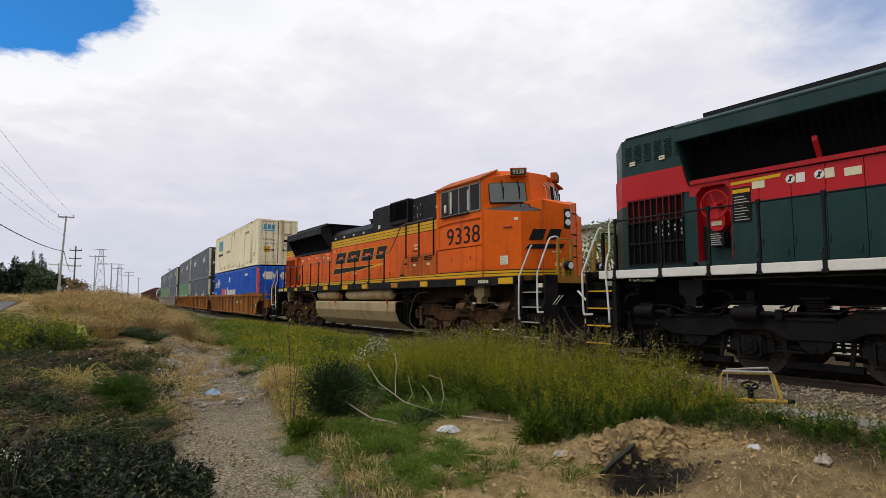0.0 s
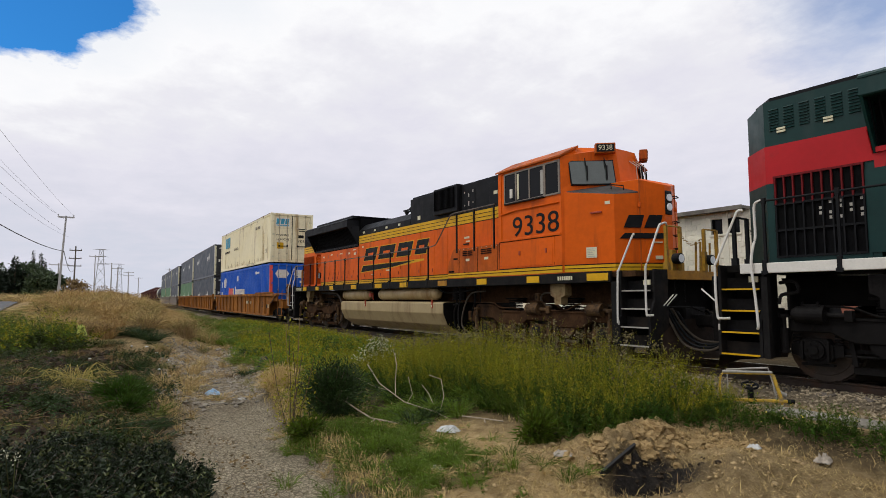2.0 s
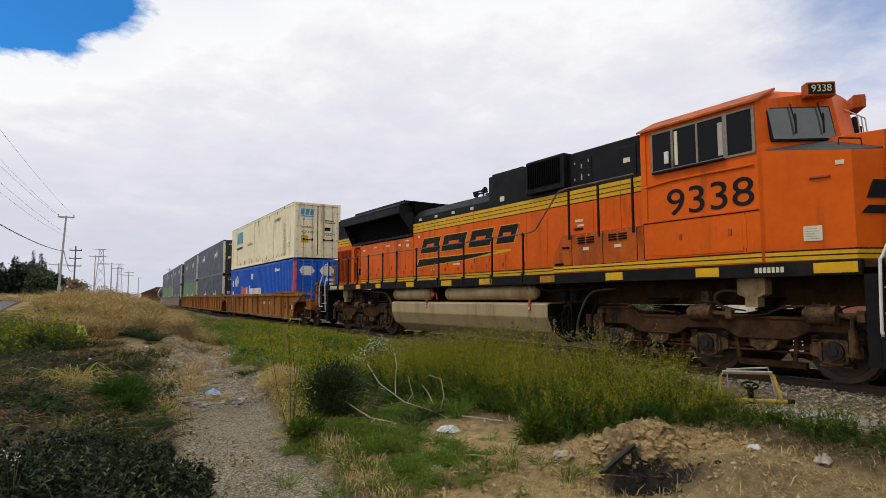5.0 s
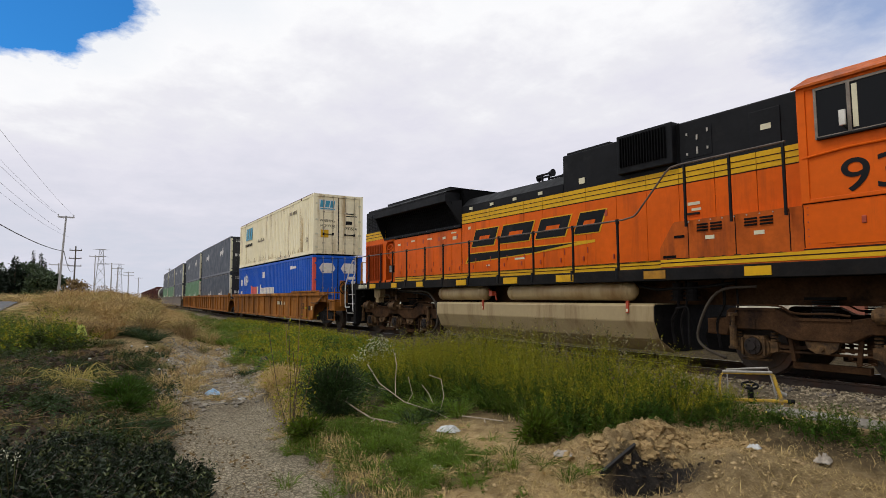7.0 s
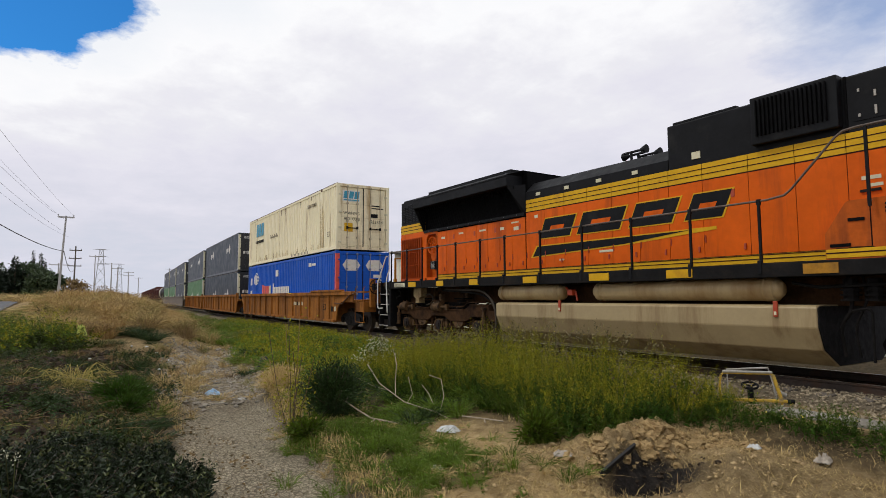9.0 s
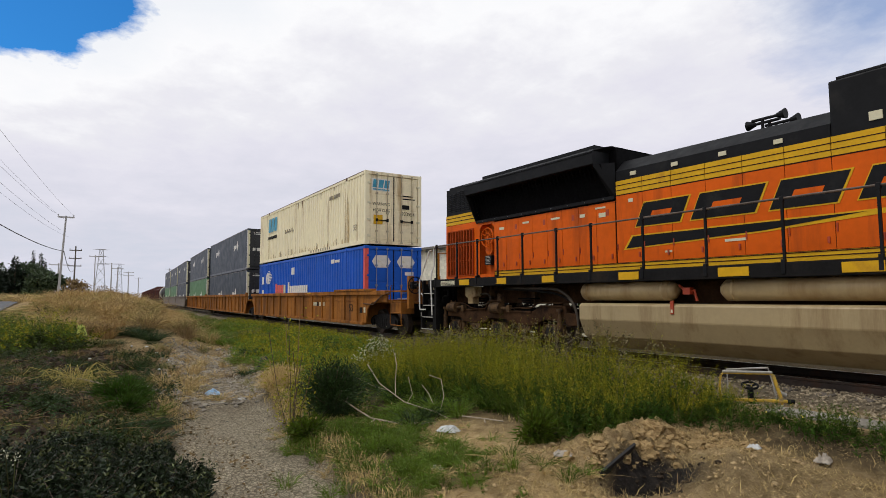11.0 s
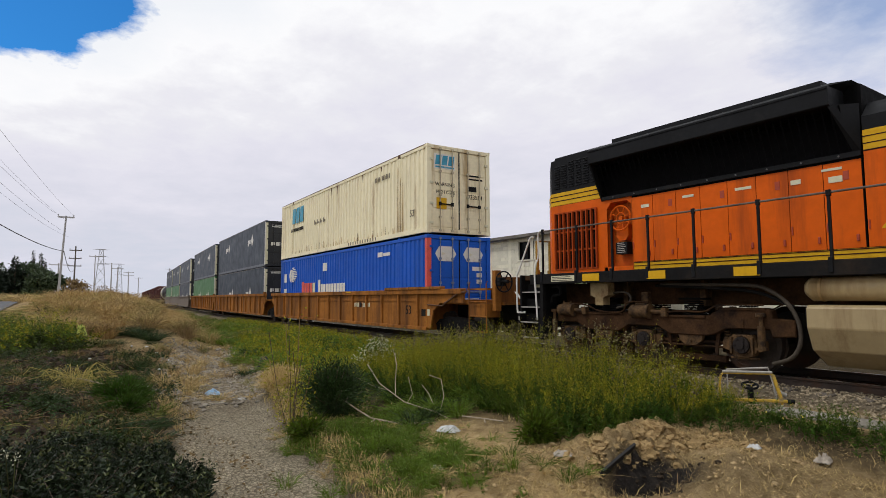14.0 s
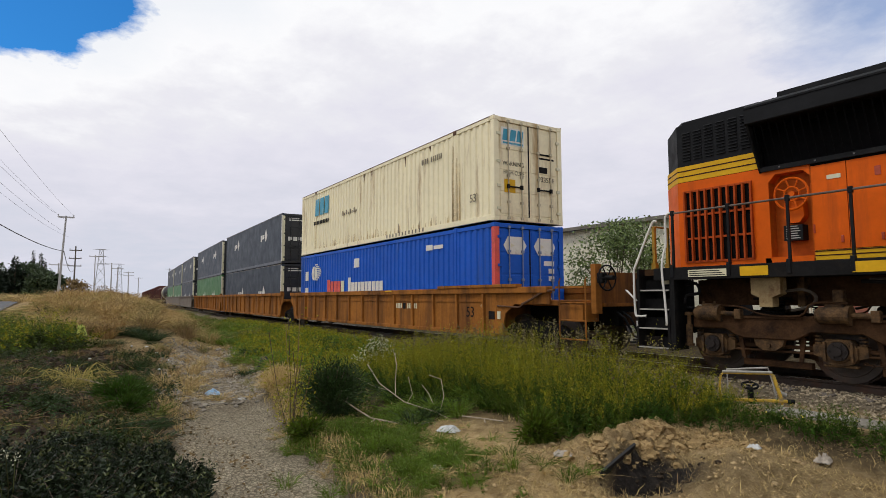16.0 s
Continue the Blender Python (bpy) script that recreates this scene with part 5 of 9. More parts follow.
M_STAIN = mat("thin rust stain", (0.55, 0.42, 0.23), 0.85, vary=0.3, scale=6)
M_FADED = mat("faded stencil paint", (0.16, 0.13, 0.09), 0.7, vary=0.3, scale=6)


def corrugated(bm, x0, x1, z0, z1, y, s, period=0.30, depth=0.036):
    """A trapezoid-pressed wall facing s * y."""
    n = int((x1 - x0) / period)
    p = (x1 - x0) / n
    line = []
    for k in range(n):
        a = x0 + k * p
        line += [(a, 0), (a + p * 0.36, 0), (a + p * 0.5, depth), (a + p * 0.86, depth)]
    line.append((x1, 0))
    rows = [[bm.verts.new((a, s * (y - d), z)) for a, d in line] for z in (z0, z1)]
    back = [[bm.verts.new((a, s * (y - depth - 0.03), z)) for a in (x0, x1)] for z in (z0, z1)]
    for k in range(len(line) - 1):
        bm.faces.new((rows[0][k], rows[0][k + 1], rows[1][k + 1], rows[1][k]))
    bm.faces.new((back[0][0], back[0][1], back[1][1], back[1][0]))
    return bm


def container(x_front, z0, length, paint, door_paint, label, post=None, rod=None, posts40=True, pressed=True, height=2.90):
    xc = x_front - length / 2
    c = thing("container", on_track(xc, z0), label, "shipping container", "containers stacked on the train")
    ROLLING_Z.append((c, xc, z0))
    P = lambda name, bm, m, lab="": part(name, bm, m, c, lab)
    h, L, w = height, length / 2, 1.29
    post, rod = post or paint, rod or paint
    for s in (-1, 1):
        if pressed:
            P("side_wall", corrugated(bm_new(), -L + 0.12, L - 0.12, 0.17, h - 0.12, w - 0.012, s), paint)
        else:
            P("side_wall", box(bm_new(), -L + 0.1, L - 0.1, s * (w - 0.05), s * (w - 0.012), 0.15, h - 0.1), paint)
        P("top_rail", box(bm_new(), -L, L, s * (w - 0.07), s * w, h - 0.13, h - 0.01, 0.01), paint)
        P("bottom_rail", box(bm_new(), -L, L, s * (w - 0.08), s * (w + 0.002), 0.02, 0.18, 0.01), M_SLATE_L if paint is M_SLATE else paint)
        for e in (-1, 1):
            P("corner_post", box(bm_new(), e * (L - 0.16), e * L, s * (w - 0.16), s * (w + 0.005), 0.12, h - 0.12, 0.012), post if e > 0 and (s < 0 or post is M_SLATE_D) else paint)
            for zz in (0.0, h - 0.12):
                P("corner_casting", box(bm_new(), e * (L - 0.18), e * (L + 0.004), s * (w - 0.17), s * (w + 0.012), zz, zz + 0.12, 0.012), post if zz == 0 and s < 0 else paint)
            if posts40:
                xx = e * (L - 1.98)
                P("lift_post", box(bm_new(), xx - 0.06, xx + 0.06, s * (w - 0.06), s * (w + 0.006), 0.12, h - 0.05, 0.01), paint)
                P("lift_casting", box(bm_new(), xx - 0.09, xx + 0.09, s * (w - 0.16), s * (w + 0.014), h - 0.13, h + 0.015, 0.01), M_RUST if paint is M_CREAM else paint)
    P("roof", box(bm_new(), -L + 0.05, L - 0.05, -w + 0.03, w - 0.03, h - 0.06, h - 0.025), paint)
    P("floor", box(bm_new(), -L + 0.05, L - 0.05, -w + 0.05, w - 0.05, 0.06, 0.14), M_UNDER)
    P("front_wall", box(bm_new(), -L + 0.02, -L + 0.07, -w + 0.1, w - 0.1, 0.12, h - 0.1), paint)
    P("door_header", box(bm_new(), L - 0.12, L, -w + 0.16, w - 0.16, h - 0.14, h - 0.01, 0.008), door_paint)
    P("door_sill", box(bm_new(), L - 0.12, L, -w + 0.16, w - 0.16, 0.02, 0.15, 0.008), door_paint)
    for s in (-1, 1):
        y0, y1 = sorted((s * 0.012, s * (w - 0.17)))
        d = P("door", box(bm_new(), L - 0.07, L - 0.035, y0, y1, 0.16, h - 0.15, 0.006), door_paint)
        for z_a, z_b in ((0.22, 0.80), (0.86, 1.42), (1.48, 2.02), (2.08, 2.68)):
            part("door_panel", box(bm_new(), L - 0.04, L - 0.022, y0 + 0.06, y1 - 0.06, z_a, z_b, 0.008), door_paint, d)
        for f in (0.30, 0.74):
            yy = y0 + (y1 - y0) * f
            bm = cyl(bm_new(), (L + 0.012, yy, 0.08), (L + 0.012, yy, h - 0.07), 0.018, 8)
            for zz in (0.1, 0.55, 1.3, 2.1, h - 0.12):
                box(bm, L - 0.03, L + 0.035, yy - 0.045, yy + 0.045, zz - 0.035, zz + 0.035)
            part("locking_rod", bm, rod, d)
            bm = box(bm_new(), L - 0.01, L + 0.03, yy - 0.24 if f > 0.5 else yy, yy if f > 0.5 else yy + 0.24, 0.98, 1.015)
            box(bm, L - 0.02, L + 0.035, yy - 0.04, yy + 0.04, 0.94, 1.06)
            part("handle", bm, M_DECK if paint is M_CREAM else rod, d)
        for zz in (0.35, 1.0, 1.7, 2.5):
            yy = s * (w - 0.16)
            part("hinge", box(bm_new(), L - 0.03, L + 0.02, yy - 0.07, yy + 0.07, zz - 0.04, zz + 0.04, 0.006), M_PLATE if paint is M_CREAM else door_paint, d)
        part("gasket", box(bm_new(), L - 0.045, L - 0.03, y0 - 0.005 if s > 0 else y1 - 0.012, y0 + 0.012 if s > 0 else y1 + 0.005, 0.16, h - 0.15), M_BLACK, d)
    return c, L, w, h


ROLLING_Z = []


def on_side(x, z, w):
    return pose(x, -w - 0.004, z) @ SIDE


def on_end(L, y, z, d=0.0):
    return pose(L - 0.018 + d, y, z) @ END


# first stack: cream over blue
c, L, w, h = container(0.0, 0.57, 16.15, M_BLUE, M_BLUE, "blue ribbed steel container with white lettering blocks, riding low", post=M_REDPOST, rod=mat("scuffed blue rods", (0.15, 0.19, 0.30), 0.45, vary=0.25, scale=6))
for s, f in ((-1, 0), (1, 0)):
    yy = s * 0.56
    hexa = [(-0.42, 0), (-0.26, 0.25), (0.26, 0.25), (0.42, 0), (0.26, -0.25), (-0.26, -0.25)]
    dev = part("hexagon_device", prism(bm_new(), hexa, "z", 0, 0.004), M_WHITE, c)
    dev.matrix_basis = on_end(L, yy, 2.27)
    part("grey_wedge", prism(bm_new(), [(-0.16, -0.06), (-0.02, 0), (-0.16, 0.06)], "z", 0.004, 0.007), M_PLATE, dev)
bars("number_block", on_end(L, 0.72, 1.72), [(-0.2, 0.2, 0.0, 0.14), (-0.02, 0.2, -0.22, -0.08), (-0.02, 0.2, -0.44, -0.30)], M_WHITE, c)
bars("number_block", on_end(L, -0.55, 0.62), [(-0.34, 0.3, 0.0, 0.12)], M_WHITE, c)
bars("number_block", on_end(L, 0.5, 0.62), [(-0.32, 0.36, 0.0, 0.03), (-0.32, 0.1, 0.06, 0.09), (-0.32, 0.3, 0.12, 0.15)], M_WHITE, c)
bars("number_block", on_side(L - 3.1, 2.42, w), [(-0.62, -0.2, -0.08, 0.10), (-0.14, 0.42, -0.06, 0.06)], M_WHITE, c)
part("white_plate", box(bm_new(), L - 9.55, L - 9.05, -w - 0.008, -w + 0.01, 2.05, 2.42), M_WHITE, c)
for k in range(5):
    bars("company_word", on_side(L - 12.35 + k * 0.40, 1.30, w), [(-0.17, 0.17, -0.24, 0.24 + (0.08 if k == 0 else 0)), ], M_REDPOST if k < 4 else M_PLATE, c)
for k in range(10):
    hh = 0.52 if k == 0 else 0.36
    bars("company_word", on_side(L - 10.0 + k * 0.33, 1.22, w), [(-0.14, 0.13, -0.24, -0.24 + hh * 1.3)], M_WHITE, c)
for k in range(9):
    bars("striped_disc", on_side(L - 14.1, 2.0, w), [(0.05 * (k % 2), 0.05 + 0.75 * math.cos((k - 4) * 0.3), -0.36 + k * 0.09, -0.31 + k * 0.09)], M_WHITE, c)
part("disc", cyl(bm_new(), (L - 14.25, -w - 0.006, 1.98), (L - 14.25, -w + 0.01, 1.98), 0.34, 24), M_WHITE, c)
bars("number_block", on_side(-L + 0.9, 1.5, w), [(-0.22, 0.2, -0.5, -0.2), (-0.22, 0.2, 0.15, 0.6)], M_WHITE, c)
c, L, w, h = container(0.0, 3.52, 16.15, M_CREAM, M_CREAM_D, "cream ribbed steel container with rust streaks, stacked on a blue one", height=3.0, rod=mat("worn cream rods", (0.46, 0.40, 0.27), 0.5, vary=0.2, dirt=RUST, dirt_amt=0.2))
card = part("company_card", box(bm_new(), -0.42, 0.42, -0.26, 0.26, -0.001, 0.003), M_WHITE, c)
card.matrix_basis = on_end(L, -0.60, 2.45)
for k in range(3):
    part("block", prism(bm_new(), [(-0.38 + k * 0.26, -0.12), (-0.17 + k * 0.26, -0.12), (-0.12 + k * 0.26, 0.21), (-0.33 + k * 0.26, 0.21)], "z", 0.003, 0.006), M_CYAN, card)
part("block", box(bm_new(), -0.36, 0.38, -0.22, -0.165, 0.003, 0.006), M_CYAN, card)
lettering("WARNING", 0.18, on_end(L, -0.58, 1.66), M_DECK, c, wide=0.9)
lettering("HIGH CUBE", 0.165, on_end(L, -0.56, 1.40), M_DECK, c, wide=0.9)
lettering("53'", 0.34, on_side(L - 1.0, 0.75, w), M_FADED, c)
bars("number_block", on_end(L, 0.62, 1.60), [(-0.24, 0.1, -0.08, 0.1)], M_DECK, c)
lettering("933554", 0.22, on_end(L, 0.66, 1.32), M_DECK, c, wide=0.95)
part("placard", box(bm_new(), -0.2, 0.2, -0.19, 0.19, -0.001, 0.004), M_YELLOW, c).matrix_basis = on_end(L, -0.72, 1.02)
bars("number_block", on_end(L, 0.7, 2.05), [(-0.3, 0.2, 0, 0.05), (-0.3, 0.28, -0.12, -0.07)], M_DECK, c)
bars("number_block", on_side(L - 3.05, 2.40, w), [(-0.95 + 0.12 * k, -0.89 + 0.12 * k, -0.09, 0.09) for k in (0, 1, 2, 3, 5, 6, 7, 8, 9, 10)], M_FADED, c)
bars("scrawl", on_side(L - 5.4, 0.14, w), [(-1.2 + k * 0.24, -1.12 + k * 0.24, -0.08, 0.05) for k in range(12)], M_FADED, c)
for k in range(3):
    dv = part("company_block", prism(bm_new(), [(-0.95 + k * 0.62, -0.35), (-0.45 + k * 0.62, -0.35), (-0.38 + k * 0.62, 0.45), (-0.88 + k * 0.62, 0.45)], "z", 0.0, 0.004), M_CYAN, c)
    dv.matrix_basis = on_side(-L + 2.85, 2.15, w)
bars("number_block", on_side(-L + 2.75, 1.45, w), [(-1.0 + 0.2 * k, -0.86 + 0.2 * k, -0.08, 0.09) for k in range(10)], M_DECK, c)
bars("scrawl", on_side(-L + 6.0, 1.55, w), [(-0.7 + k * 0.2, -0.6 + k * 0.2, -0.12, 0.08 - 0.1 * (k % 2)) for k in range(8)], M_FADED, c)


for s in (-1, 1):
    part("rusted_edge", box(bm_new(), -L, L, s * (w - 0.04), s * (w + 0.006), h - 0.018, h + 0.006), M_RUST, c)
for e in (-1, 1):
    for k in range(3):
        part("rust_run", prism(bm_new(), [(e * (L - 1.98) - 0.05 + 0.035 * k, 0.2), (e * (L - 1.98) - 0.03 + 0.035 * k, 0.2), (e * (L - 1.98) - 0.035 + 0.035 * k, 1.0 + 0.5 * k)], "y", -w - 0.009, -w - 0.004), M_STAIN, c)
r_ = random.Random(66)
for k in range(70):
    xx, zz = r_.uniform(-L + 2.3, L - 2.2), 0.19
    hh = r_.uniform(0.06, 0.34)
    ww = r_.uniform(0.008, 0.02)
    part("rust_run", prism(bm_new(), [(xx - ww, zz), (xx + ww, zz), (xx + ww * 0.3, zz + hh)], "y", -w + 0.004, -w + 0.014), M_RUST if k % 9 == 0 else M_STAIN, c)
for k in range(9):
    xx = L - 1.98 + r_.choice((-0.16, -0.1, -0.07, 0.07, 0.1, 0.2))
    part("rust_run", prism(bm_new(), [(xx - 0.03, 0.2), (xx + 0.03, 0.2), (xx + 0.012, r_.uniform(0.8, 2.6))], "y", -w + 0.004, -w + 0.0145 + 0.0006 * k), M_STAIN, c)
for xx in (-0.6, 0.15, 2.9, 4.6):
    part("rust_run", prism(bm_new(), [(xx - 0.05, h - 0.13), (xx + 0.05, h - 0.13), (xx + 0.01, h - 0.13 - r_.uniform(0.15, 0.4))], "y", -w + 0.004, -w + 0.0145), M_RUST, c)


def grey_stack(x, length, low_paint, low_label, pressed=False):
    for z0, paint, lab in ((0.45, low_paint, low_label), (3.33, M_SLATE, "slate grey smooth-sided container with black ribbed doors, stacked high")):
        c, L, w, h = container(x, z0, length, paint, M_SLATE_D, lab, post=M_SLATE_D, rod=M_SLATE_D, posts40=False, pressed=pressed, height=2.85)
        part("edge_strip", box(bm_new(), L - 0.01, L + 0.012, -w + 0.0, -w + 0.15, 0.14, h - 0.14), M_PLATE, c)
        part("edge_strip", box(bm_new(), -L, L - 0.06, -w - 0.014, -w + 0.02, h - 0.02, h + 0.006), M_SLATE_L, c)
        part("marker_strip", box(bm_new(), L - 0.13, L + 0.006, -w - 0.016, -w + 0.01, 0.1, h - 0.1), M_WHITE, c)
        for k in range(9):
            part("reflector", box(bm_new(), L - 0.02, L + 0.004, w - 0.26, w - 0.06, 0.2 + 0.29 * k, 0.25 + 0.29 * k), M_WHITE, c)
        bars("device_mark", on_end(L, -0.1, 1.42), [(-0.85, -0.62, -0.12, 0.10), (-0.55, -0.32, -0.12, 0.10), (-0.25, -0.02, -0.12, 0.10), (0.05, 0.28, -0.12, 0.10), (0.4, 0.62, -0.18, 0.16)], M_WHITE, c)
        bars("device_mark", on_end(L, -0.5, 2.45), [(-0.4, 0.4, 0.0, 0.06), (-0.4, 0.2, 0.12, 0.15)], M_WHITE, c)
        for s in (-1, 1):
            part("roof_edge", box(bm_new(), -L, L, s * (w - 0.03), s * (w + 0.008), h - 0.03, h + 0.006), M_SILVER, c)
        for dx, s in ((-3.4, 1.0), (4.6 if z0 > 1 else 2.6, 1.1)):
            part("device", prism(bm_new(), [(-0.3 * s, 0.0), (0.0, 0.38 * s), (0.3 * s, 0.0), (0.0, -0.38 * s)], "z", 0, 0.004), M_WHITE, c).matrix_basis = on_side(dx - 0.2 if z0 > 1 else dx + 1.5, 1.25 if z0 < 1 else 1.9, w - 0.008)
            bars("device_mark", on_side(dx - 1.1 if z0 > 1 else dx + 0.6, 1.2 if z0 < 1 else 1.85, w - 0.008), [(-0.4, -0.1, -0.25, 0.15), (0.0, 0.4, -0.12, 0.15)], M_WHITE, c)


grey_stack(-19.6, 16.15, M_SLATE, "slate grey smooth-sided container resting low in a rusty wagon")
grey_stack(-37.6, 16.15, M_GREENBOX, "faded green container resting low in a rusty wagon")
grey_stack(-58.8, 14.6, M_SLATE, "slate grey container far along the train")
grey_stack(-74.7, 14.6, M_GREENBOX, "faded green container far along the train")
grey_stack(-90.6, 14.6, M_GREENBOX, "faded green container far along the train")


def wagon_truck(parent, xc, steel):
    for s in (-1, 1):
        bm = prism(bm_new(), [(xc - 1.15, 0.55), (xc - 0.95, 0.68), (xc - 0.3, 0.78), (xc + 0.3, 0.78), (xc + 0.95, 0.68), (xc + 1.15, 0.55), (xc + 1.1, 0.36), (xc + 0.75, 0.38), (xc + 0.3, 0.22), (xc - 0.3, 0.22), (xc - 0.75, 0.38), (xc - 1.1, 0.36)], "y", s * 1.0, s * 1.14)
        fr = part("bogie_frame", bm, steel, parent)
        for dx in (-0.9, 0.9):
            part("axle_cap", cyl(bm_new(), (xc + dx, s * 1.1, 0.46), (xc + dx, s * 1.2, 0.46), 0.13, 14), steel, fr)
        for k in (-1, 0, 1):
            part("spring", cyl(bm_new(), (xc + k * 0.16, s * 1.09, 0.3), (xc + k * 0.16, s * 1.09, 0.6), 0.07, 10), steel, fr)
    for dx in (-0.9, 0.9):
        wheelset(parent, xc + dx, M_STEEL, 0.46, 24)


def well_wagon(x_front, length, paint, label, lead=False, ribs=True):
    """A well wagon for two stacked containers; its mark is the doors' end of the load."""
    xc = x_front - length / 2
    g = thing("well_wagon", on_track(xc), label, "freight wagon", "wagons of the train")
    ROLLING.append((g, xc))
    P = lambda name, bm, m, lab="": part(name, bm, m, g, lab)
    L = length / 2
    for s in (-1, 1):
        sheet = P("side_sheet", box(bm_new(), -L - 0.25, L + 0.25, s * 1.40, s * 1.45, 0.40, 1.50), paint)
        P("top_chord", box(bm_new(), -L - 0.9, L + 2.3 if lead else L + 0.8, s * 1.33, s * 1.53, 1.48, 1.64, 0.015), paint)
        P("bottom_chord", box(bm_new(), -L - 0.25, L + 0.25, s * 1.30, s * 1.50, 0.33, 0.44, 0.012), paint)
        n = 13
        for k in range(n if ribs else 0):
            xx = -L + 0.1 + (2 * L - 0.4) * k / (n - 1)
            part("rib", prism(bm_new(), [(s * 1.45, 0.42), (s * 1.51, 0.46), (s * 1.53, 1.46), (s * 1.45, 1.48)], "x", xx - 0.045, xx + 0.045), paint, sheet)
            if k < n - 1 and s < 0:
                x2 = -L + 0.1 + (2 * L - 0.4) * (k + 1) / (n - 1)
                part("stiffener", box(bm_new(), xx + 0.06, x2 - 0.06, s * 1.45, s * 1.475, 1.25, 1.29), paint, sheet)
        # side webs over the bogies
        for e, reach in ((1, 2.3 if lead else 0.9), (-1, 0.9)):
            xa = e * (L + 0.25)
            xb = e * (L + reach)
            P("end_web", prism(bm_new(), [(xa, 0.40), (xa, 1.5), (xb, 1.5), (xb, 1.22), (xa + e * 0.75, 1.20), (xa + e * 0.35, 0.95), (xa + e * 0.18, 0.40)], "y", s * 1.38, s * 1.44), paint)
    for e in (1, -1):
        P("well_end", box(bm_new(), e * (L + 0.19), e * (L + 0.25), -1.38, 1.38, 0.44, 1.18), paint)
    P("well_floor", box(bm_new(), -L - 0.2, L + 0.2, -1.32, 1.32, 0.34, 0.46), paint)
    for e in (1, -1):
        P("bolster", box(bm_new(), e * (L + 0.25), e * (L + (2.5 if lead and e > 0 else 0.9)), -1.35, 1.35, 1.18, 1.30, 0.01), paint)
    if lead:
        cap = P("side_cap", box(bm_new(), L - 2.6, L + 1.2, -1.56, -1.36, 1.64, 1.72, 0.01), paint)
        for k in range(5):
            part("cap_joint", box(bm_new(), L - 2.2 + k * 0.7, L - 2.17 + k * 0.7, -1.567, -1.36, 1.63, 1.727), M_RUST, cap)
        lettering("53", 0.42, pose(L - 0.98, -1.456, 0.95) @ SIDE, M_DECK, g, "wagon_number")
        bars("reporting_mark", pose(L - 4.2, -1.456, 1.10) @ SIDE, [(-1.3 + 0.115 * k, -1.225 + 0.115 * k, -0.085, 0.085) for k in (0, 1, 2, 3, 7, 8, 9, 10, 11, 12)], M_PLATE, g)
        P("dark_patch", box(bm_new(), L - 5.0, L - 4.82, -1.458, -1.44, 1.0, 1.2), M_DECK)
        P("data_panel", box(bm_new(), L - 0.10, L + 0.16, -1.459, -1.44, 0.78, 1.0), M_DECK)
        P("decal", cyl(bm_new(), (L - 0.4, -1.459, 1.15), (L - 0.4, -1.44, 1.15), 0.06, 14), M_PLATE)
        P("decal", box(bm_new(), L + 0.28, L + 0.42, -1.459, -1.43, 0.8, 1.0), M_PLATE)
        P("yellow_mark", box(bm_new(), L - 6.2, L - 5.7, -1.545, -1.5, 1.58, 1.63), M_YELLOW)
        # end platform with ladder, hand brake and coupler
        P("end_platform", box(bm_new(), L + 1.2, L + 3.6, -1.0, 1.0, 1.16, 1.24), paint)
        P("end_bulkhead", box(bm_new(), L + 3.30, L + 3.42, -0.95, 0.95, 1.2, 1.95, 0.01), paint)
        P("brake_post", box(bm_new(), L + 3.45, L + 3.6, -1.25, -1.05, 1.0, 2.12, 0.01), paint)
        bm = bm_new()
        pipe(bm, [(L + 3.82, -1.12 + 0.28 * math.cos(k * math.tau / 18), 1.80 + 0.28 * math.sin(k * math.tau / 18)) for k in range(19)], 0.02, 6)
        for k in range(6):
            a = k * math.tau / 6
            cyl(bm, (L + 3.82, -1.12, 1.80), (L + 3.82, -1.12 + 0.27 * math.cos(a), 1.80 + 0.27 * math.sin(a)), 0.016, 6)
        cyl(bm, (L + 3.6, -1.12, 1.80), (L + 4.0, -1.12, 1.80), 0.05, 10)
        P("hand_brake_wheel", bm, M_DECK)
        P("brake_housing", box(bm_new(), L + 3.58, L + 3.76, -1.21, -1.03, 1.68, 1.92, 0.03), M_DECK)
        bm = bm_new()
        for xx in (L + 2.72, L + 3.54):
            pipe(bm, [(xx, -1.48, 0.42), (xx, -1.52, 0.5), (xx, -1.52, 1.75), (xx, -1.48, 1.82)], 0.018, 6)
        for zz in (0.42, 0.85, 1.25):
            cyl(bm, (L + 2.72, -1.50, zz), (L + 3.54, -1.50, zz), 0.018, 6)
        P("ladder", bm, paint)
        P("step_box", box(bm_new(), L + 2.6, L + 3.35, -1.42, -0.9, 0.82, 1.2), paint)
        P("walk_grate", box(bm_new(), L + 2.5, L + 3.4, -1.45, -0.9, 1.58, 1.63), paint)
        bm = bm_new()
        pipe(bm, [(L + 1.3, -1.46, 1.2), (L + 1.7, -1.5, 1.32), (L + 2.1, -1.5, 1.50), (L + 2.5, -1.46, 1.55)], 0.03, 6)
        pipe(bm, [(L + 0.3, -1.47, 1.15), (L + 1.2, -1.47, 1.12), (L + 1.6, -1.47, 1.32)], 0.022, 6)
        P("brake_pipe", bm, M_RUST)
        cp = P("coupler", box(bm_new(), L + 3.4, L + 4.35, -0.16, 0.16, 0.72, 1.02, 0.04), M_TRUCK)
        part("knuckle", box(bm_new(), L + 4.2, L + 4.55, -0.06, 0.22, 0.74, 1.0, 0.05), M_TRUCK, cp)
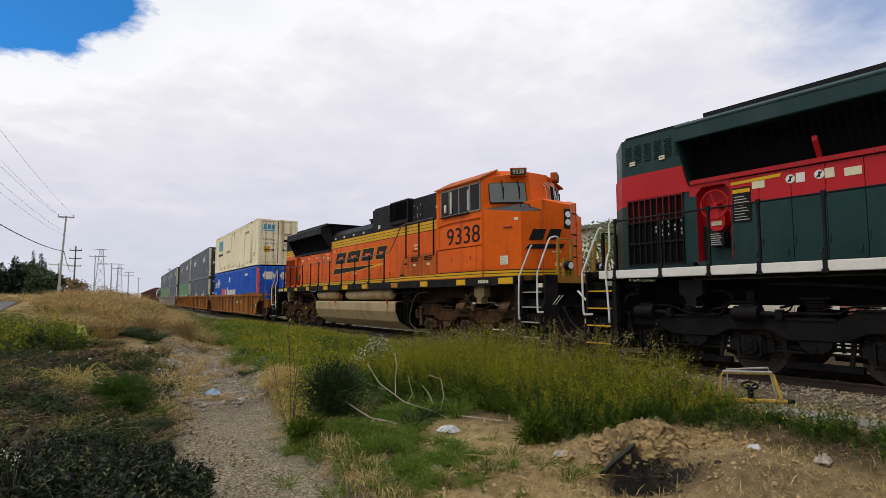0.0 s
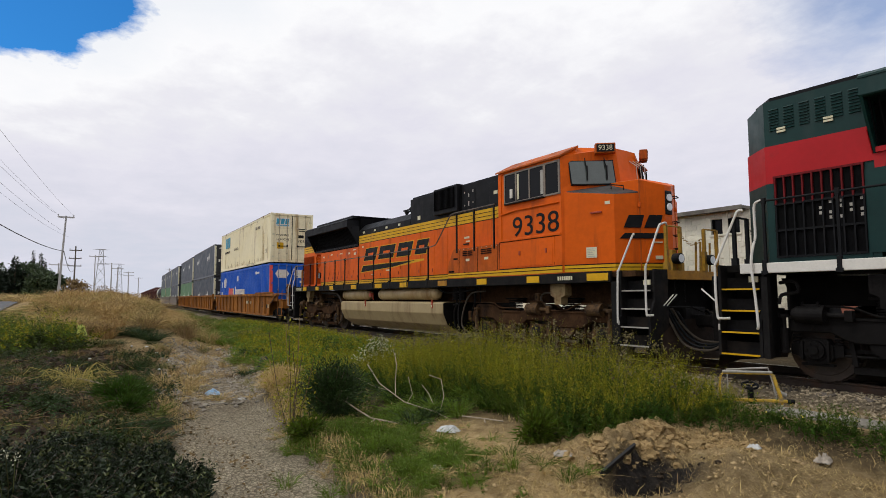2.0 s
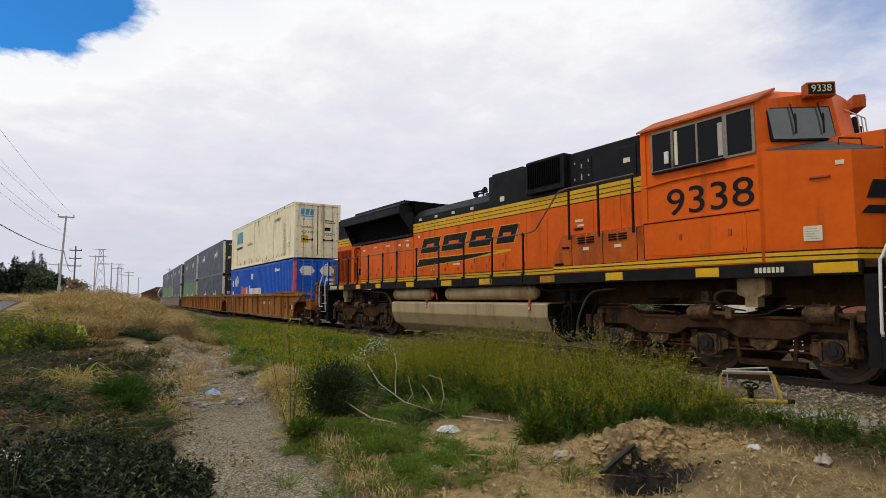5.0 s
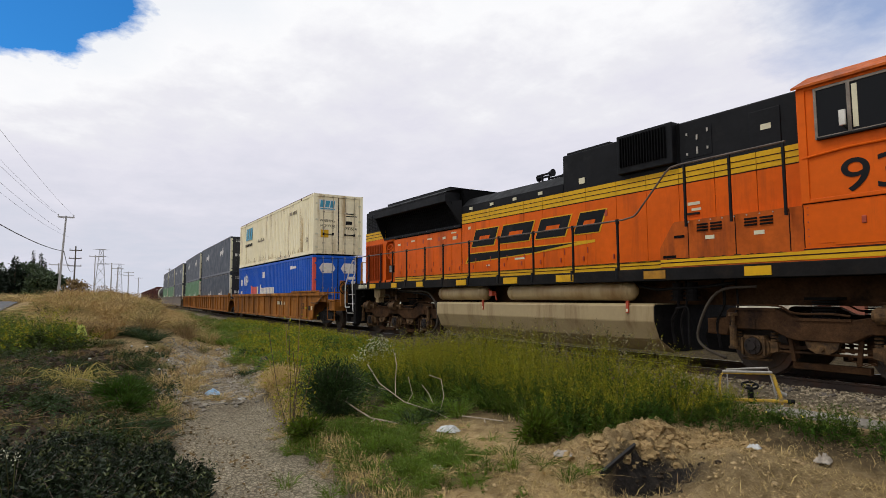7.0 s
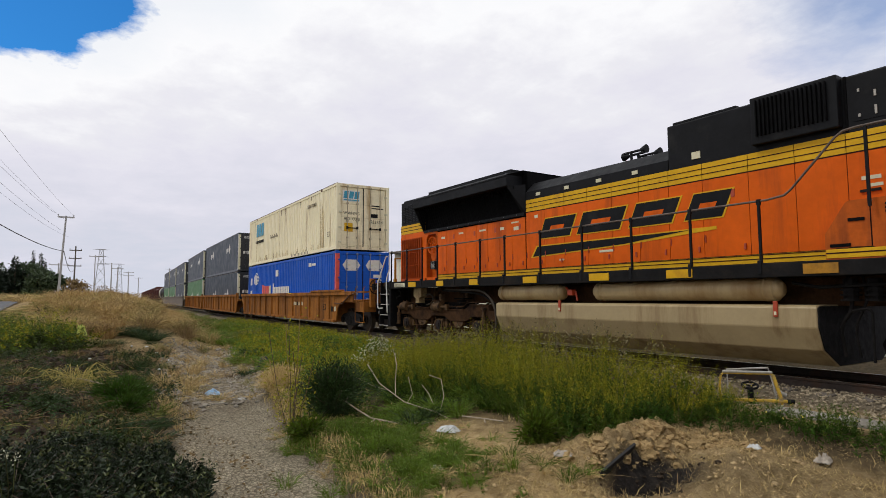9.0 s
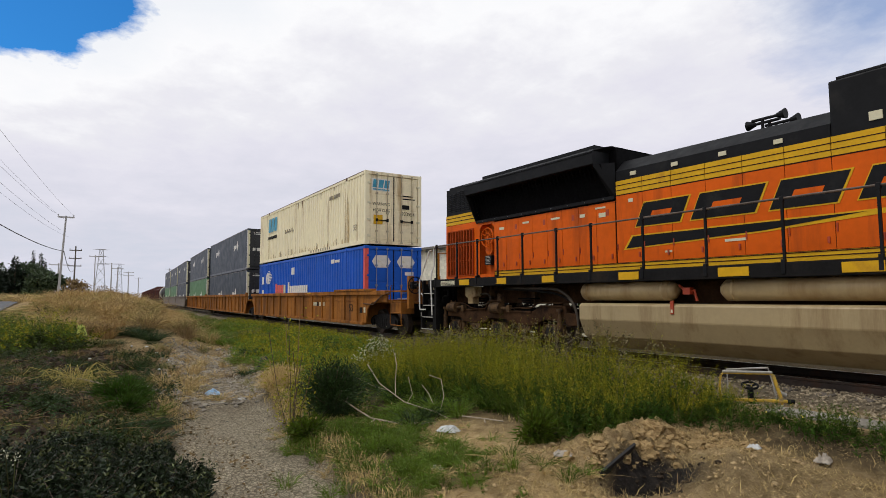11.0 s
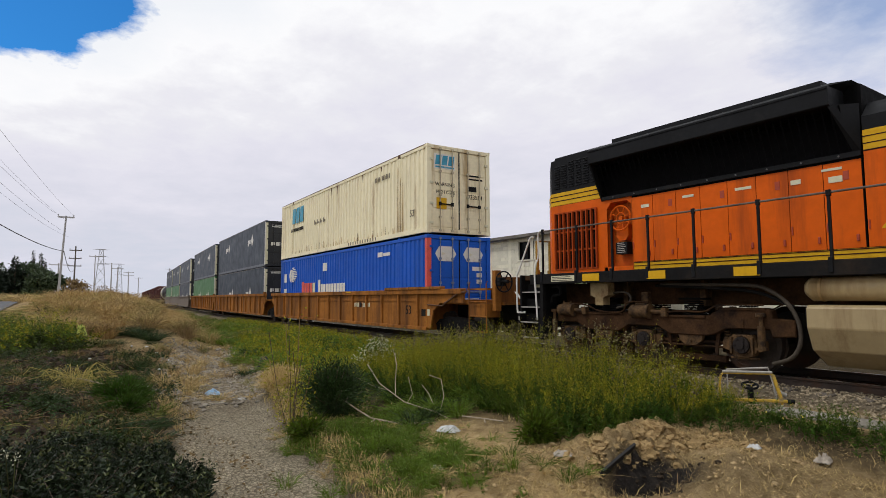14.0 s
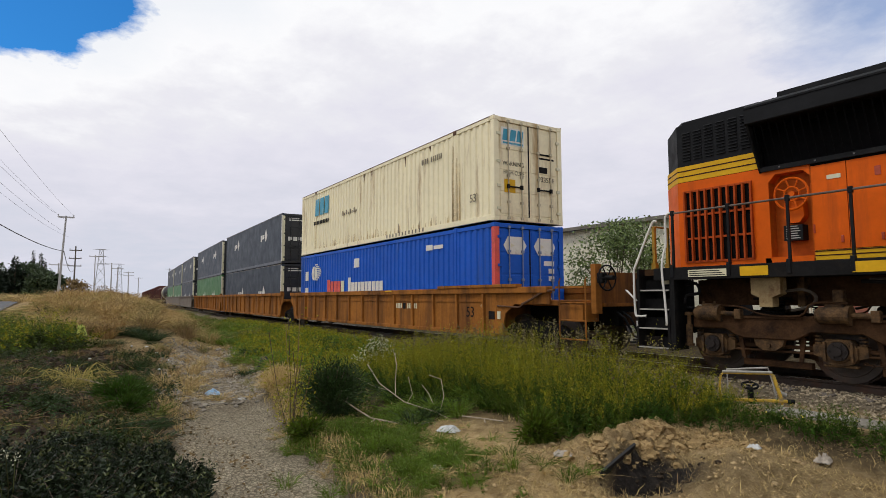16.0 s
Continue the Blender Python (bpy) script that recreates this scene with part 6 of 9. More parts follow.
        P("draft_sill", box(bm_new(), L + 0.3, L + 3.4, -0.3, 0.3, 0.7, 1.16), M_DECK)
        for k in range(3):
            P("air_hose", pipe(bm_new(), [(L + 3.5, -0.5 + 0.2 * k, 1.05), (L + 3.75, -0.5 + 0.2 * k, 0.9), (L + 3.95, -0.45 + 0.2 * k, 0.5), (L + 4.3, -0.4 + 0.2 * k, 0.45)], 0.028, 6), M_BLACK)
        wagon_truck(g, L + 1.45, M_TRUCK_D)
    else:
        P("draft_sill", box(bm_new(), L + 0.2, L + 1.6, -0.3, 0.3, 0.7, 1.2), M_DECK)
        for s in (-1, 1):
            P("end_post", box(bm_new(), L + 0.45, L + 0.6, s * 1.3, s * 1.48, 1.0, 1.75), paint)
    wagon_truck(g, -L - (1.72 if lead else 0.97), M_TRUCK_D)
    return g


well_wagon(0.0, 16.3, M_WELL, "rust-streaked orange well wagon carrying two stacked containers", lead=True)
well_wagon(-19.6, 16.3, M_WELL, "orange ribbed well wagon carrying grey containers")
well_wagon(-37.6, 16.3, M_WELL, "orange ribbed well wagon carrying grey and green containers")
for xf in (-58.8, -74.7, -90.6):
    well_wagon(xf, 14.7, M_WELL_G, "dusty brown smooth-sided well wagon under stacked containers", ribs=False)


def tank_wagon(x):
    g = thing("tank_wagon", on_track(x), "black tank wagon with one pale band and end", "freight wagon", "wagons of the train")
    ROLLING.append((g, x))
    bm = bm_new()
    cyl(bm, (-6.6, 0, 2.55), (6.6, 0, 2.55), 1.45, 28)
    for e in (-1, 1):
        cyl(bm, (e * 6.6, 0, 2.55), (e * 7.1, 0, 2.55), 1.45, 28, 0.9)
    part("tank", bm, M_TANKER, g, "", True)
    bm = bm_new()
    cyl(bm, (-5.6, 0, 2.55), (-3.0, 0, 2.55), 1.465, 28)
    part("pale_band", bm, M_PLATE, g)
    part("dome", cyl(bm_new(), (0, 0, 3.9), (0, 0, 4.4), 0.5, 16), M_TANKER, g)
    part("underframe", box(bm_new(), -8.0, 8.0, -0.6, 0.6, 0.85, 1.15), M_DECK, g)
    for e in (-1, 1):
        bm = bm_new()
        for s in (-1, 1):
            pipe(bm, [(e * 7.9, s * 1.3, 1.1), (e * 7.9, s * 1.3, 2.1)], 0.03, 6)
        pipe(bm, [(e * 7.9, -1.3, 2.1), (e * 7.9, 1.3, 2.1)], 0.03, 6)
        part("end_rail", bm, M_STEP, g)
        wagon_truck(g, e * 5.7, M_TRUCK_D)


def box_wagon(x, paint, label, high=4.1):
    g = thing("covered_wagon", on_track(x), label, "freight wagon", "wagons of the train")
    ROLLING.append((g, x))
    bm = prism(bm_new(), [(-1.45, 1.1), (-1.45, high), (-0.9, high + 0.35), (0.9, high + 0.35), (1.45, high), (1.45, 1.1)], "x", -7.6, 7.6)
    part("body", bm, paint, g)
    for k in range(11):
        part("rib", box(bm_new(), -7.5 + k * 1.5 - 0.06, -7.5 + k * 1.5 + 0.06, -1.53, -1.44, 1.1, high), paint, g)
    part("sill", box(bm_new(), -7.9, 7.9, -1.5, 1.5, 0.95, 1.12), M_DECK, g)
    for e in (-1, 1):
        wagon_truck(g, e * 5.7, M_TRUCK_D)


tank_wagon(-117.0)
for k in range(10):
    box_wagon(-136.5 - 17.0 * k, M_HOPPER, "oxide red covered hopper wagon at the distant end of train" if k % 3 else "weathered dark red covered wagon, far along the train", 4.1 if k % 4 else 3.4)


# ---- the lie of the land ----
def ease(v, a, b):
    k = max(0.0, min(1.0, (v - a) / (b - a)))
    return k * k * (3 - 2 * k)


DITCH = [(-3.8, -9.9), (-5.8, -9.4), (-7.8, -9.0), (-10.5, -8.6), (-13.2, -8.1), (-18.0, -7.2), (-24.0, -6.3)]


def off_ditch(x, y):
    best = 99.0
    for (ax, ay), (bx, by) in zip(DITCH, DITCH[1:]):
        dx, dy = bx - ax, by - ay
        k = max(0.0, min(1.0, ((x - ax) * dx + (y - ay) * dy) / (dx * dx + dy * dy)))
        best = min(best, math.hypot(x - ax - k * dx, y - ay - k * dy))
    return best


def blob(x, y, cx, cy, rx, ry, turn=0.0):
    c, s = math.cos(turn), math.sin(turn)
    u, v = ((x - cx) * c + (y - cy) * s) / rx, (-(x - cx) * s + (y - cy) * c) / ry
    return math.exp(-(u * u + v * v))


def wobble(x, y, s):
    return (math.sin(1.31 * s * x + 0.7) * math.cos(1.07 * s * y + 1.9) + 0.5 * math.sin(2.3 * s * y + 0.9 * s * x) + 0.35 * math.cos(4.1 * s * x - 3.3 * s * y)) / 1.85


def ground_z(x, y):
    d = y - track_y(x)
    if d > 0:
        z = -0.185 - 0.38 * ease(d, 1.7, 3.2)
        return z + 0.05 * wobble(x, y, 0.5) * ease(d, 3, 6)
    d = -d
    z = -0.185 - 0.12 * ease(d, 1.35, 1.8) - 0.30 * ease(d, 2.9, 4.0) - 0.22 * ease(d, 4.2, 6.2)
    z += 0.22 * ease(-y, 9.3, 11.5) * ease(-x, -6, 2)
    z -= 0.34 * (1 - ease(off_ditch(x, y), 0.35, 1.5)) * ease(d, 3.5, 5)
    z += 0.25 * blob(x, y, -5.25, -4.75, 0.42, 1.35, 0.12) + 0.16 * blob(x, y, -5.75, -6.3, 0.5, 0.8) - 0.34 * blob(x, y, -4.55, -5.35, 0.30, 0.55, -0.2) + 0.12 * blob(x, y, -3.9, -4.5, 0.5, 0.6)
    z += 0.40 * ease(-y, 9.8, 12.0) * ease(-x, 6, 14) * (1 - ease(-x, 15, 24))
    z += 1.85 * ease(-x, 16, 36) * ease(d, 4.5, 9.5) * (1 - 0.35 * ease(-x, 60, 140)) * (1 - 0.10 * ease(-y, 9.5, 13.5) - 0.42 * ease(-y, 10.6, 13.0) * (1 - ease(-x, 38, 62)))
    z += 0.05 * wobble(x, y, 0.9) * ease(d, 2.8, 4.5) + 0.025 * wobble(x + 3, y - 5, 3.1) * ease(d, 2.8, 4.5)
    return z

# ---- ground, one sheet to the horizon ----
def axis(*spans):
    out = []
    for a, b, step in spans:
        n = max(1, round((b - a) / step))
        out += [a + (b - a) * k / n for k in range(n)]
    return out + [spans[-1][1]]


def ground_material():
    m = bpy.data.materials.new("dry ground")
    m.use_nodes = True
    nt = m.node_tree
    N, L = nt.nodes.new, nt.links.new
    b = nt.nodes["Principled BSDF"]
    b.inputs["Roughness"].default_value = 0.95
    b.inputs["Specular IOR Level"].default_value = 0.2
    co = N("ShaderNodeTexCoord")

    def tex(kind, scale, **kw):
        n = N(kind)
        n.inputs["Scale"].default_value = scale
        for k, v in kw.items():
            n.inputs[k].default_value = v
        L(co.outputs["Object"], n.inputs["Vector"])
        return n

    def ramp(v, *stops):
        n = N("ShaderNodeValToRGB")
        n.color_ramp.elements[0].position, n.color_ramp.elements[0].color = stops[0][0], (*stops[0][1], 1)
        n.color_ramp.elements[1].position, n.color_ramp.elements[1].color = stops[-1][0], (*stops[-1][1], 1)
        for p, c in stops[1:-1]:
            n.color_ramp.elements.new(p).color = (*c, 1)
        L(v, n.inputs[0])
        return n.outputs[0]

    def mixer(kind, f, a, c):
        n = N("ShaderNodeMixRGB")
        n.blend_type = kind
        for i, v in enumerate((f, a, c)):
            if isinstance(v, (int, float)):
                n.inputs[i].default_value = v
            else:
                L(v, n.inputs[i])
        return n.outputs[0]

    def attr(name):
        n = N("ShaderNodeAttribute")
        n.attribute_name = name
        return n.outputs["Fac"]

    big, mid, fine = tex("ShaderNodeTexNoise", 0.9, Detail=5.0).outputs[0], tex("ShaderNodeTexNoise", 6.0, Detail=6.0, Roughness=0.65).outputs[0], tex("ShaderNodeTexNoise", 55.0, Detail=4.0, Roughness=0.7).outputs[0]
    soil = ramp(mid, (0.25, (0.028, 0.020, 0.011)), (0.5, (0.080, 0.058, 0.030)), (0.75, (0.17, 0.128, 0.070)))
    soil = mixer("MULTIPLY", 0.6, soil, ramp(big, (0.3, (0.55, 0.6, 0.5)), (0.7, (1.15, 1.1, 1.0))))
    tan = ramp(mid, (0.25, (0.29, 0.195, 0.088)), (0.5, (0.58, 0.415, 0.20)), (0.8, (0.76, 0.575, 0.31)))
    ash_shade = ramp(mid, (0.3, (0.012, 0.010, 0.009)), (0.7, (0.05, 0.042, 0.035)))
    # cracked mud of the dry ditch
    warp = N("ShaderNodeVectorMath")
    warp.operation = "ADD"
    wn = tex("ShaderNodeTexNoise", 9.0, Detail=3.0)
    sc = N("ShaderNodeVectorMath")
    sc.operation = "SCALE"
    sc.inputs["Scale"].default_value = 0.07
    L(wn.outputs["Color"], sc.inputs[0])
    L(co.outputs["Object"], warp.inputs[0]), L(sc.outputs[0], warp.inputs[1])
    cracks = []
    for s in (13.0, 31.0):
        v = N("ShaderNodeTexVoronoi")
        v.feature = "DISTANCE_TO_EDGE"
        v.inputs["Scale"].default_value = s
        L(warp.outputs[0], v.inputs["Vector"])
        cracks.append(ramp(v.outputs["Distance"], (0.0, (0, 0, 0)), (0.13, (1, 1, 1))))
    crack = mixer("MULTIPLY", 0.75, cracks[0], cracks[1])
    mud = ramp(mid, (0.25, (0.50, 0.42, 0.285)), (0.7, (0.80, 0.69, 0.50)))
    mud = mixer("MULTIPLY", 0.72, mud, mixer("MIX", crack, soil, ramp(fine, (0.0, (1, 1, 1)), (1.0, (1, 1, 1)))))
    gravel = ramp(fine, (0.25, (0.10, 0.080, 0.055)), (0.7, (0.36, 0.295, 0.205)))
    col = mixer("MIX", attr("tan"), soil, tan)
    col = mixer("MIX", attr("mud"), col, mud)
    col = mixer("MIX", attr("gravel"), col, gravel)
    col = mixer("MIX", attr("ash_shade"), col, ash_shade)
    col = mixer("MULTIPLY", 0.7, col, ramp(fine, (0.3, (0.48, 0.46, 0.44)), (0.7, (1.2, 1.2, 1.2))))
    L(col, b.inputs["Base Color"])
    h = N("ShaderNodeMath")
    h.operation = "MULTIPLY_ADD"
    L(mid, h.inputs[0])
    h.inputs[1].default_value = 1.6
    L(fine, h.inputs[2])
    hm = mixer("MIX", attr("mud"), h.outputs[0], mixer("ADD", 0.5, crack, fine))
    bp = N("ShaderNodeBump")
    bp.inputs["Strength"].default_value, bp.inputs["Distance"].default_value = 1.0, 0.06
    L(hm, bp.inputs["Height"])
    L(bp.outputs[0], b.inputs["Normal"])
    return m


def build_ground():
    xs = axis((-4000, -600, 500), (-600, -120, 40), (-120, -45, 5), (-45, -16, 0.6), (-16, -7, 0.12), (-7, -6.2, 0.06), (-6.2, -3.6, 0.032), (-3.6, -1.6, 0.06), (-1.6, -1.0, 0.2), (-1.0, 8, 0.6), (8, 60, 6), (60, 400, 60), (400, 4000, 600))
    ys = axis((-4000, -400, 600), (-400, -60, 40), (-60, -16, 4), (-16, -12.5, 0.5), (-12.5, -7.0, 0.12), (-7.0, -6.4, 0.06), (-6.4, -3.8, 0.032), (-3.8, -3.4, 0.06), (-3.4, -1.2, 0.11), (-1.2, 4, 0.4), (4, 40, 4), (40, 400, 40), (400, 4000, 600))
    verts, tan, mud, ash_shade, gravel = [], [], [], [], []
    for y in ys:
        for x in xs:
            d = y - track_y(x)
            z = ground_z(x, y)
            near = -16 < x < 0 and -12.5 < y < -1.2
            if near:
                z += 0.055 * noise.fractal(Vector((x * 1.7, y * 1.7, 0.3)), 0.9, 2.1, 4) * ease(-d, 2.8, 4.0)
            lump = max(blob(x, y, -5.3, -4.9, 0.75, 1.6, 0.1), 0.35 * ease(x, -6.2, -5.2) * ease(-y, 3.5, 4.2))
            if near and lump > 0.15:
                jit = noise.fractal(Vector((x * 14.0, y * 14.0, 7.0)), 0.6, 2.1, 3)
                z += lump * (0.12 * noise.fractal(Vector((x * 3.6, y * 3.6, 1.3)), 0.55, 2.1, 5) + 0.13 * (0.6 - ease(noise.voronoi(Vector((x * 3.6 + 0.4 * jit, y * 3.6, 2.0)))[0][0], 0.22, 0.62)) + 0.05 * (0.6 - ease(noise.voronoi(Vector((x * 10.0, y * 10.0 + jit, 5.0)))[0][0], 0.2, 0.6)) + 0.035 * jit)
            verts.append((x, y, z))
            jitter = 0.5 * noise.noise(Vector((x * 1.1, y * 1.1, 4.0)))
            o = off_ditch(x, y) if -27 < x < -2 and -12 < y < -4 else 9.0
            mud.append((1 - ease(o + 0.5 * jitter, 0.75, 1.15)) * (1.0 - 0.55 * ease(-x, 11.5, 15) * (0.6 + jitter)))
            t = max(blob(x, y, -5.3, -5.0, 1.1, 2.0), 0.95 * ease(x + jitter, -6.3, -5.2) * ease(-y, 3.4, 4.2) * (1 - 0.45 * ease(x, -4.4, -3.2)), 1.0 * blob(x, y, -7.2, -6.0, 1.8, 0.95))
            tan.append(max(t, 0.62 * ease(-d, 1.4, 1.8) * (1 - ease(-d, 2.7, 3.3)) * ease(x, -10, -7), 0.55 * ease(-x, 16, 24) * ease(-d, 4, 7)))
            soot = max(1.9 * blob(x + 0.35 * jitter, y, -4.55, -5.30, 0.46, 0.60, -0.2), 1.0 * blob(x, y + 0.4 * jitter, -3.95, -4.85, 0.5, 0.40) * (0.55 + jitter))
            damp = 1.0 * max(blob(x, y, -19.5, -11.7, 3.8, 1.4), 0.95 * blob(x, y, -14.5, -11.6, 3.4, 1.2), 0.7 * blob(x, y, -19.5, -9.6, 3.5, 0.8)) * (0.7 + jitter)
            # oily gravel between the rails, darkened further for the shade under the train
            oil_shade = (0.72 + 0.3 * jitter) * (1 - ease(abs(d), 0.62, 0.95)) * ease(x, -16, -11)
            ash_shade.append(max(0.0, min(1.0, max(soot, damp, oil_shade))))
            gravel.append(1.0 - ease(abs(d) + 0.3 * jitter, 1.45 if d < 0 and x > -9 else 2.0, 1.9 if d < 0 and x > -9 else 3.1))
    nx = len(xs)
    faces = [(j * nx + i, j * nx + i + 1, (j + 1) * nx + i + 1, (j + 1) * nx + i) for j in range(len(ys) - 1) for i in range(nx - 1)]
    me = bpy.data.meshes.new("ground")
    me.from_pydata(verts, [], faces)
    for nm, vals in (("tan", tan), ("mud", mud), ("ash_shade", ash_shade), ("gravel", gravel)):
        me.attributes.new(nm, "FLOAT", "POINT").data.foreach_set("value", vals)
    me.materials.append(ground_material())
    for p in me.polygons:
        p.use_smooth = True
    tagged(new("ground", me), "dry trampled ground with a cracked mud ditch and tan earth", "ground", kind="structure")


build_ground()

# ---- track ----
M_RAIL = mat("brown rail steel", (0.055, 0.040, 0.032), 0.6, metal=0.5, vary=0.2, scale=3, dirt=RUST, dirt_amt=0.3)
M_RAILTOP = mat("polished rail head", (0.30, 0.29, 0.28), 0.3, metal=0.9, vary=0.1)
M_TIE = mat("weathered timber sleeper", (0.115, 0.096, 0.078), 0.9, vary=0.25, scale=6, rnd=0.3, bump=0.5, bump_scale=25)
M_BALLAST = mat("ballast stone", (0.29, 0.235, 0.155), 0.9, vary=0.2, scale=20, rnd=0.45)


def build_track():
    tr = tagged(new("track"), "single railway track on sleepers in stony ballast", "railway track", kind="structure")
    prof = [(-0.075, -0.17), (0.075, -0.17), (0.075, -0.155), (0.012, -0.135), (0.010, -0.045), (0.036, -0.035), (0.036, -0.003), (0.028, 0.0), (-0.028, 0.0), (-0.036, -0.003), (-0.036, -0.035), (-0.010, -0.045), (-0.012, -0.135), (-0.075, -0.155)]
    xs = axis((-420, -70, 14), (-70, 34, 2.0), (34, 90, 14))
    for s in (-0.7535, 0.7535):
        bm = bm_new()
        rings = []
        for x in xs:
            m = on_track(x, 0, s)
            rings.append([bm.verts.new(m @ Vector((0, a, z))) for a, z in prof])
        n = len(prof)
        for a, b in zip(rings, rings[1:]):
            for k in range(n):
                f = bm.faces.new((a[k], a[(k + 1) % n], b[(k + 1) % n], b[k]))
                f.material_index = 1 if k in (7,) else 0
        part("rail", bm, [M_RAIL, M_RAILTOP], tr)
    me = to_mesh("sleeper", box(bm_new(), -0.115, 0.115, -1.3, 1.3, -0.33, -0.165, 0.012), M_TIE)
    plate = to_mesh("tie_plate", box(bm_new(), -0.09, 0.09, -0.16, 0.16, -0.168, -0.150), M_RAIL)
    rng = random.Random(5)
    x = -62.0
    while x < 14:
        ob = new("sleeper", me)
        ob.parent, ob.matrix_basis = tr, on_track(x, rng.uniform(-0.008, 0.008), rng.uniform(-0.03, 0.03)) @ pose(0, 0, 0, 0, 0, rng.uniform(-1.5, 1.5))
        if x > -24:
            for s in (-0.7535, 0.7535):
                p = new("tie_plate", plate)
                p.parent, p.matrix_basis = ob, pose(0, s, 0)
        x += 0.56


build_track()


def stones(name, spots, sizes, material, label, category):
    """Many small irregular stones in one mesh."""
    rng = np.random.default_rng(11)
    ico = [(0, 0, 1), (0.9, 0, 0.4), (0.28, 0.85, 0.4), (-0.72, 0.53, 0.4), (-0.72, -0.53, 0.4), (0.28, -0.85, 0.4), (0.72, 0.53, -0.4), (-0.28, 0.85, -0.4), (-0.9, 0, -0.4), (-0.28, -0.85, -0.4), (0.72, -0.53, -0.4), (0, 0, -1)]
    fc = [(0, 1, 2), (0, 2, 3), (0, 3, 4), (0, 4, 5), (0, 5, 1), (1, 6, 2), (2, 6, 7), (2, 7, 3), (3, 7, 8), (3, 8, 4), (4, 8, 9), (4, 9, 5), (5, 9, 10), (5, 10, 1), (1, 10, 6), (11, 7, 6), (11, 8, 7), (11, 9, 8), (11, 10, 9), (11, 6, 10)]
    base, V, F = np.array(ico), [], []
    for i, ((x, y, z), s) in enumerate(zip(spots, sizes)):
        v = base * rng.uniform(0.7, 1.25, (12, 1)) * np.array(rng.uniform(0.7, 1.3, 3)) * s
        a = rng.uniform(0, math.tau)
        R = np.array([[math.cos(a), -math.sin(a), 0], [math.sin(a), math.cos(a), 0], [0, 0, 0.75]])
        V.append(v @ R.T + np.array((x, y, z)))
        F += [(p + 12 * i, q + 12 * i, r + 12 * i) for p, q, r in fc]
    me = bpy.data.meshes.new(name)
    me.from_pydata(np.concatenate(V).tolist(), [], F)
    me.materials.append(material)
    return tagged(new(name, me), label, category, kind="stuff")


rng = random.Random(21)
spots, sizes = [], []
while len(spots) < 9500:
    x = -26 + 30 * rng.random() ** 0.7
    s = rng.choice((-1, 1, -1)) * rng.uniform(0.0, 2.7)
    y = track_y(x) + s
    if abs(abs(s) - 0.7535) < 0.1:
        continue
    spots.append((x, y, ground_z(x, y) + rng.uniform(-0.01, 0.03)))
    sizes.append(rng.uniform(0.012, 0.030))
while len(spots) < 14500:
    x, s = rng.uniform(-9, 3), -(0.85 + 1.7 * rng.random() ** 2.6)
    y = track_y(x) + s
    spots.append((x, y, ground_z(x, y) + rng.uniform(-0.01, 0.055) * (1 if s > -1.5 else 0.5)))
    sizes.append(rng.uniform(0.010, 0.026))
stones("ballast", spots, sizes, M_BALLAST, "grey-brown crushed stone ballast along the rails", "ballast")

# ---- plants: every blade, stem and leaf is geometry ----
GREEN_A = mat("weed leaf", (0.078, 0.116, 0.009), 0.6, vary=0.15, scale=8, rnd=0.5, hue=0.02, spec=0.25, thin=0.25)
GREEN_TOP = mat("flowering weed top", (0.285, 0.262, 0.016), 0.65, vary=0.15, scale=8, rnd=0.4, hue=0.015, spec=0.2, thin=0.3)
GREEN_LOW = mat("deep green weed leaf", (0.042, 0.080, 0.009), 0.65, vary=0.15, scale=8, rnd=0.5, hue=0.02, spec=0.15, thin=0.2)
GREEN_D = mat("dark shrub leaf", (0.030, 0.054, 0.012), 0.6, vary=0.2, scale=8, rnd=0.6, hue=0.02, spec=0.3, thin=0.15)
GREEN_B = mat("fresh grass", (0.125, 0.190, 0.016), 0.6, vary=0.15, scale=8, rnd=0.45, hue=0.02, spec=0.3, thin=0.25)
GREY_LEAF = mat("grey-green broad leaf", (0.043, 0.056, 0.014), 0.65, vary=0.2, scale=8, rnd=0.6, hue=0.02, spec=0.2, thin=0.12)
NEAR_LEAF = mat("dull dark leaf", (0.0150, 0.024, 0.0085), 0.48, vary=0.25, scale=8, rnd=0.7, hue=0.015, spec=0.2)
NEAR_TIP = mat("olive shoot leaf", (0.072, 0.082, 0.024), 0.5, vary=0.2, scale=8, rnd=0.5, hue=0.02, spec=0.4, thin=0.15)
DRY = mat("dry grass", (0.46, 0.33, 0.145), 0.8, vary=0.12, scale=6, rnd=0.4, hue=0.012, spec=0.2)
DRY_B = mat("brown dead stalks", (0.22, 0.15, 0.07), 0.85, vary=0.15, scale=6, rnd=0.4, spec=0.2)
SEED = mat("faded mauve seed heads", (0.15, 0.125, 0.062), 0.8, vary=0.15, scale=8, rnd=0.4, spec=0.15)
STRAW = mat("pale straw", (0.52, 0.385, 0.17), 0.8, vary=0.12, scale=6, rnd=0.3, spec=0.2)
DULL = mat("dull weathered straw", (0.30, 0.215, 0.095), 0.85, vary=0.15, scale=6, rnd=0.6, spec=0.15)
PETAL = mat("yellow petals", (0.55, 0.45, 0.05), 0.6, vary=0.1, rnd=0.2)
PETAL_W = mat("whitish petals", (0.62, 0.62, 0.45), 0.6, vary=0.1, rnd=0.2)
WOOD = mat("bleached dead wood", (0.33, 0.27, 0.19), 0.85, vary=0.2, scale=10, bump=0.4, bump_scale=40)
BARK = mat("brown bark", (0.09, 0.065, 0.045), 0.9, vary=0.25, scale=6, bump=0.5)


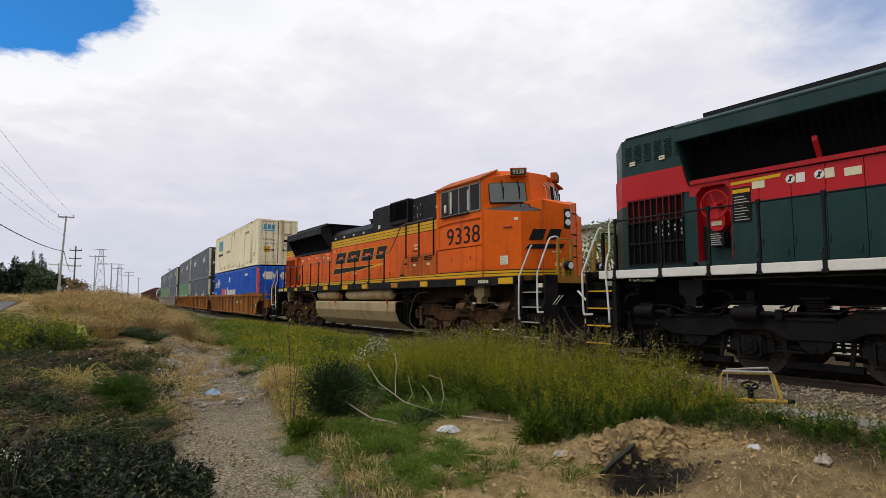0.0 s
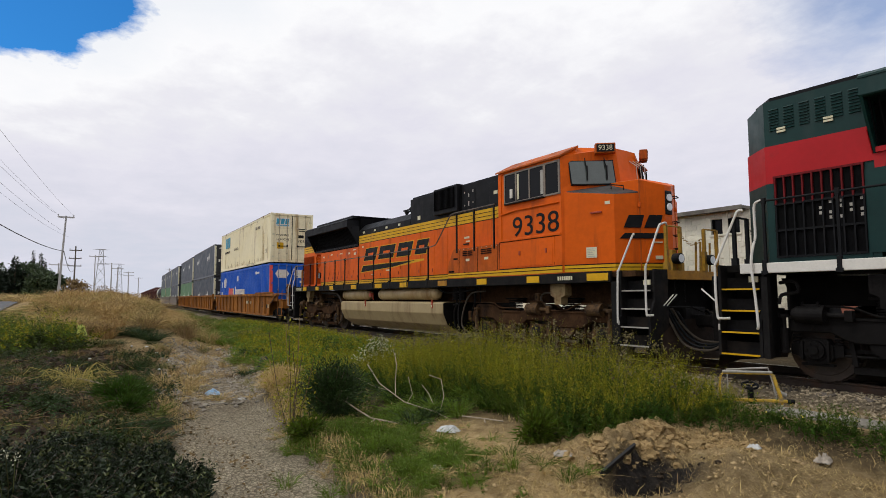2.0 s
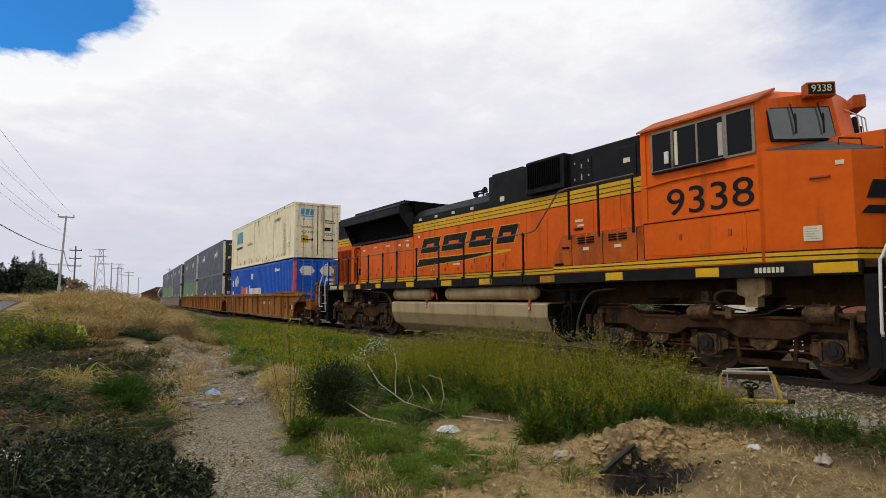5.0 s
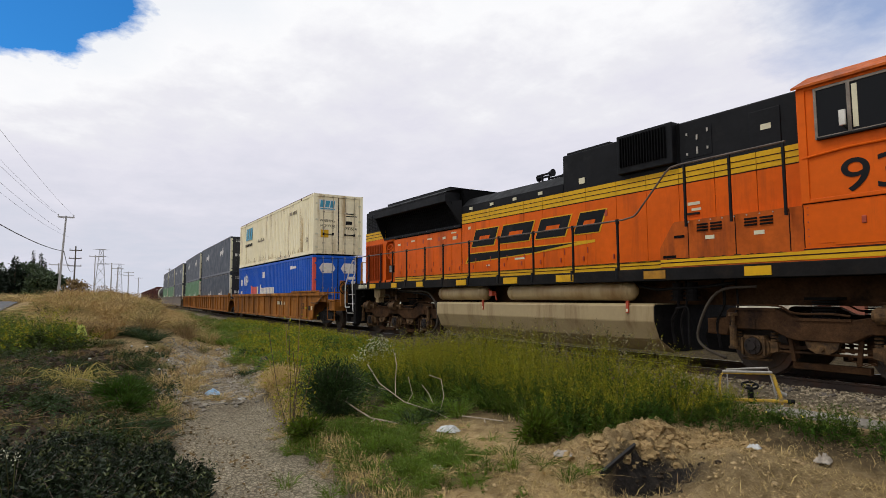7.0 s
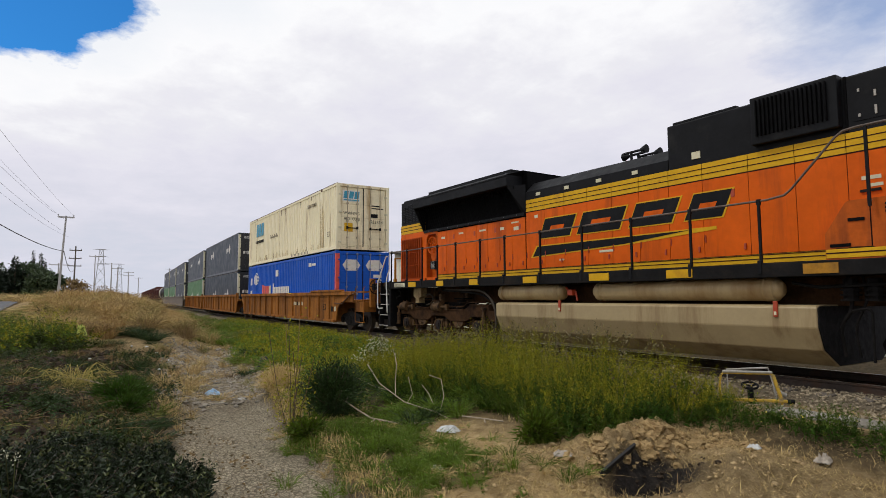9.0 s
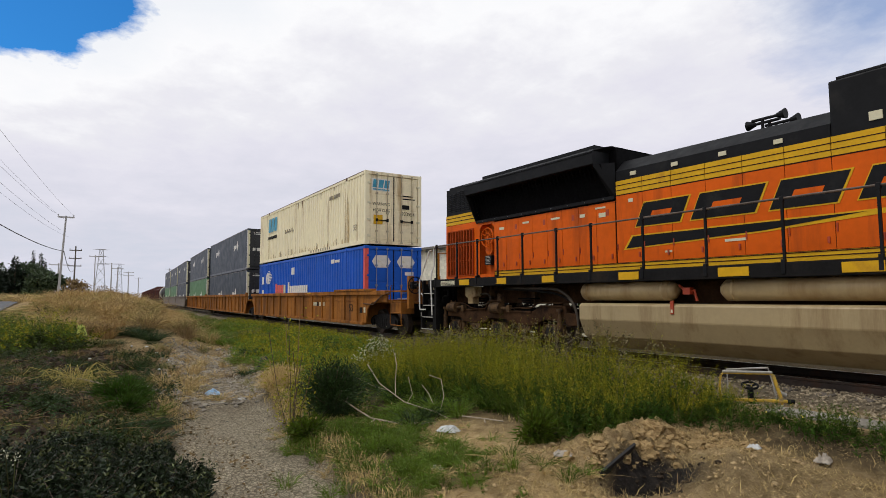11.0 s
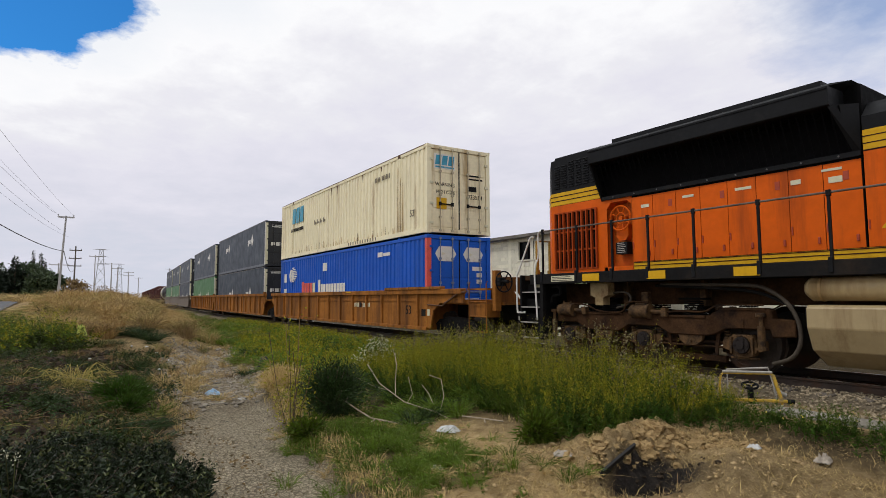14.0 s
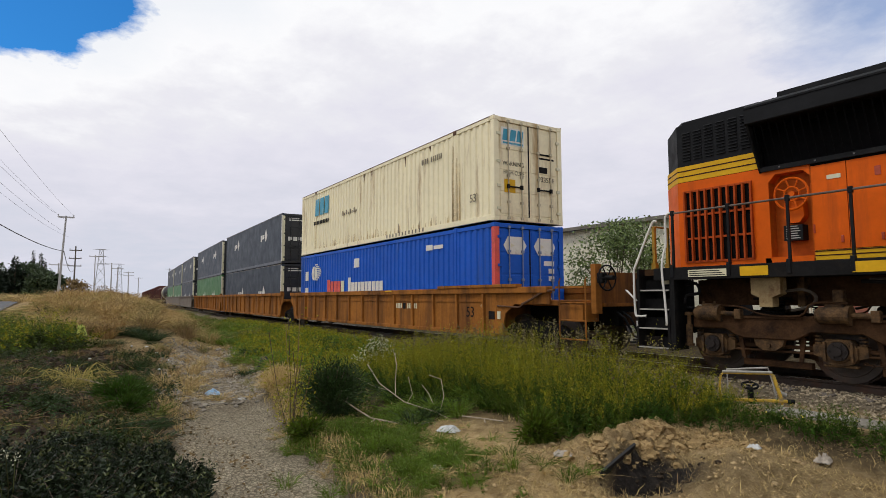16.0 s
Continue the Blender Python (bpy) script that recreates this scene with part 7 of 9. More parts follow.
class Leaves:
    """Collects blades and leaves, then makes one mesh."""

    def __init__(self, seed):
        self.r, self.v, self.f, self.m, self.n = np.random.default_rng(seed), [], [], [], 0

    def blades(self, base, h, lean, width, mi=0, droop=0.35):
        """Tapered, bending blades, five points each."""
        base = np.asarray(base, float)
        n = len(base)
        if not n:
            return
        a = self.r.uniform(0, math.tau, n)
        h = h * self.r.uniform(0.55, 1.2, n)
        d = np.stack([np.cos(a), np.sin(a), np.zeros(n)], 1)
        b = a + self.r.uniform(0.5, 2.6, n)
        side = np.stack([np.cos(b), np.sin(b), np.zeros(n)], 1) * (width * self.r.uniform(0.6, 1.4, n))[:, None]
        ln = (lean * self.r.uniform(0.1, 1.0, n) * h)[:, None]
        mid = base + d * ln * 0.35 + np.array([0, 0, 1.0]) * (h * 0.6)[:, None]
        tip = base + d * ln + np.array([0, 0, 1.0]) * (h * (1 - droop * self.r.uniform(0, 0.6, n)))[:, None]
        V = np.stack([base - side, base + side, mid - side * 0.75, mid + side * 0.75, tip], 1).reshape(-1, 3)
        k = self.n + 5 * np.arange(n)
        self.f += np.stack([k, k + 1, k + 3, k + 2], 1).tolist() + np.stack([k + 2, k + 3, k + 4], 1).tolist()
        self.m += [mi] * (2 * n)
        self.v.append(V)
        self.n += 5 * n

    def leaves(self, at, out, length, width, mi=0, lift=0.4):
        """Diamond leaves at points, pointing roughly along out."""
        at = np.asarray(at, float)
        n = len(at)
        if not n:
            return
        d = np.asarray(out, float) + self.r.normal(0, 0.35, (n, 3))
        d[:, 2] += lift * self.r.uniform(-0.4, 1.0, n)
        d /= np.linalg.norm(d, axis=1)[:, None] + 1e-9
        u = np.cross(d, self.r.normal(0, 1, (n, 3)))
        u /= np.linalg.norm(u, axis=1)[:, None] + 1e-9
        L_ = (length * self.r.uniform(0.5, 1.3, n))[:, None]
        W_ = (width * self.r.uniform(0.6, 1.3, n))[:, None]
        nrm = np.cross(d, u)
        V = np.stack([at, at + d * L_ * 0.45 + u * W_ + nrm * W_ * 0.3, at + d * L_, at + d * L_ * 0.45 - u * W_ + nrm * W_ * 0.3], 1).reshape(-1, 3)
        k = self.n + 4 * np.arange(n)
        self.f += np.stack([k, k + 1, k + 2], 1).tolist() + np.stack([k, k + 2, k + 3], 1).tolist()
        self.m += [mi] * (2 * n)
        self.v.append(V)
        self.n += 4 * n

    def weeds(self, base, h, per, leaf, wide, lean=0.22, mi=(0, 1, 2), flower=0.0, top_from=0.55, lift=0.4, spread=None):
        """Upright stems with many small leaves, lighter towards the flowering top."""
        base = np.asarray(base, float)
        n = len(base)
        h = np.broadcast_to(h, (n,)) * self.r.uniform(0.65, 1.15, n)
        a = self.r.uniform(0, math.tau, n)
        d = np.stack([np.cos(a), np.sin(a), np.zeros(n)], 1) * (lean * h * self.r.uniform(0.1, 1.0, n))[:, None]
        if spread is not None:
            d[:, :2] += spread * h[:, None]
        tip = base + d + np.array([0, 0, 1.0]) * h[:, None]
        self.stems(base, tip, 0.004, mi[0])
        f = self.r.uniform(0.06, 1.0, (n, per))
        at = base[:, None, :] + (tip - base)[:, None, :] * f[:, :, None]
        b = self.r.uniform(0, math.tau, (n, per))
        out = np.stack([np.cos(b), np.sin(b), 0.5 * f], 2)
        size = (1.15 - 0.75 * f)
        hi = f > top_from
        for sel, m in ((~hi, mi[0]), (hi, mi[1])):
            self.leaves(at[sel], out[sel], leaf * size[sel], wide * size[sel], m, lift)
        if flower:
            k = self.r.uniform(0, 1, n) < flower
            p = np.repeat(tip[k], 3, axis=0) + self.r.normal(0, 0.03, (3 * k.sum(), 3))
            self.leaves(p, self.r.normal(0, 1, p.shape), np.full(len(p), 0.022), np.full(len(p), 0.009), mi[2])

    def mound(self, c, radius, height, n, width, mi, wild=0.5):
        """A tuft of fine blades that spring from one root area and arch outwards."""
        a, rr = self.r.uniform(0, math.tau, n), radius * 0.45 * np.sqrt(self.r.uniform(0, 1, n))
        d = np.stack([np.cos(a), np.sin(a), np.zeros(n)], 1)
        base = np.asarray(c, float) + d * rr[:, None]
        d = d + self.r.normal(0, wild, (n, 3)) * np.array([1, 1, 0.0])
        h = height * self.r.uniform(0.35, 1.15, n)
        out = (radius * self.r.uniform(0.2, 1.0, n))[:, None]
        side = np.cross(d, self.r.normal(0, 1, (n, 3)))
        side = side / (np.linalg.norm(side, axis=1)[:, None] + 1e-6) * width
        up = np.array([0, 0, 1.0])
        p1 = base + d * out * 0.3 + up * (h * 0.62)[:, None]
        p2 = base + d * out * 0.7 + up * (h * self.r.uniform(0.75, 1.05, n))[:, None]
        p3 = base + d * out * 1.1 + up * (h * self.r.uniform(0.35, 1.1, n))[:, None]
        V = np.stack([base - side, base + side, p1 - side, p1 + side, p2 - side * 0.7, p2 + side * 0.7, p3], 1).reshape(-1, 3)
        k = self.n + 7 * np.arange(n)
        self.f += np.stack([k, k + 1, k + 3, k + 2], 1).tolist() + np.stack([k + 2, k + 3, k + 5, k + 4], 1).tolist() + np.stack([k + 4, k + 5, k + 6], 1).tolist()
        self.m += [mi] * (3 * n)
        self.v.append(V)
        self.n += 7 * n

    def stems(self, a, b, w, mi):
        n = len(a)
        ang = self.r.uniform(0, math.tau, n)
        s = np.stack([np.cos(ang), np.sin(ang), np.zeros(n)], 1) * w
        t = np.stack([-np.sin(ang), np.cos(ang), np.zeros(n)], 1) * w
        V = np.stack([a - s, a + s, a + t, b], 1).reshape(-1, 3)
        k = self.n + 4 * np.arange(n)
        for p, q in ((0, 1), (1, 2), (2, 0)):
            self.f += np.stack([k + p, k + q, k + 3], 1).tolist()
        self.m += [mi] * (3 * n)
        self.v.append(V)
        self.n += 4 * n

    def make(self, name, mats, label, category, kind="stuff", parent=None, origin=None):
        me = bpy.data.meshes.new(name)
        V = np.concatenate(self.v)
        if origin is not None:
            V = V - np.array(origin)
        me.from_pydata(V.tolist(), [], self.f)
        for m in mats:
            me.materials.append(m)
        me.polygons.foreach_set("material_index", self.m)
        ob = new(name, me)
        if parent is not None:
            ob.parent = parent
            return ob
        if origin is not None:
            ob.location = origin
        return tagged(ob, label, category, kind=kind)


def scatter(n, inside, box_, seed, sink=0.02):
    """Places on the ground within a stretch; inside(x, y) gives the chance there."""
    r, out = random.Random(seed), []
    x0, x1, y0, y1 = box_
    tries = 0
    while len(out) < n and tries < n * 40:
        tries += 1
        x, y = r.uniform(x0, x1), r.uniform(y0, y1)
        if r.random() < inside(x, y):
            out.append((x, y, ground_z(x, y) - sink))
    return out


def at_ground(x, y, dz=0.0):
    return (x, y, ground_z(x, y) + dz)


def clump_noise(x, y, s, z=0.0):
    return 0.5 + 0.5 * noise.noise(Vector((x * s, y * s, z)))


# tall flowering weeds along the embankment
FRONT = [(-13.0, -5.3), (-10.5, -5.3), (-9.0, -5.0), (-7.65, -4.85), (-6.6, -5.2), (-5.9, -5.3), (-5.45, -4.6), (-4.9, -3.75), (-4.0, -3.5), (-2.5, -3.65), (-0.5, -4.0)]


def front_y(x):
    for (ax, ay), (bx, by) in zip(FRONT, FRONT[1:]):
        if ax <= x <= bx:
            return ay + (by - ay) * (x - ax) / (bx - ax)
    return -5.3 if x < -13 else -4.0


def bank(x, y):
    f = front_y(x)
    if y < f or y > -2.7:
        return 0.0
    return ease(y, f - 0.05, f + 0.25) * (0.35 + 0.65 * clump_noise(x, y, 1.3))


def bank_height(p):
    x, y, _ = p
    return 0.30 + 0.78 * ease(-x, 4.5, 6.6) * (1 - 0.45 * ease(-x, 9.5, 13.5)) * (1 - 0.5 * ease(y, -3.2, -2.6))


W = Leaves(31)
cr = np.random.default_rng(141)
centres = scatter(290, lambda x, y: bank(x, y) * ease(-x, 4.3, 5.5), (-13.5, -4.1, -5.5, -2.7), 41)
for cx, cy, cz in centres:
    h = bank_height((cx, cy, 0)) * cr.uniform(0.66, 1.28)
    n = int(cr.integers(14, 26))
    k = cr.normal(0, 0.105, (n, 2))
    base = [(cx + u, cy + v, ground_z(cx + u, cy + v) - 0.02) for u, v in k]
    W.weeds(base, h, 46, 0.092, 0.0050, lean=0.26, flower=0.05, top_from=0.56, lift=2.4, spread=k * 2.2)
low = scatter(1600, lambda x, y: bank(x, y) * (0.05 + 0.95 * ease(-x, 4.6, 5.4)), (-13.5, -0.5, -5.6, -2.9), 42)
W.weeds(low, np.array([0.64 * bank_height(p) for p in low]), 34, 0.115, 0.011, lean=0.55, mi=(3, 3, 2), lift=0.9)
edge = scatter(400, lambda x, y: bank(x, y) * (x > -5) * (y < -3.0) * clump_noise(x, y, 2.4, 6.0), (-5.0, -0.4, -4.4, -2.9), 43)
W.weeds(edge, np.array([0.22 + 0.26 * clump_noise(p[0], p[1], 2.0, 9.0) for p in edge]), 30, 0.08, 0.0075, lean=0.45, mi=(3, 0, 2), flower=0.08, lift=1.4, top_from=0.5)
# spent flower stalks that stand above the rest
tall = scatter(210, lambda x, y: bank(x, y) * ease(-x, 4.6, 5.6) * ease(y, -4.7, -3.6), (-13.5, -4.3, -5.4, -2.7), 241)
for p in tall:
    h = bank_height(p) * cr.uniform(1.0, 1.22) + 0.06
    q = np.array(p) + np.array([cr.normal(0, 0.09), cr.normal(0, 0.09), h])
    W.stems(np.array([p]), np.array([q]), 0.009, 4)
    n = int(cr.integers(9, 16))
    W.leaves(q - np.array([0, 0, 1.0]) * cr.uniform(0.0, 0.20, (n, 1)) + cr.normal(0, 0.014, (n, 3)), cr.normal(0, 1, (n, 3)), np.full(n, 0.05), np.full(n, 0.012), 4, 0.3)
W.make("weeds", [GREEN_A, GREEN_TOP, PETAL, GREEN_LOW, SEED], "tall green weeds with small yellow flowers beside the track", "weeds")

# lower greenery further along the embankment
W = Leaves(32)
pts = scatter(4200, lambda x, y: ease(y - track_y(x), -6.3 + 2.0 * ease(-x, 20, 34), -5.2 + 2.0 * ease(-x, 20, 34)) * (y - track_y(x) < -2.3) * (0.2 + clump_noise(x, y, 0.8) ** 2), (-38, -12.5, -6.4, -0.5), 44)
W.weeds(pts, np.array([0.32 + 0.3 * clump_noise(p[0], p[1], 0.5, 3.0) for p in pts]), 22, 0.14, 0.018, lean=0.4, flower=0.08, top_from=0.7)
g = scatter(9000, lambda x, y: ease(y - track_y(x), -6.6 + 2.0 * ease(-x, 20, 34), -5.6 + 2.0 * ease(-x, 20, 34)) * (y - track_y(x) < -2.2) * clump_noise(x, y, 1.1), (-42, -12, -6.6, -0.3), 45)
W.blades(g, np.full(len(g), 0.30), 0.6, 0.007, 3)
W.make("embankment_weeds", [GREEN_B, GREEN_TOP, PETAL, GREEN_B], "low green weeds and grass on the embankment slope", "weeds")

# dry grass over the rise
DRY_O = mat("rusty dry grass", (0.36, 0.225, 0.085), 0.8, vary=0.12, scale=6, rnd=0.35, hue=0.012, spec=0.2)
OLIVE = mat("olive half-dry grass", (0.20, 0.185, 0.055), 0.75, vary=0.12, scale=6, rnd=0.35, hue=0.015, spec=0.2)
W = Leaves(33)
cr = np.random.default_rng(146)


def rise_left(x):
    return -11.9 - 0.035 * x


def dry_at(x, y):
    d = track_y(x) - y
    edge = 25.2 + 1.4 * ease(y, -9.5, -7.5) - 0.8 * clump_noise(x, y, 1.1, 4.0)
    return (-x > edge) * ease(d, 5.2 - 1.4 * ease(-x, 34, 50), 7.2 - 1.4 * ease(-x, 34, 50)) * ease(y, rise_left(x) - 0.8, rise_left(x) + 0.6)


for cx, cy, cz in scatter(470, dry_at, (-62, -24, -13, -1.5), 46):
    far = ease(-cx, 30, 55)
    big = cr.uniform(0.6, 1.35)
    pick = cr.uniform(0, 1)
    mi = 0 if pick < 0.52 else 3 if pick < 0.78 else 4 if pick < 0.90 else 1
    W.mound((cx, cy, cz), 0.62 * big, (0.50 + 0.30 * clump_noise(cx, cy, 0.35, 7.0)) * big ** 0.6, int(230 - 90 * far), 0.0048 + 0.006 * far, mi, 0.6)
g = scatter(9000, dry_at, (-62, -24, -13, -1.5), 47)
W.blades(g, np.array([0.35 + 0.3 * clump_noise(p[0], p[1], 0.45, 7.0) for p in g]), 1.6, 0.005, 0)
for cx, cy, cz in scatter(420, lambda x, y: (track_y(x) - y > 5) * (-y < 15 - 0.1 * x) * 0.8, (-140, -60, -30, 3), 48):
    W.mound((cx, cy, cz), 1.3, 0.75, 70, 0.022, 0 if cr.uniform() < 0.6 else 4)
# olive weeds and grass at the foot of the rise and towards the road
for cx, cy, cz in scatter(230, lambda x, y: (y < rise_left(x) + 0.3) * (0.3 + 0.7 * clump_noise(x, y, 0.4, 3.0)), (-46, -27, -17, -9), 148):
    W.mound((cx, cy, cz), 0.6 * cr.uniform(0.6, 1.3), 0.24 * cr.uniform(0.6, 1.3), 120, 0.007, 4 if cr.uniform() < 0.7 else 0)
for cx, cy, cz in scatter(300, lambda x, y: ease(track_y(x) - y, 2.6, 3.4) * (1 - ease(track_y(x) - y, 5.8, 7.4)) * clump_noise(x, y, 0.6, 5.0), (-70, -26, -7, 3), 149):
    W.mound((cx, cy, cz), 0.7 * cr.uniform(0.6, 1.3), 0.40 * cr.uniform(0.5, 1.3), 150, 0.007, (2, 6, 2, 4, 6)[int(cr.integers(0, 5))])
for cx, cy, cz in ((-24.9, -8.5, 0), (-24.3, -8.1, 0), (-25.2, -9.0, 0)):
    W.mound(at_ground(cx, cy), 0.55, 0.34, 420, 0.006, 5)
for cx, cy, cz in ((-25.7, -10.2, 0), (-25.4, -10.6, 0), (-25.2, -9.8, 0)):
    W.mound(at_ground(cx, cy), 0.6, 0.40, 300, 0.007, 1)
for cx, cy, cz in scatter(260, lambda x, y: ease(track_y(x) - y, 2.4, 3.0) * (1 - ease(track_y(x) - y, 5.4, 6.6)) * ease(clump_noise(x, y, 0.7, 5.5), 0.4, 0.6), (-30, -8.5, -7, 0), 150):
    W.mound((cx, cy, cz), 0.42 * cr.uniform(0.6, 1.3), 0.30 * cr.uniform(0.5, 1.3), 170, 0.0055, 6 if cr.uniform() < 0.75 else 5)
W.make("dry_grass", [DRY, DRY_B, GREEN_A, DRY_O, OLIVE, GREEN_D, GREEN_B], "matted golden dry grass tufts over a low rise", "grass")

# leafy weeds above the eroded bank
def bare_bank(x, y):
    """Low where the dark earth lies open."""
    return 1 - 0.85 * max(blob(x, y, -18.2, -11.3, 3.0, 0.75), 0.8 * blob(x, y, -20.5, -10.3, 1.8, 0.5))


W = Leaves(34)
for cx, cy, cz in scatter(120, lambda x, y: max(blob(x, y, -24.6, -12.2, 2.6, 0.9), 0.8 * blob(x, y, -23.2, -11.2, 1.4, 0.6)) * (0.35 + 0.65 * clump_noise(x, y, 0.9)), (-30, -20.5, -15, -10.2), 50):
    tall = cr.uniform(0.35, 1.0)
    n = int(cr.integers(7, 13))
    k = cr.normal(0, 0.16, (n, 2))
    W.weeds([(cx + u, cy + v, ground_z(cx + u, cy + v) - 0.03) for u, v in k], 1.0 * tall, 30, 0.15, 0.026, lean=0.5, flower=0.3, mi=(0, 1, 2) if cr.uniform() < 0.75 else (1, 4, 2), top_from=0.62, spread=k * 1.5)
# ragged low plants on the dark soil of the bank
for cx, cy, cz in scatter(230, lambda x, y: bare_bank(x, y) * ease(off_ditch(x, y), 1.1, 1.7) * (0.08 + 0.92 * ease(clump_noise(x, y, 1.1, 2.0), 0.4, 0.75)), (-21.5, -9.2, -12.7, -8.2), 51):
    n = int(cr.integers(3, 8))
    k = cr.normal(0, 0.13, (n, 2))
    W.weeds([(cx + u, cy + v, ground_z(cx + u, cy + v) - 0.02) for u, v in k], 0.30 * cr.uniform(0.5, 1.3), 18, 0.10, 0.016, lean=0.9, mi=(0, 0, 2) if cr.uniform() < 0.65 else (5, 5, 2))
for cx, cy, cz in scatter(130, lambda x, y: bare_bank(x, y) * ease(off_ditch(x, y), 0.95, 1.5) * clump_noise(x, y, 1.3, 8.0) ** 2, (-24, -9.5, -12.6, -8.0), 52):
    W.mound((cx, cy, cz), 0.28 * cr.uniform(0.6, 1.5), 0.20 * cr.uniform(0.6, 1.4), 90, 0.004, (3, 5, 1, 6, 5, 3)[int(cr.integers(0, 6))], 0.7)
for px_, py_ in ((-17.6, -8.75), (-18.6, -9.0), (-16.2, -8.9), (-15.6, -8.75), (-21.0, -8.6), (-20.2, -8.9)):
    for _ in range(5):
        k = cr.normal(0, 0.16, 2)
        W.weeds([at_ground(px_ + k[0], py_ + k[1], -0.02)], 0.34, 40, 0.10, 0.018, lean=0.8, mi=(5, 5, 2))
W.make("bank_weeds", [GREY_LEAF, GREEN_A, PETAL, DRY_B, GREEN_TOP, GREEN_D, OLIVE], "ragged leafy weeds and dead stalks on dark eroded soil", "weeds")

# low grass between the ditch and the earth mound
W = Leaves(35)


def lawn(x, y):
    return max(blob(x, y, -7.2, -7.2, 1.5, 0.75), 0.9 * blob(x, y, -9.0, -7.0, 0.9, 0.8), 0.8 * blob(x, y, -6.2, -7.5, 0.8, 0.6), 0.6 * blob(x, y, -11.5, -6.4, 1.5, 0.6)) * (0.15 + clump_noise(x, y, 2.2) ** 1.5)


for cx, cy, cz in scatter(300, lambda x, y: lawn(x, y) * (0.1 + 0.9 * ease(clump_noise(x, y, 1.6, 21.0), 0.42, 0.6)), (-13, -4.6, -9.0, -5.4), 53):
    W.mound((cx, cy, cz), 0.17 * cr.uniform(0.7, 1.5), 0.17 * cr.uniform(0.6, 1.3), 75, 0.0032, 0 if cr.uniform() < 0.6 else 1, 0.6)
pts = scatter(520, lambda x, y: lawn(x, y) * ease(clump_noise(x, y, 1.6, 21.0), 0.40, 0.55), (-13, -4.8, -8.8, -5.4), 54)
W.weeds(pts, 0.17, 18, 0.075, 0.010, lean=0.8, mi=(1, 0, 2))
for cx, cy, cz in scatter(70, lambda x, y: lawn(x, y) ** 0.5 * clump_noise(x, y, 1.2, 31.0), (-13, -4.6, -9.0, -5.2), 154):
    W.mound((cx, cy, cz), 0.16 * cr.uniform(0.7, 1.4), 0.12 * cr.uniform(0.6, 1.3), 60, 0.003, 3, 0.8)
g = scatter(2300, lambda x, y: 0.5 * ease(off_ditch(x, y), 0.85, 1.2) * clump_noise(x, y, 2.0, 8.0) ** 2, (-12, -2.0, -9.5, -3.2), 55)
W.blades(g, np.full(len(g), 0.14), 1.4, 0.004, 3)
g = scatter(3000, lambda x, y: (1 - abs(off_ditch(x, y) - 1.15) * 3.0) * (y > -9.4) * clump_noise(x, y, 2.0, 12.0), (-14, -5, -9.4, -6.0), 155)
W.blades(g, np.full(len(g), 0.20), 1.2, 0.004, 3)
W.make("short_grass", [GREEN_B, GREEN_A, PETAL, DRY], "short fresh grass mixed with dead blades on trampled soil", "grass")

# straw lying on the tan earth
W = Leaves(36)
g = scatter(8500, lambda x, y: ease(x, -6.8, -5.6) * (1 - 0.95 * blob(x, y, -4.6, -5.45, 0.45, 0.7, -0.2)) * clump_noise(x, y, 1.6, 9.0), (-7.0, -1.5, -8.2, -3.2), 56)
a = np.array(g) + np.array([0, 0, 0.03])
ang = np.random.default_rng(3).uniform(0, math.tau, len(a))
ln = np.random.default_rng(4).uniform(0.03, 0.15, len(a))
W.stems(a, a + np.stack([np.cos(ang) * ln, np.sin(ang) * ln, np.random.default_rng(5).uniform(0.0, 0.05, len(a))], 1), 0.0034, 2)
# finer straw matted into the mound
g = np.array(scatter(15000, lambda x, y: max(0.9 * blob(x, y, -5.15, -5.0, 0.75, 1.3), 0.8 * blob(x, y, -4.95, -6.3, 0.7, 0.6), 0.2 * ease(x, -4.2, -3.4)) * (1 - min(1.0, 1.4 * blob(x, y, -4.58, -5.40, 0.44, 0.6, -0.2))), (-6.6, -1.8, -7.2, -3.5), 157, -0.015))
ang, ln = np.random.default_rng(6).uniform(0, math.tau, len(g)), np.random.default_rng(7).uniform(0.02, 0.10, len(g))
tip = g + np.stack([np.cos(ang) * ln, np.sin(ang) * ln, np.random.default_rng(9).uniform(-0.02, 0.05, len(g))], 1)
half = len(g) // 2
W.stems(g[:half], tip[:half], 0.0028, 0), W.stems(g[half:], tip[half:], 0.0028, 1)
W.make("loose_straw", [STRAW, DRY, DULL], "loose pale straw strewn over tan earth", "straw")


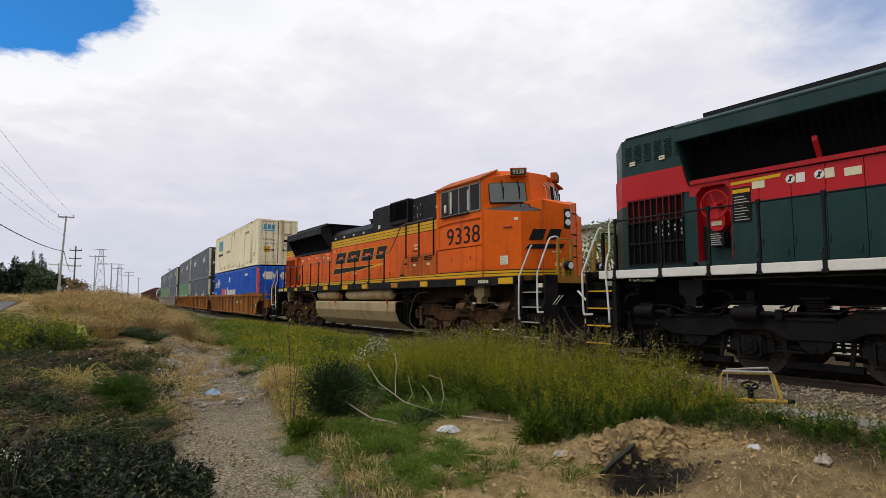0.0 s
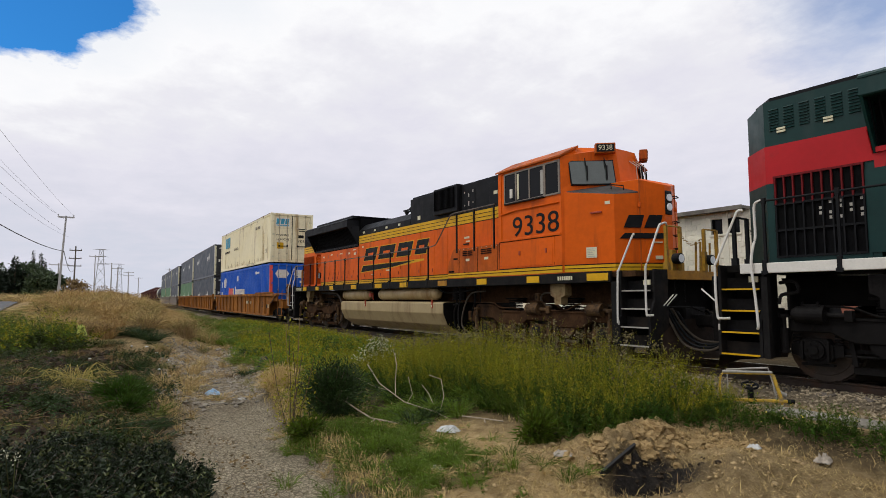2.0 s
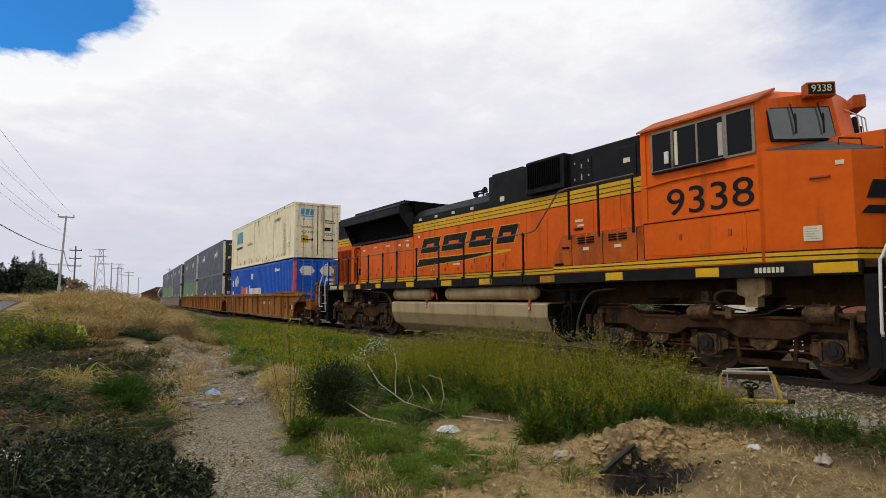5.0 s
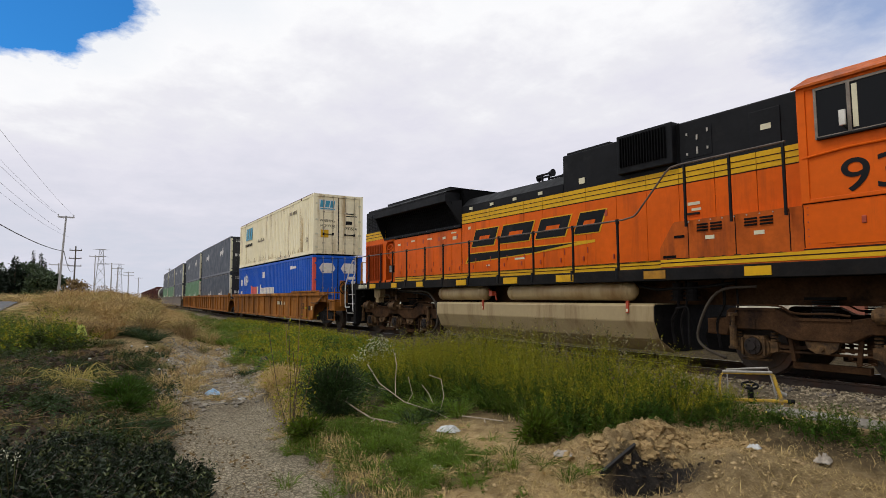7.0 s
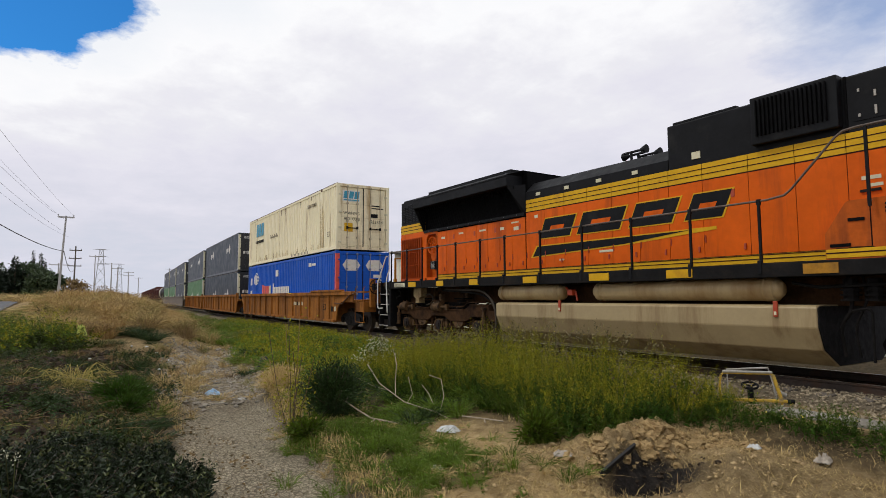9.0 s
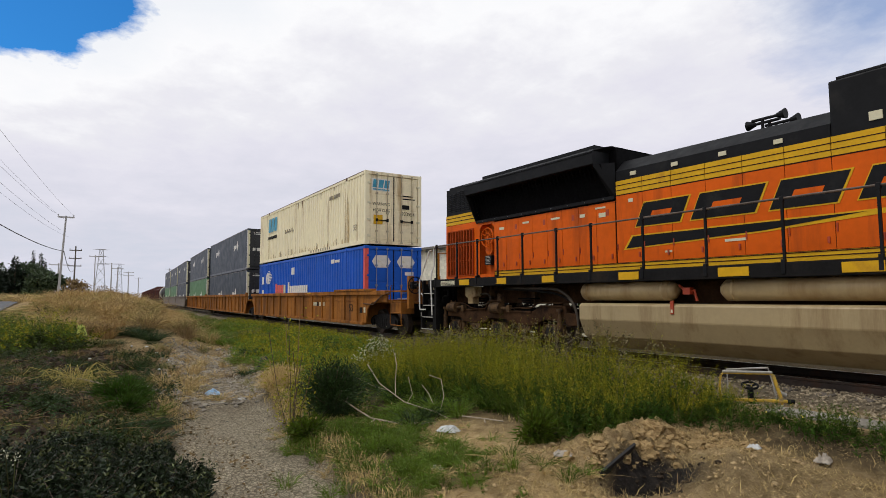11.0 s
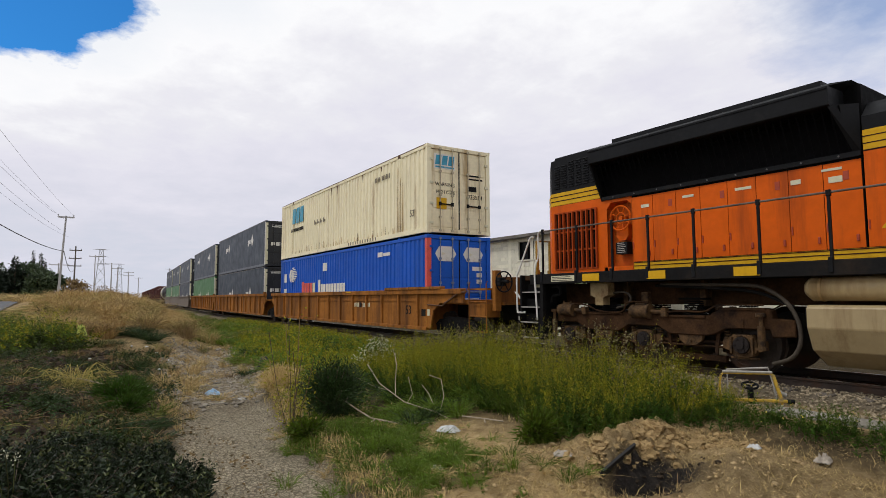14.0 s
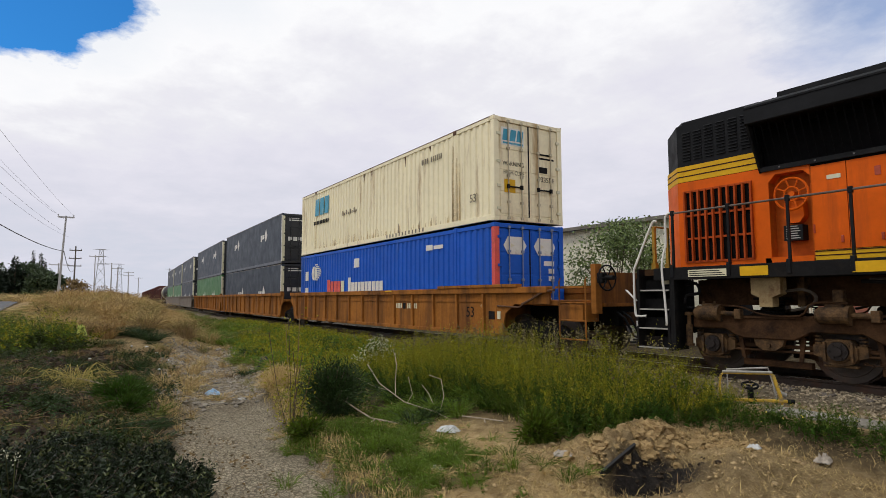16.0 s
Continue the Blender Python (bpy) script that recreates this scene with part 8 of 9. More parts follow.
def shrub(at, radius, height, n, leaf, wide, mats, name, label, seed, flower=0.0):
    """A rounded plant: stems from the root and leaves that fill an uneven crown."""
    g = thing(name, pose(*at), label, "plant")
    r = np.random.default_rng(seed)
    bm = bm_new()
    tips = []
    for k in range(26):
        a, e = r.uniform(0, math.tau), r.uniform(0.2, 1.0)
        t = Vector((math.cos(a) * radius * e * 0.8, math.sin(a) * radius * e * 0.8, height * (0.95 - 0.45 * e * e) * r.uniform(0.7, 1.0)))
        pipe(bm, [(0, 0, -0.05), (t.x * 0.35, t.y * 0.35, t.z * 0.5), tuple(t)], 0.008, 4)
        tips.append(t)
    part("woody_base", bm, BARK, g)
    W = Leaves(seed)
    i = r.integers(0, len(tips), n)
    T = np.array([tuple(t) for t in tips])[i]
    f = r.uniform(0.25, 1.05, n)[:, None]
    at_ = T * f + r.normal(0, radius * 0.13, (n, 3))
    at_[:, 2] = np.maximum(at_[:, 2], 0.03)
    out = at_ - np.array([0, 0, height * 0.3])
    out /= np.linalg.norm(out, axis=1)[:, None] + 1e-6
    W.leaves(at_, out, np.full(n, leaf), np.full(n, wide), 0)
    if flower:
        k = r.uniform(0, 1, n) < flower
        W.leaves(at_[k] + out[k] * 0.05, out[k], np.full(k.sum(), 0.05), np.full(k.sum(), 0.02), 1)
    W.make("foliage", mats, "", "", parent=g)
    return g


shrub(at_ground(-10.15, -6.95), 0.78, 1.02, 15000, 0.075, 0.008, [GREEN_D], "shrub", "dense rounded dark green shrub at the edge of the ditch", 61)
shrub(at_ground(-13.0, -10.15), 0.62, 0.5, 4500, 0.16, 0.007, [GREEN_LOW], "grass_tussock", "rounded green grassy tussock on the ditch bank", 62)
shrub(at_ground(-11.9, -10.2), 0.42, 0.34, 2600, 0.14, 0.006, [GREEN_LOW], "grass_tussock", "small green grassy tussock on the ditch bank", 67)
shrub(at_ground(-13.4, -4.35), 0.72, 1.0, 3200, 0.06, 0.012, [GREEN_A, PETAL_W], "flowering_shrub", "loose green plant covered in small whitish flowers", 63, 0.4)
W = Leaves(64)
for cx, cy, h in ((-14.9, -6.35, 0.50), (-14.6, -6.55, 0.45), (-14.3, -6.7, 0.40), (-15.1, -6.15, 0.42)):
    W.mound(at_ground(cx, cy), 0.36, h, 900, 0.0045, 0, 0.35)
W.make("straw_tussock", [STRAW], "pale golden dead grass tussock draped over the ditch edge", "grass", kind="", origin=at_ground(-14.7, -6.45))
shrub(at_ground(-6.35, -5.45), 0.42, 0.42, 3000, 0.12, 0.010, [GREEN_A], "weed_clump", "bright green feathery weed clump spilling onto the earth", 65)
shrub(at_ground(-9.3, -7.75), 0.35, 0.4, 1500, 0.10, 0.014, [GREEN_A], "weed_clump", "small green weed clump under a thin sapling", 66)


def leafy_bush(at, radius, height, stems, seed):
    """Upright leafy shoots from one root, broad dull leaves and paler tips."""
    g = thing("broadleaf_bush", pose(*at), "low dark grey-green broad-leaved bush beside the ditch", "plant")
    r = np.random.default_rng(seed)
    bm = bm_new()
    for k in range(12):
        a = r.uniform(0, math.tau)
        t = Vector((math.cos(a) * radius * 0.7, math.sin(a) * radius * 0.7, height * r.uniform(0.4, 0.65)))
        pipe(bm, [(0, 0, -0.06), (t.x * 0.4, t.y * 0.4, t.z * 0.5), tuple(t)], 0.004, 4)
    part("woody_base", bm, BARK, g)
    W = Leaves(seed)
    a, q = r.uniform(0, math.tau, stems), radius * np.sqrt(r.uniform(0, 1, stems))
    k = np.stack([np.cos(a) * q, np.sin(a) * q], 1)
    base = np.concatenate([k, np.full((stems, 1), -0.03)], 1)
    h = height * (1.05 - 0.5 * (q / radius) ** 2) * r.uniform(0.7, 1.1, stems)
    W.weeds(base, h, 28, 0.10, 0.021, lean=0.35, mi=(0, 0, 1), lift=0.9, spread=k * 0.35)
    tips = base + np.stack([k[:, 0] * 0.2, k[:, 1] * 0.2, h * 0.92], 1)
    pick = np.repeat(tips[r.uniform(0, 1, stems) < 0.30], 5, axis=0)
    W.leaves(pick + r.normal(0, 0.025, pick.shape), r.normal(0, 1, pick.shape) * np.array([1, 1, 0.4]) + np.array([0, 0, 0.6]), np.full(len(pick), 0.06), np.full(len(pick), 0.011), 1, 0.5)
    W.make("foliage", [NEAR_LEAF, NEAR_TIP], "", "", parent=g)


for k, (x, y, rr, hh) in enumerate(((-8.1, -11.75, 0.55, 0.52), (-7.65, -11.1, 0.5, 0.42), (-7.65, -10.45, 0.5, 0.40), (-7.2, -11.6, 0.6, 0.55), (-6.9, -10.9, 0.55, 0.5), (-7.0, -10.3, 0.5, 0.48), (-6.2, -11.2, 0.6, 0.5), (-6.0, -10.5, 0.5, 0.45), (-7.9, -9.95, 0.38, 0.36), (-5.3, -11.0, 0.5, 0.5), (-8.7, -11.1, 0.5, 0.30), (-8.6, -10.3, 0.42, 0.28))):
    leafy_bush(at_ground(x, y), rr, hh, 66, 70 + k)
sp = thing("flower_sprig", pose(*at_ground(-6.55, -11.62)), "thin stalk with small white flower heads", "plant")
r_ = np.random.default_rng(131)
for k in range(4):
    top = Vector((r_.uniform(-0.25, 0.25), r_.uniform(-0.2, 0.2), r_.uniform(0.45, 0.62)))
    part("stalk", pipe(bm_new(), [(0, 0, -0.03), tuple(top * 0.5 + Vector((0.03, 0.02, 0))), tuple(top)], 0.004, 4), NEAR_TIP, sp)
    W = Leaves(132 + k)
    pk = np.array(tuple(top)) + r_.normal(0, 0.018, (16, 3))
    W.leaves(pk, r_.normal(0, 1, pk.shape), np.full(16, 0.022), np.full(16, 0.008), 0)
    W.make("flower_head", [PETAL_W], "", "", parent=sp)


def sapling(at):
    g = thing("sapling", pose(*at), "thin bare sapling with few small yellowish leaves", "plant")
    r = np.random.default_rng(90)
    pts = []
    for k in range(9):
        a = r.uniform(0, math.tau)
        top = Vector((math.cos(a) * r.uniform(0.1, 0.45), math.sin(a) * r.uniform(0.1, 0.45), r.uniform(1.2, 2.15)))
        mid = top * 0.5 + Vector((r.normal(0, 0.04), r.normal(0, 0.04), 0))
        part("stem", pipe(bm_new(), [(0, 0, -0.05), tuple(mid), tuple(top)], 0.006, 5), DRY_B if k % 2 else BARK, g)
        pts += [tuple(mid.lerp(top, q) + Vector(r.normal(0, 0.09, 3))) for q in r.uniform(-0.8, 1, 110)]
    W = Leaves(91)
    W.leaves(pts, r.normal(0, 1, (len(pts), 3)), np.full(len(pts), 0.07), np.full(len(pts), 0.010), 0)
    W.make("foliage", [GREEN_TOP], "", "", parent=g)


sapling(at_ground(-9.62, -7.95))


def branch(at, runs, label):
    g = thing("dead_branch", pose(*at), label, "branch")
    for k, (pts, r) in enumerate(runs):
        bm = bm_new()
        pipe(bm, pts, r, 6)
        for i, v in enumerate(bm.verts):
            v.co += Vector((noise.noise(v.co * 9) * 0.012, noise.noise(v.co * 7 + Vector((3, 0, 0))) * 0.012, 0))
        part("limb" if k == 0 else "twig", bm, WOOD, g)


A = at_ground(-8.9, -5.55, 0.02)
branch(A, [([(0.45, 0.05, 0.02), (0.0, 0.0, 0.10), (-0.55, -0.30, 0.22), (-1.1, -0.55, 0.52), (-1.45, -0.62, 0.85)], 0.010),
           ([(-0.75, -0.38, 0.30), (-1.0, -0.25, 0.55), (-1.05, -0.2, 0.85), (-1.3, -0.1, 1.05)], 0.008),
           ([(0.1, 0.05, 0.12), (0.0, 0.2, 0.35), (-0.25, 0.3, 0.62), (-0.5, 0.2, 0.68)], 0.008),
           ([(-0.2, 0.1, 0.2), (-0.45, 0.15, 0.35), (-0.6, 0.1, 0.5)], 0.006), ([(-0.5, -0.28, 0.2), (-0.62, -0.1, 0.34), (-0.85, -0.05, 0.62)], 0.005), ([(-0.9, -0.45, 0.4), (-1.2, -0.6, 0.45), (-1.5, -0.85, 0.62)], 0.005)], "bleached dead branch leaning out of the weeds")
A = at_ground(-8.9, -6.4, 0.03)
branch(A, [([(0.35, 0.5, 0.05), (0.05, 0.1, 0.03), (-0.35, -0.25, 0.10), (-0.7, -0.4, 0.24), (-1.0, -0.5, 0.36)], 0.015),
           ([(-0.3, -0.2, 0.08), (-0.15, -0.45, 0.03), (0.1, -0.5, 0.0)], 0.011)], "bleached dead branch lying on the ground")
A = at_ground(-7.75, -5.35, 0.03)
branch(A, [([(-0.32, -0.2, 0.05), (0.0, 0.0, 0.04), (0.3, 0.2, 0.02)], 0.014), ([(0.0, 0.02, 0.04), (0.2, -0.1, 0.02)], 0.008)], "short broken branch on tan earth")

# bundle of yellow canes on the bank, each one an arching stem
CANE = mat("yellow dry cane", (0.36, 0.29, 0.075), 0.7, vary=0.15, scale=6, rnd=0.35, spec=0.3)
r = np.random.default_rng(95)
g = thing("cane_bundle", pose(*at_ground(-13.75, -10.85)), "tangle of yellow dry canes on the ditch bank", "stalks")
for k in range(95):
    a, ln = r.uniform(0, math.tau), r.uniform(0.25, 0.85)
    q = Vector((r.normal(0, 0.14), r.normal(0, 0.14), 0.0))
    d = Vector((math.cos(a), math.sin(a), 0)) * ln
    h = r.uniform(0.10, 0.55)
    part("cane", pipe(bm_new(), [tuple(q), tuple(q + d * 0.35 + Vector((0, 0, h * 0.8))), tuple(q + d * 0.7 + Vector((0, 0, h))), tuple(q + d + Vector((r.normal(0, 0.05), r.normal(0, 0.05), h * r.uniform(0.3, 1.1))))], 0.0042, 4), CANE, g)
for a, b, rr in (((-0.75, -0.35, 0.22), (0.55, 0.42, 0.16), 0.013), ((-0.1, -0.7, 0.03), (0.5, 0.2, 0.02), 0.010)):
    part("stick", pipe(bm_new(), [a, tuple((Vector(a) + Vector(b)) / 2 + Vector((0.02, 0.03, 0.03))), b], rr, 5), WOOD, g, "pale bare stick")

# rubble, twigs and litter in the stony channel
W = Leaves(38)
g = scatter(3600, lambda x, y: 0.9 * clump_noise(x, y, 1.2, 15.0), (-22, -7.5, -12.6, -8.6), 161)
p = np.array(g) + np.array([0, 0, 0.035])
W.leaves(p, np.random.default_rng(8).normal(0, 1, p.shape) * np.array([1, 1, 0.15]), np.full(len(p), 0.07), np.full(len(p), 0.018), 0, 0.1)
g = np.array(scatter(900, lambda x, y: (1 - ease(off_ditch(x, y), 0.7, 1.6)) * ease(-x, 13, 16), (-27, -13, -10.5, -4.5), 162, -0.02))
ang, ln = r.uniform(0, math.tau, len(g)), r.uniform(0.12, 0.55, len(g))
W.stems(g, g + np.stack([np.cos(ang) * ln, np.sin(ang) * ln, r.uniform(-0.01, 0.10, len(g))], 1), 0.009, 3)
for cx, cy, cz in scatter(70, lambda x, y: (1 - ease(off_ditch(x, y), 0.9, 1.9)) * clump_noise(x, y, 1.5, 17.0), (-26, -13, -11, -4.5), 163):
    W.mound((cx, cy, cz), 0.26 * cr.uniform(0.6, 1.4), 0.24 * cr.uniform(0.5, 1.5), 60, 0.004, (1, 0, 1, 4)[int(cr.integers(0, 4))], 0.8)
for cx, cy in ((-16.9, -8.1), (-16.6, -8.3), (-19.5, -7.6), (-15.6, -8.95), (-21.5, -6.9)):
    W.mound(at_ground(cx, cy), 0.36, 0.42, 110, 0.005, 1, 0.7)
W.make("plant_litter", [DRY_B, DRY, GREEN_A, WOOD, OLIVE], "brown leaf litter, twigs and tufts of dead grass", "plant litter")

# stones and clods in and beside the ditch, clods on the mound
rng = random.Random(77)
M_STONE = mat("pale stone", (0.23, 0.20, 0.155), 0.9, vary=0.2, scale=12, rnd=0.35, bump=0.4)
M_CLOD = mat("tan earth clod", (0.40, 0.285, 0.14), 0.95, vary=0.2, scale=9, rnd=0.3, bump=0.6)
spots, sizes = [], []
while len(spots) < 2100:
    x = rng.uniform(-27, -4)
    y = rng.uniform(-11.5, -4.8)
    if off_ditch(x, y) > 0.9 + 0.7 * rng.random() or (x > -14.5 and rng.random() > 0.08):
        continue
    spots.append(at_ground(x, y))
    sizes.append(rng.uniform(0.012, 0.05) * (0.6 if x > -14 else 1.7))
stones("stones", spots, sizes, M_STONE, "scattered pale stones along the dry ditch", "stones")
spots, sizes = [], []
while len(spots) < 1100:
    x, y = rng.gauss(-4.9, 1.0), rng.gauss(-5.2, 1.3)
    if y > -3.6 or blob(x, y, -4.5, -5.3, 0.48, 0.80, -0.2) > 0.3:
        continue
    spots.append(at_ground(x, y, 0.01))
    sizes.append(rng.uniform(0.006, 0.030) * (1.7 if rng.random() < 0.08 else 1.0))
for _ in range(150):
    u = rng.gauss(0, 1)
    x, y = -5.25 + 0.22 * rng.gauss(0, 1), -4.85 + 0.75 * u
    spots.append(at_ground(x, y, 0.05))
    sizes.append(rng.uniform(0.006, 0.020))
for _ in range(70):
    x, y = -5.25 + 0.20 * rng.gauss(0, 1), -4.85 + 0.6 * rng.gauss(0, 1)
    spots.append(at_ground(x, y, -0.005))
    sizes.append(rng.uniform(0.02, 0.045))
def lumps(name, spots, sizes, material, label, category, seed):
    """Irregular broken lumps of earth in one mesh, each a rough many-sided block."""
    bm = bm_new()
    bmesh.ops.create_icosphere(bm, subdivisions=2, radius=1.0)
    base = np.array([tuple(v.co) for v in bm.verts])
    fc = [tuple(v.index for v in f.verts) for f in bm.faces]
    bm.free()
    r, V, F = np.random.default_rng(seed), [], []
    for i, ((x, y, z), q) in enumerate(zip(spots, sizes)):
        o = Vector(r.uniform(-50, 50, 3))
        k = np.array([1 + 0.75 * noise.noise(Vector(p) * 1.3 + o) + 0.55 * noise.noise(Vector(p) * 3.1 + o) for p in base])
        v = base * k[:, None] * r.uniform(0.7, 1.3, 3) * np.array([1, 1, 0.75]) * q
        a = r.uniform(0, math.tau)
        R = np.array([[math.cos(a), -math.sin(a), 0], [math.sin(a), math.cos(a), 0], [0, 0, 1]])
        V.append(v @ R.T + np.array((x, y, z)))
        F += [tuple(j + len(base) * i for j in f) for f in fc]
    me = bpy.data.meshes.new(name)
    me.from_pydata(np.concatenate(V).tolist(), [], F)
    me.materials.append(material)
    return tagged(new(name, me), label, category, kind="stuff")


M_CLODBIG = mat("dug tan earth", (0.33, 0.23, 0.108), 0.95, vary=0.25, scale=14, rnd=0.25, bump=1.0, bump_scale=70, spec=0.1, dirt=(0.24, 0.16, 0.075), dirt_amt=0.3, dirt_scale=9)
M_DARKCLOD = mat("damp dark earth", (0.052, 0.038, 0.026), 0.95, vary=0.3, scale=9, rnd=0.45, bump=0.8, bump_scale=40, spec=0.1)
crest = [(-5.40, -5.95), (-5.16, -5.30), (-5.05, -4.75), (-4.88, -4.20), (-4.55, -3.88), (-4.1, -3.95)]
big_s, big_r = [], []
for _ in range(620):
    f = rng.uniform(0, len(crest) - 1.001)
    i = int(f)
    x = crest[i][0] + (crest[i + 1][0] - crest[i][0]) * (f - i) + rng.gauss(0, 0.17)
    y = crest[i][1] + (crest[i + 1][1] - crest[i][1]) * (f - i) + rng.gauss(0, 0.17)
    q = rng.choice((0.014, 0.016, 0.018, 0.02, 0.02, 0.024, 0.03, 0.03, 0.04, 0.05, 0.09 if f < 3.2 else 0.04))
    big_s.append(at_ground(x, y, q * 0.25))
    big_r.append(q)
lumps("earth_lumps", big_s, big_r, M_CLODBIG, "broken tan lumps of dug earth along the rim of a pit", "earth lumps", 501)
dark_s, dark_r = [], []
while len(dark_s) < 420:
    x, y = rng.uniform(-22.5, -9.5), rng.uniform(-12.4, -9.4)
    if rng.random() > (1 - bare_bank(x, y)) + 0.12 or off_ditch(x, y) < 1.0:
        continue
    q = 0.03 + 0.11 * rng.random() ** 2
    dark_s.append(at_ground(x, y, q * 0.2))
    dark_r.append(q)
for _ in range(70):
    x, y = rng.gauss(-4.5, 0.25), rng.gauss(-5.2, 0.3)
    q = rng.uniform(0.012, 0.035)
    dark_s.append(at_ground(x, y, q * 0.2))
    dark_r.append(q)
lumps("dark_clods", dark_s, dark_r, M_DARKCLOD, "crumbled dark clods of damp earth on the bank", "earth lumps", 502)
heap = stones("clods", spots, sizes, M_CLOD, "loose tan clods of dug-up earth on a mound", "clods")
heap.data.polygons.foreach_set("use_smooth", [True] * len(heap.data.polygons))

# ---- beyond the track ----
M_BLOCK = mat("whitewashed block wall", (0.80, 0.765, 0.63), 0.85, vary=0.08, scale=1.5, dirt=(0.5, 0.45, 0.36), dirt_amt=0.06, dirt_scale=1.3, streak=True, bump=0.3, bump_scale=14, rnd=0.10)
M_PEEL = mat("peeling plaster", (0.66, 0.63, 0.50), 0.9, vary=0.2, scale=2.5, dirt=(0.30, 0.13, 0.085), dirt_amt=0.14, dirt_scale=1.8, bump=0.6, bump_scale=9)
M_BRICKRED = mat("bare red brick", (0.30, 0.11, 0.07), 0.9, vary=0.25, scale=5, bump=0.5)
M_ROOFEDGE = mat("dusty sheet roof", (0.16, 0.145, 0.12), 0.8, vary=0.25, scale=2, dirt=(0.08, 0.07, 0.06), dirt_amt=0.25)


def warehouse():
    g = thing("warehouse", pose(-21.5, 10.0, -0.57), "long whitewashed block warehouse with low roof and broken end", "building")
    x0, x1, H = -16.5, 10.0, 5.22
    holes = [(-2.6, -1.35, 3.98, 5.0 - 0.02), (-9.5, -8.3, 3.6, 4.5), (5.2, 6.2, 3.3, 4.2), (8.7, 9.85, 4.35, 4.95)]
    holes = [(a, b, c, min(d, 4.98)) for a, b, c, d in holes]
    xs = x0
    for a, b, c, d in sorted(holes):
        part("wall", box(bm_new(), xs, a, 0, 0.22, 0, H), M_BLOCK, g)
        part("wall", box(bm_new(), a, b, 0, 0.22, 0, c), M_BLOCK, g)
        part("wall", box(bm_new(), a, b, 0, 0.22, d, H), M_BLOCK, g)
        wn = part("window", box(bm_new(), a, b, 0.17, 0.19, c, d), M_GLASS, g)
        for xx in (a + 0.02, (a + b) / 2, b - 0.02):
            part("bar", box(bm_new(), xx - 0.025, xx + 0.025, 0.1, 0.17, c, d), M_DECK, wn)
        part("sill", box(bm_new(), a - 0.06, b + 0.06, -0.06, 0.2, c - 0.07, c), M_BLOCK, wn)
        xs = b
    part("wall", box(bm_new(), xs, x1, 0, 0.22, 0, H), M_BLOCK, g)
    part("wall", box(bm_new(), x0, x0 + 0.22, 0.22, 11.8, 0, H), M_BLOCK, g)
    part("wall", box(bm_new(), x0, x1, 11.8, 12.0, 0, H), M_BLOCK, g)
    part("wall", box(bm_new(), x1 - 0.22, x1, 0.22, 11.8, 0, H), M_BLOCK, g)
    # coursed blocks, each with its own edges, over the front
    V, F = [], []
    rng = random.Random(18)
    for row in range(26):
        z = 0.005 + row * 0.2
        x = x0 + (0.2 if row % 2 else 0.0)
        while x < x1 - 0.1:
            a_, b_ = x + 0.006, min(x + 0.394, x1)
            if not any(a - 0.07 < b_ and a_ < b + 0.07 and c - 0.1 < z + 0.2 and z < d for a, b, c, d in holes):
                d_, n = -0.012 - 0.007 * rng.random(), len(V)
                V += [(a_, 0.0, z), (b_, 0.0, z), (b_, 0.0, z + 0.188), (a_, 0.0, z + 0.188), (a_ + 0.005, d_, z + 0.005), (b_ - 0.005, d_, z + 0.005), (b_ - 0.005, d_, z + 0.183), (a_ + 0.005, d_, z + 0.183)]
                F += [tuple(n + i for i in f) for f in ((4, 5, 6, 7), (0, 1, 5, 4), (1, 2, 6, 5), (2, 3, 7, 6), (3, 0, 4, 7))]
            x += 0.4
    me = bpy.data.meshes.new("block_facing")
    me.from_pydata(V, [], F)
    me.materials.append(M_BLOCK)
    fc = new("block_facing", me)
    fc.parent = g
    tagged(fc, "", kind="stuff")
    for k in range(15):
        xx = x0 + 0.6 + k * 1.8
        part("pilaster", box(bm_new(), xx - 0.11, xx + 0.11, -0.035, 0.0, 0, H), M_BLOCK, g)
    rf = part("roof", prism(bm_new(), [(-0.35, H), (-0.35, H + 0.10), (6.0, H + 0.22), (12.3, H + 0.10), (12.3, H), (6.0, H + 0.12)], "x", x0 - 0.3, x1 + 0.15), M_ROOFEDGE, g)
    part("eave_board", box(bm_new(), x0 - 0.3, x1 + 0.15, -0.40, -0.35, H - 0.04, H + 0.12), M_ROOFEDGE, rf)
    ragged = [(x1, 0), (13.93, 0), (13.90, 2.2), (13.95, 3.2), (13.89, 3.97), (13.70, 4.10), (13.53, 4.26), (13.44, 4.50), (13.36, 4.77), (13.24, 5.05), (13.16, 5.29), (13.06, 5.38), (12.97, 5.51), (12.90, 5.42), (12.78, 5.40), (12.70, 5.30), (12.61, 5.27), (12.47, 5.38), (12.2, 5.33), (11.66, 5.25), (11.3, 5.22), (x1, 5.16)]
    part("broken_wall", prism(bm_new(), ragged, "y", 0.0, 0.26), M_PEEL, g)
    part("wall_cap", prism(bm_new(), [(x1, 5.16), (11.66, 5.25), (12.47, 5.38), (12.47, 5.43), (11.66, 5.30), (x1, 5.22)], "y", -0.06, 0.3), M_ROOFEDGE, g)
    bare = [(13.18, 5.12), (13.34, 4.70), (13.50, 4.20), (13.84, 3.90), (13.88, 2.4), (13.80, 1.2), (13.3, 0.9), (13.0, 1.6), (12.92, 2.6), (13.05, 3.2), (13.02, 4.0), (13.12, 4.6)]
    part("bare_brick", prism(bm_new(), bare, "y", -0.02, 0.0), M_BRICKRED, g)
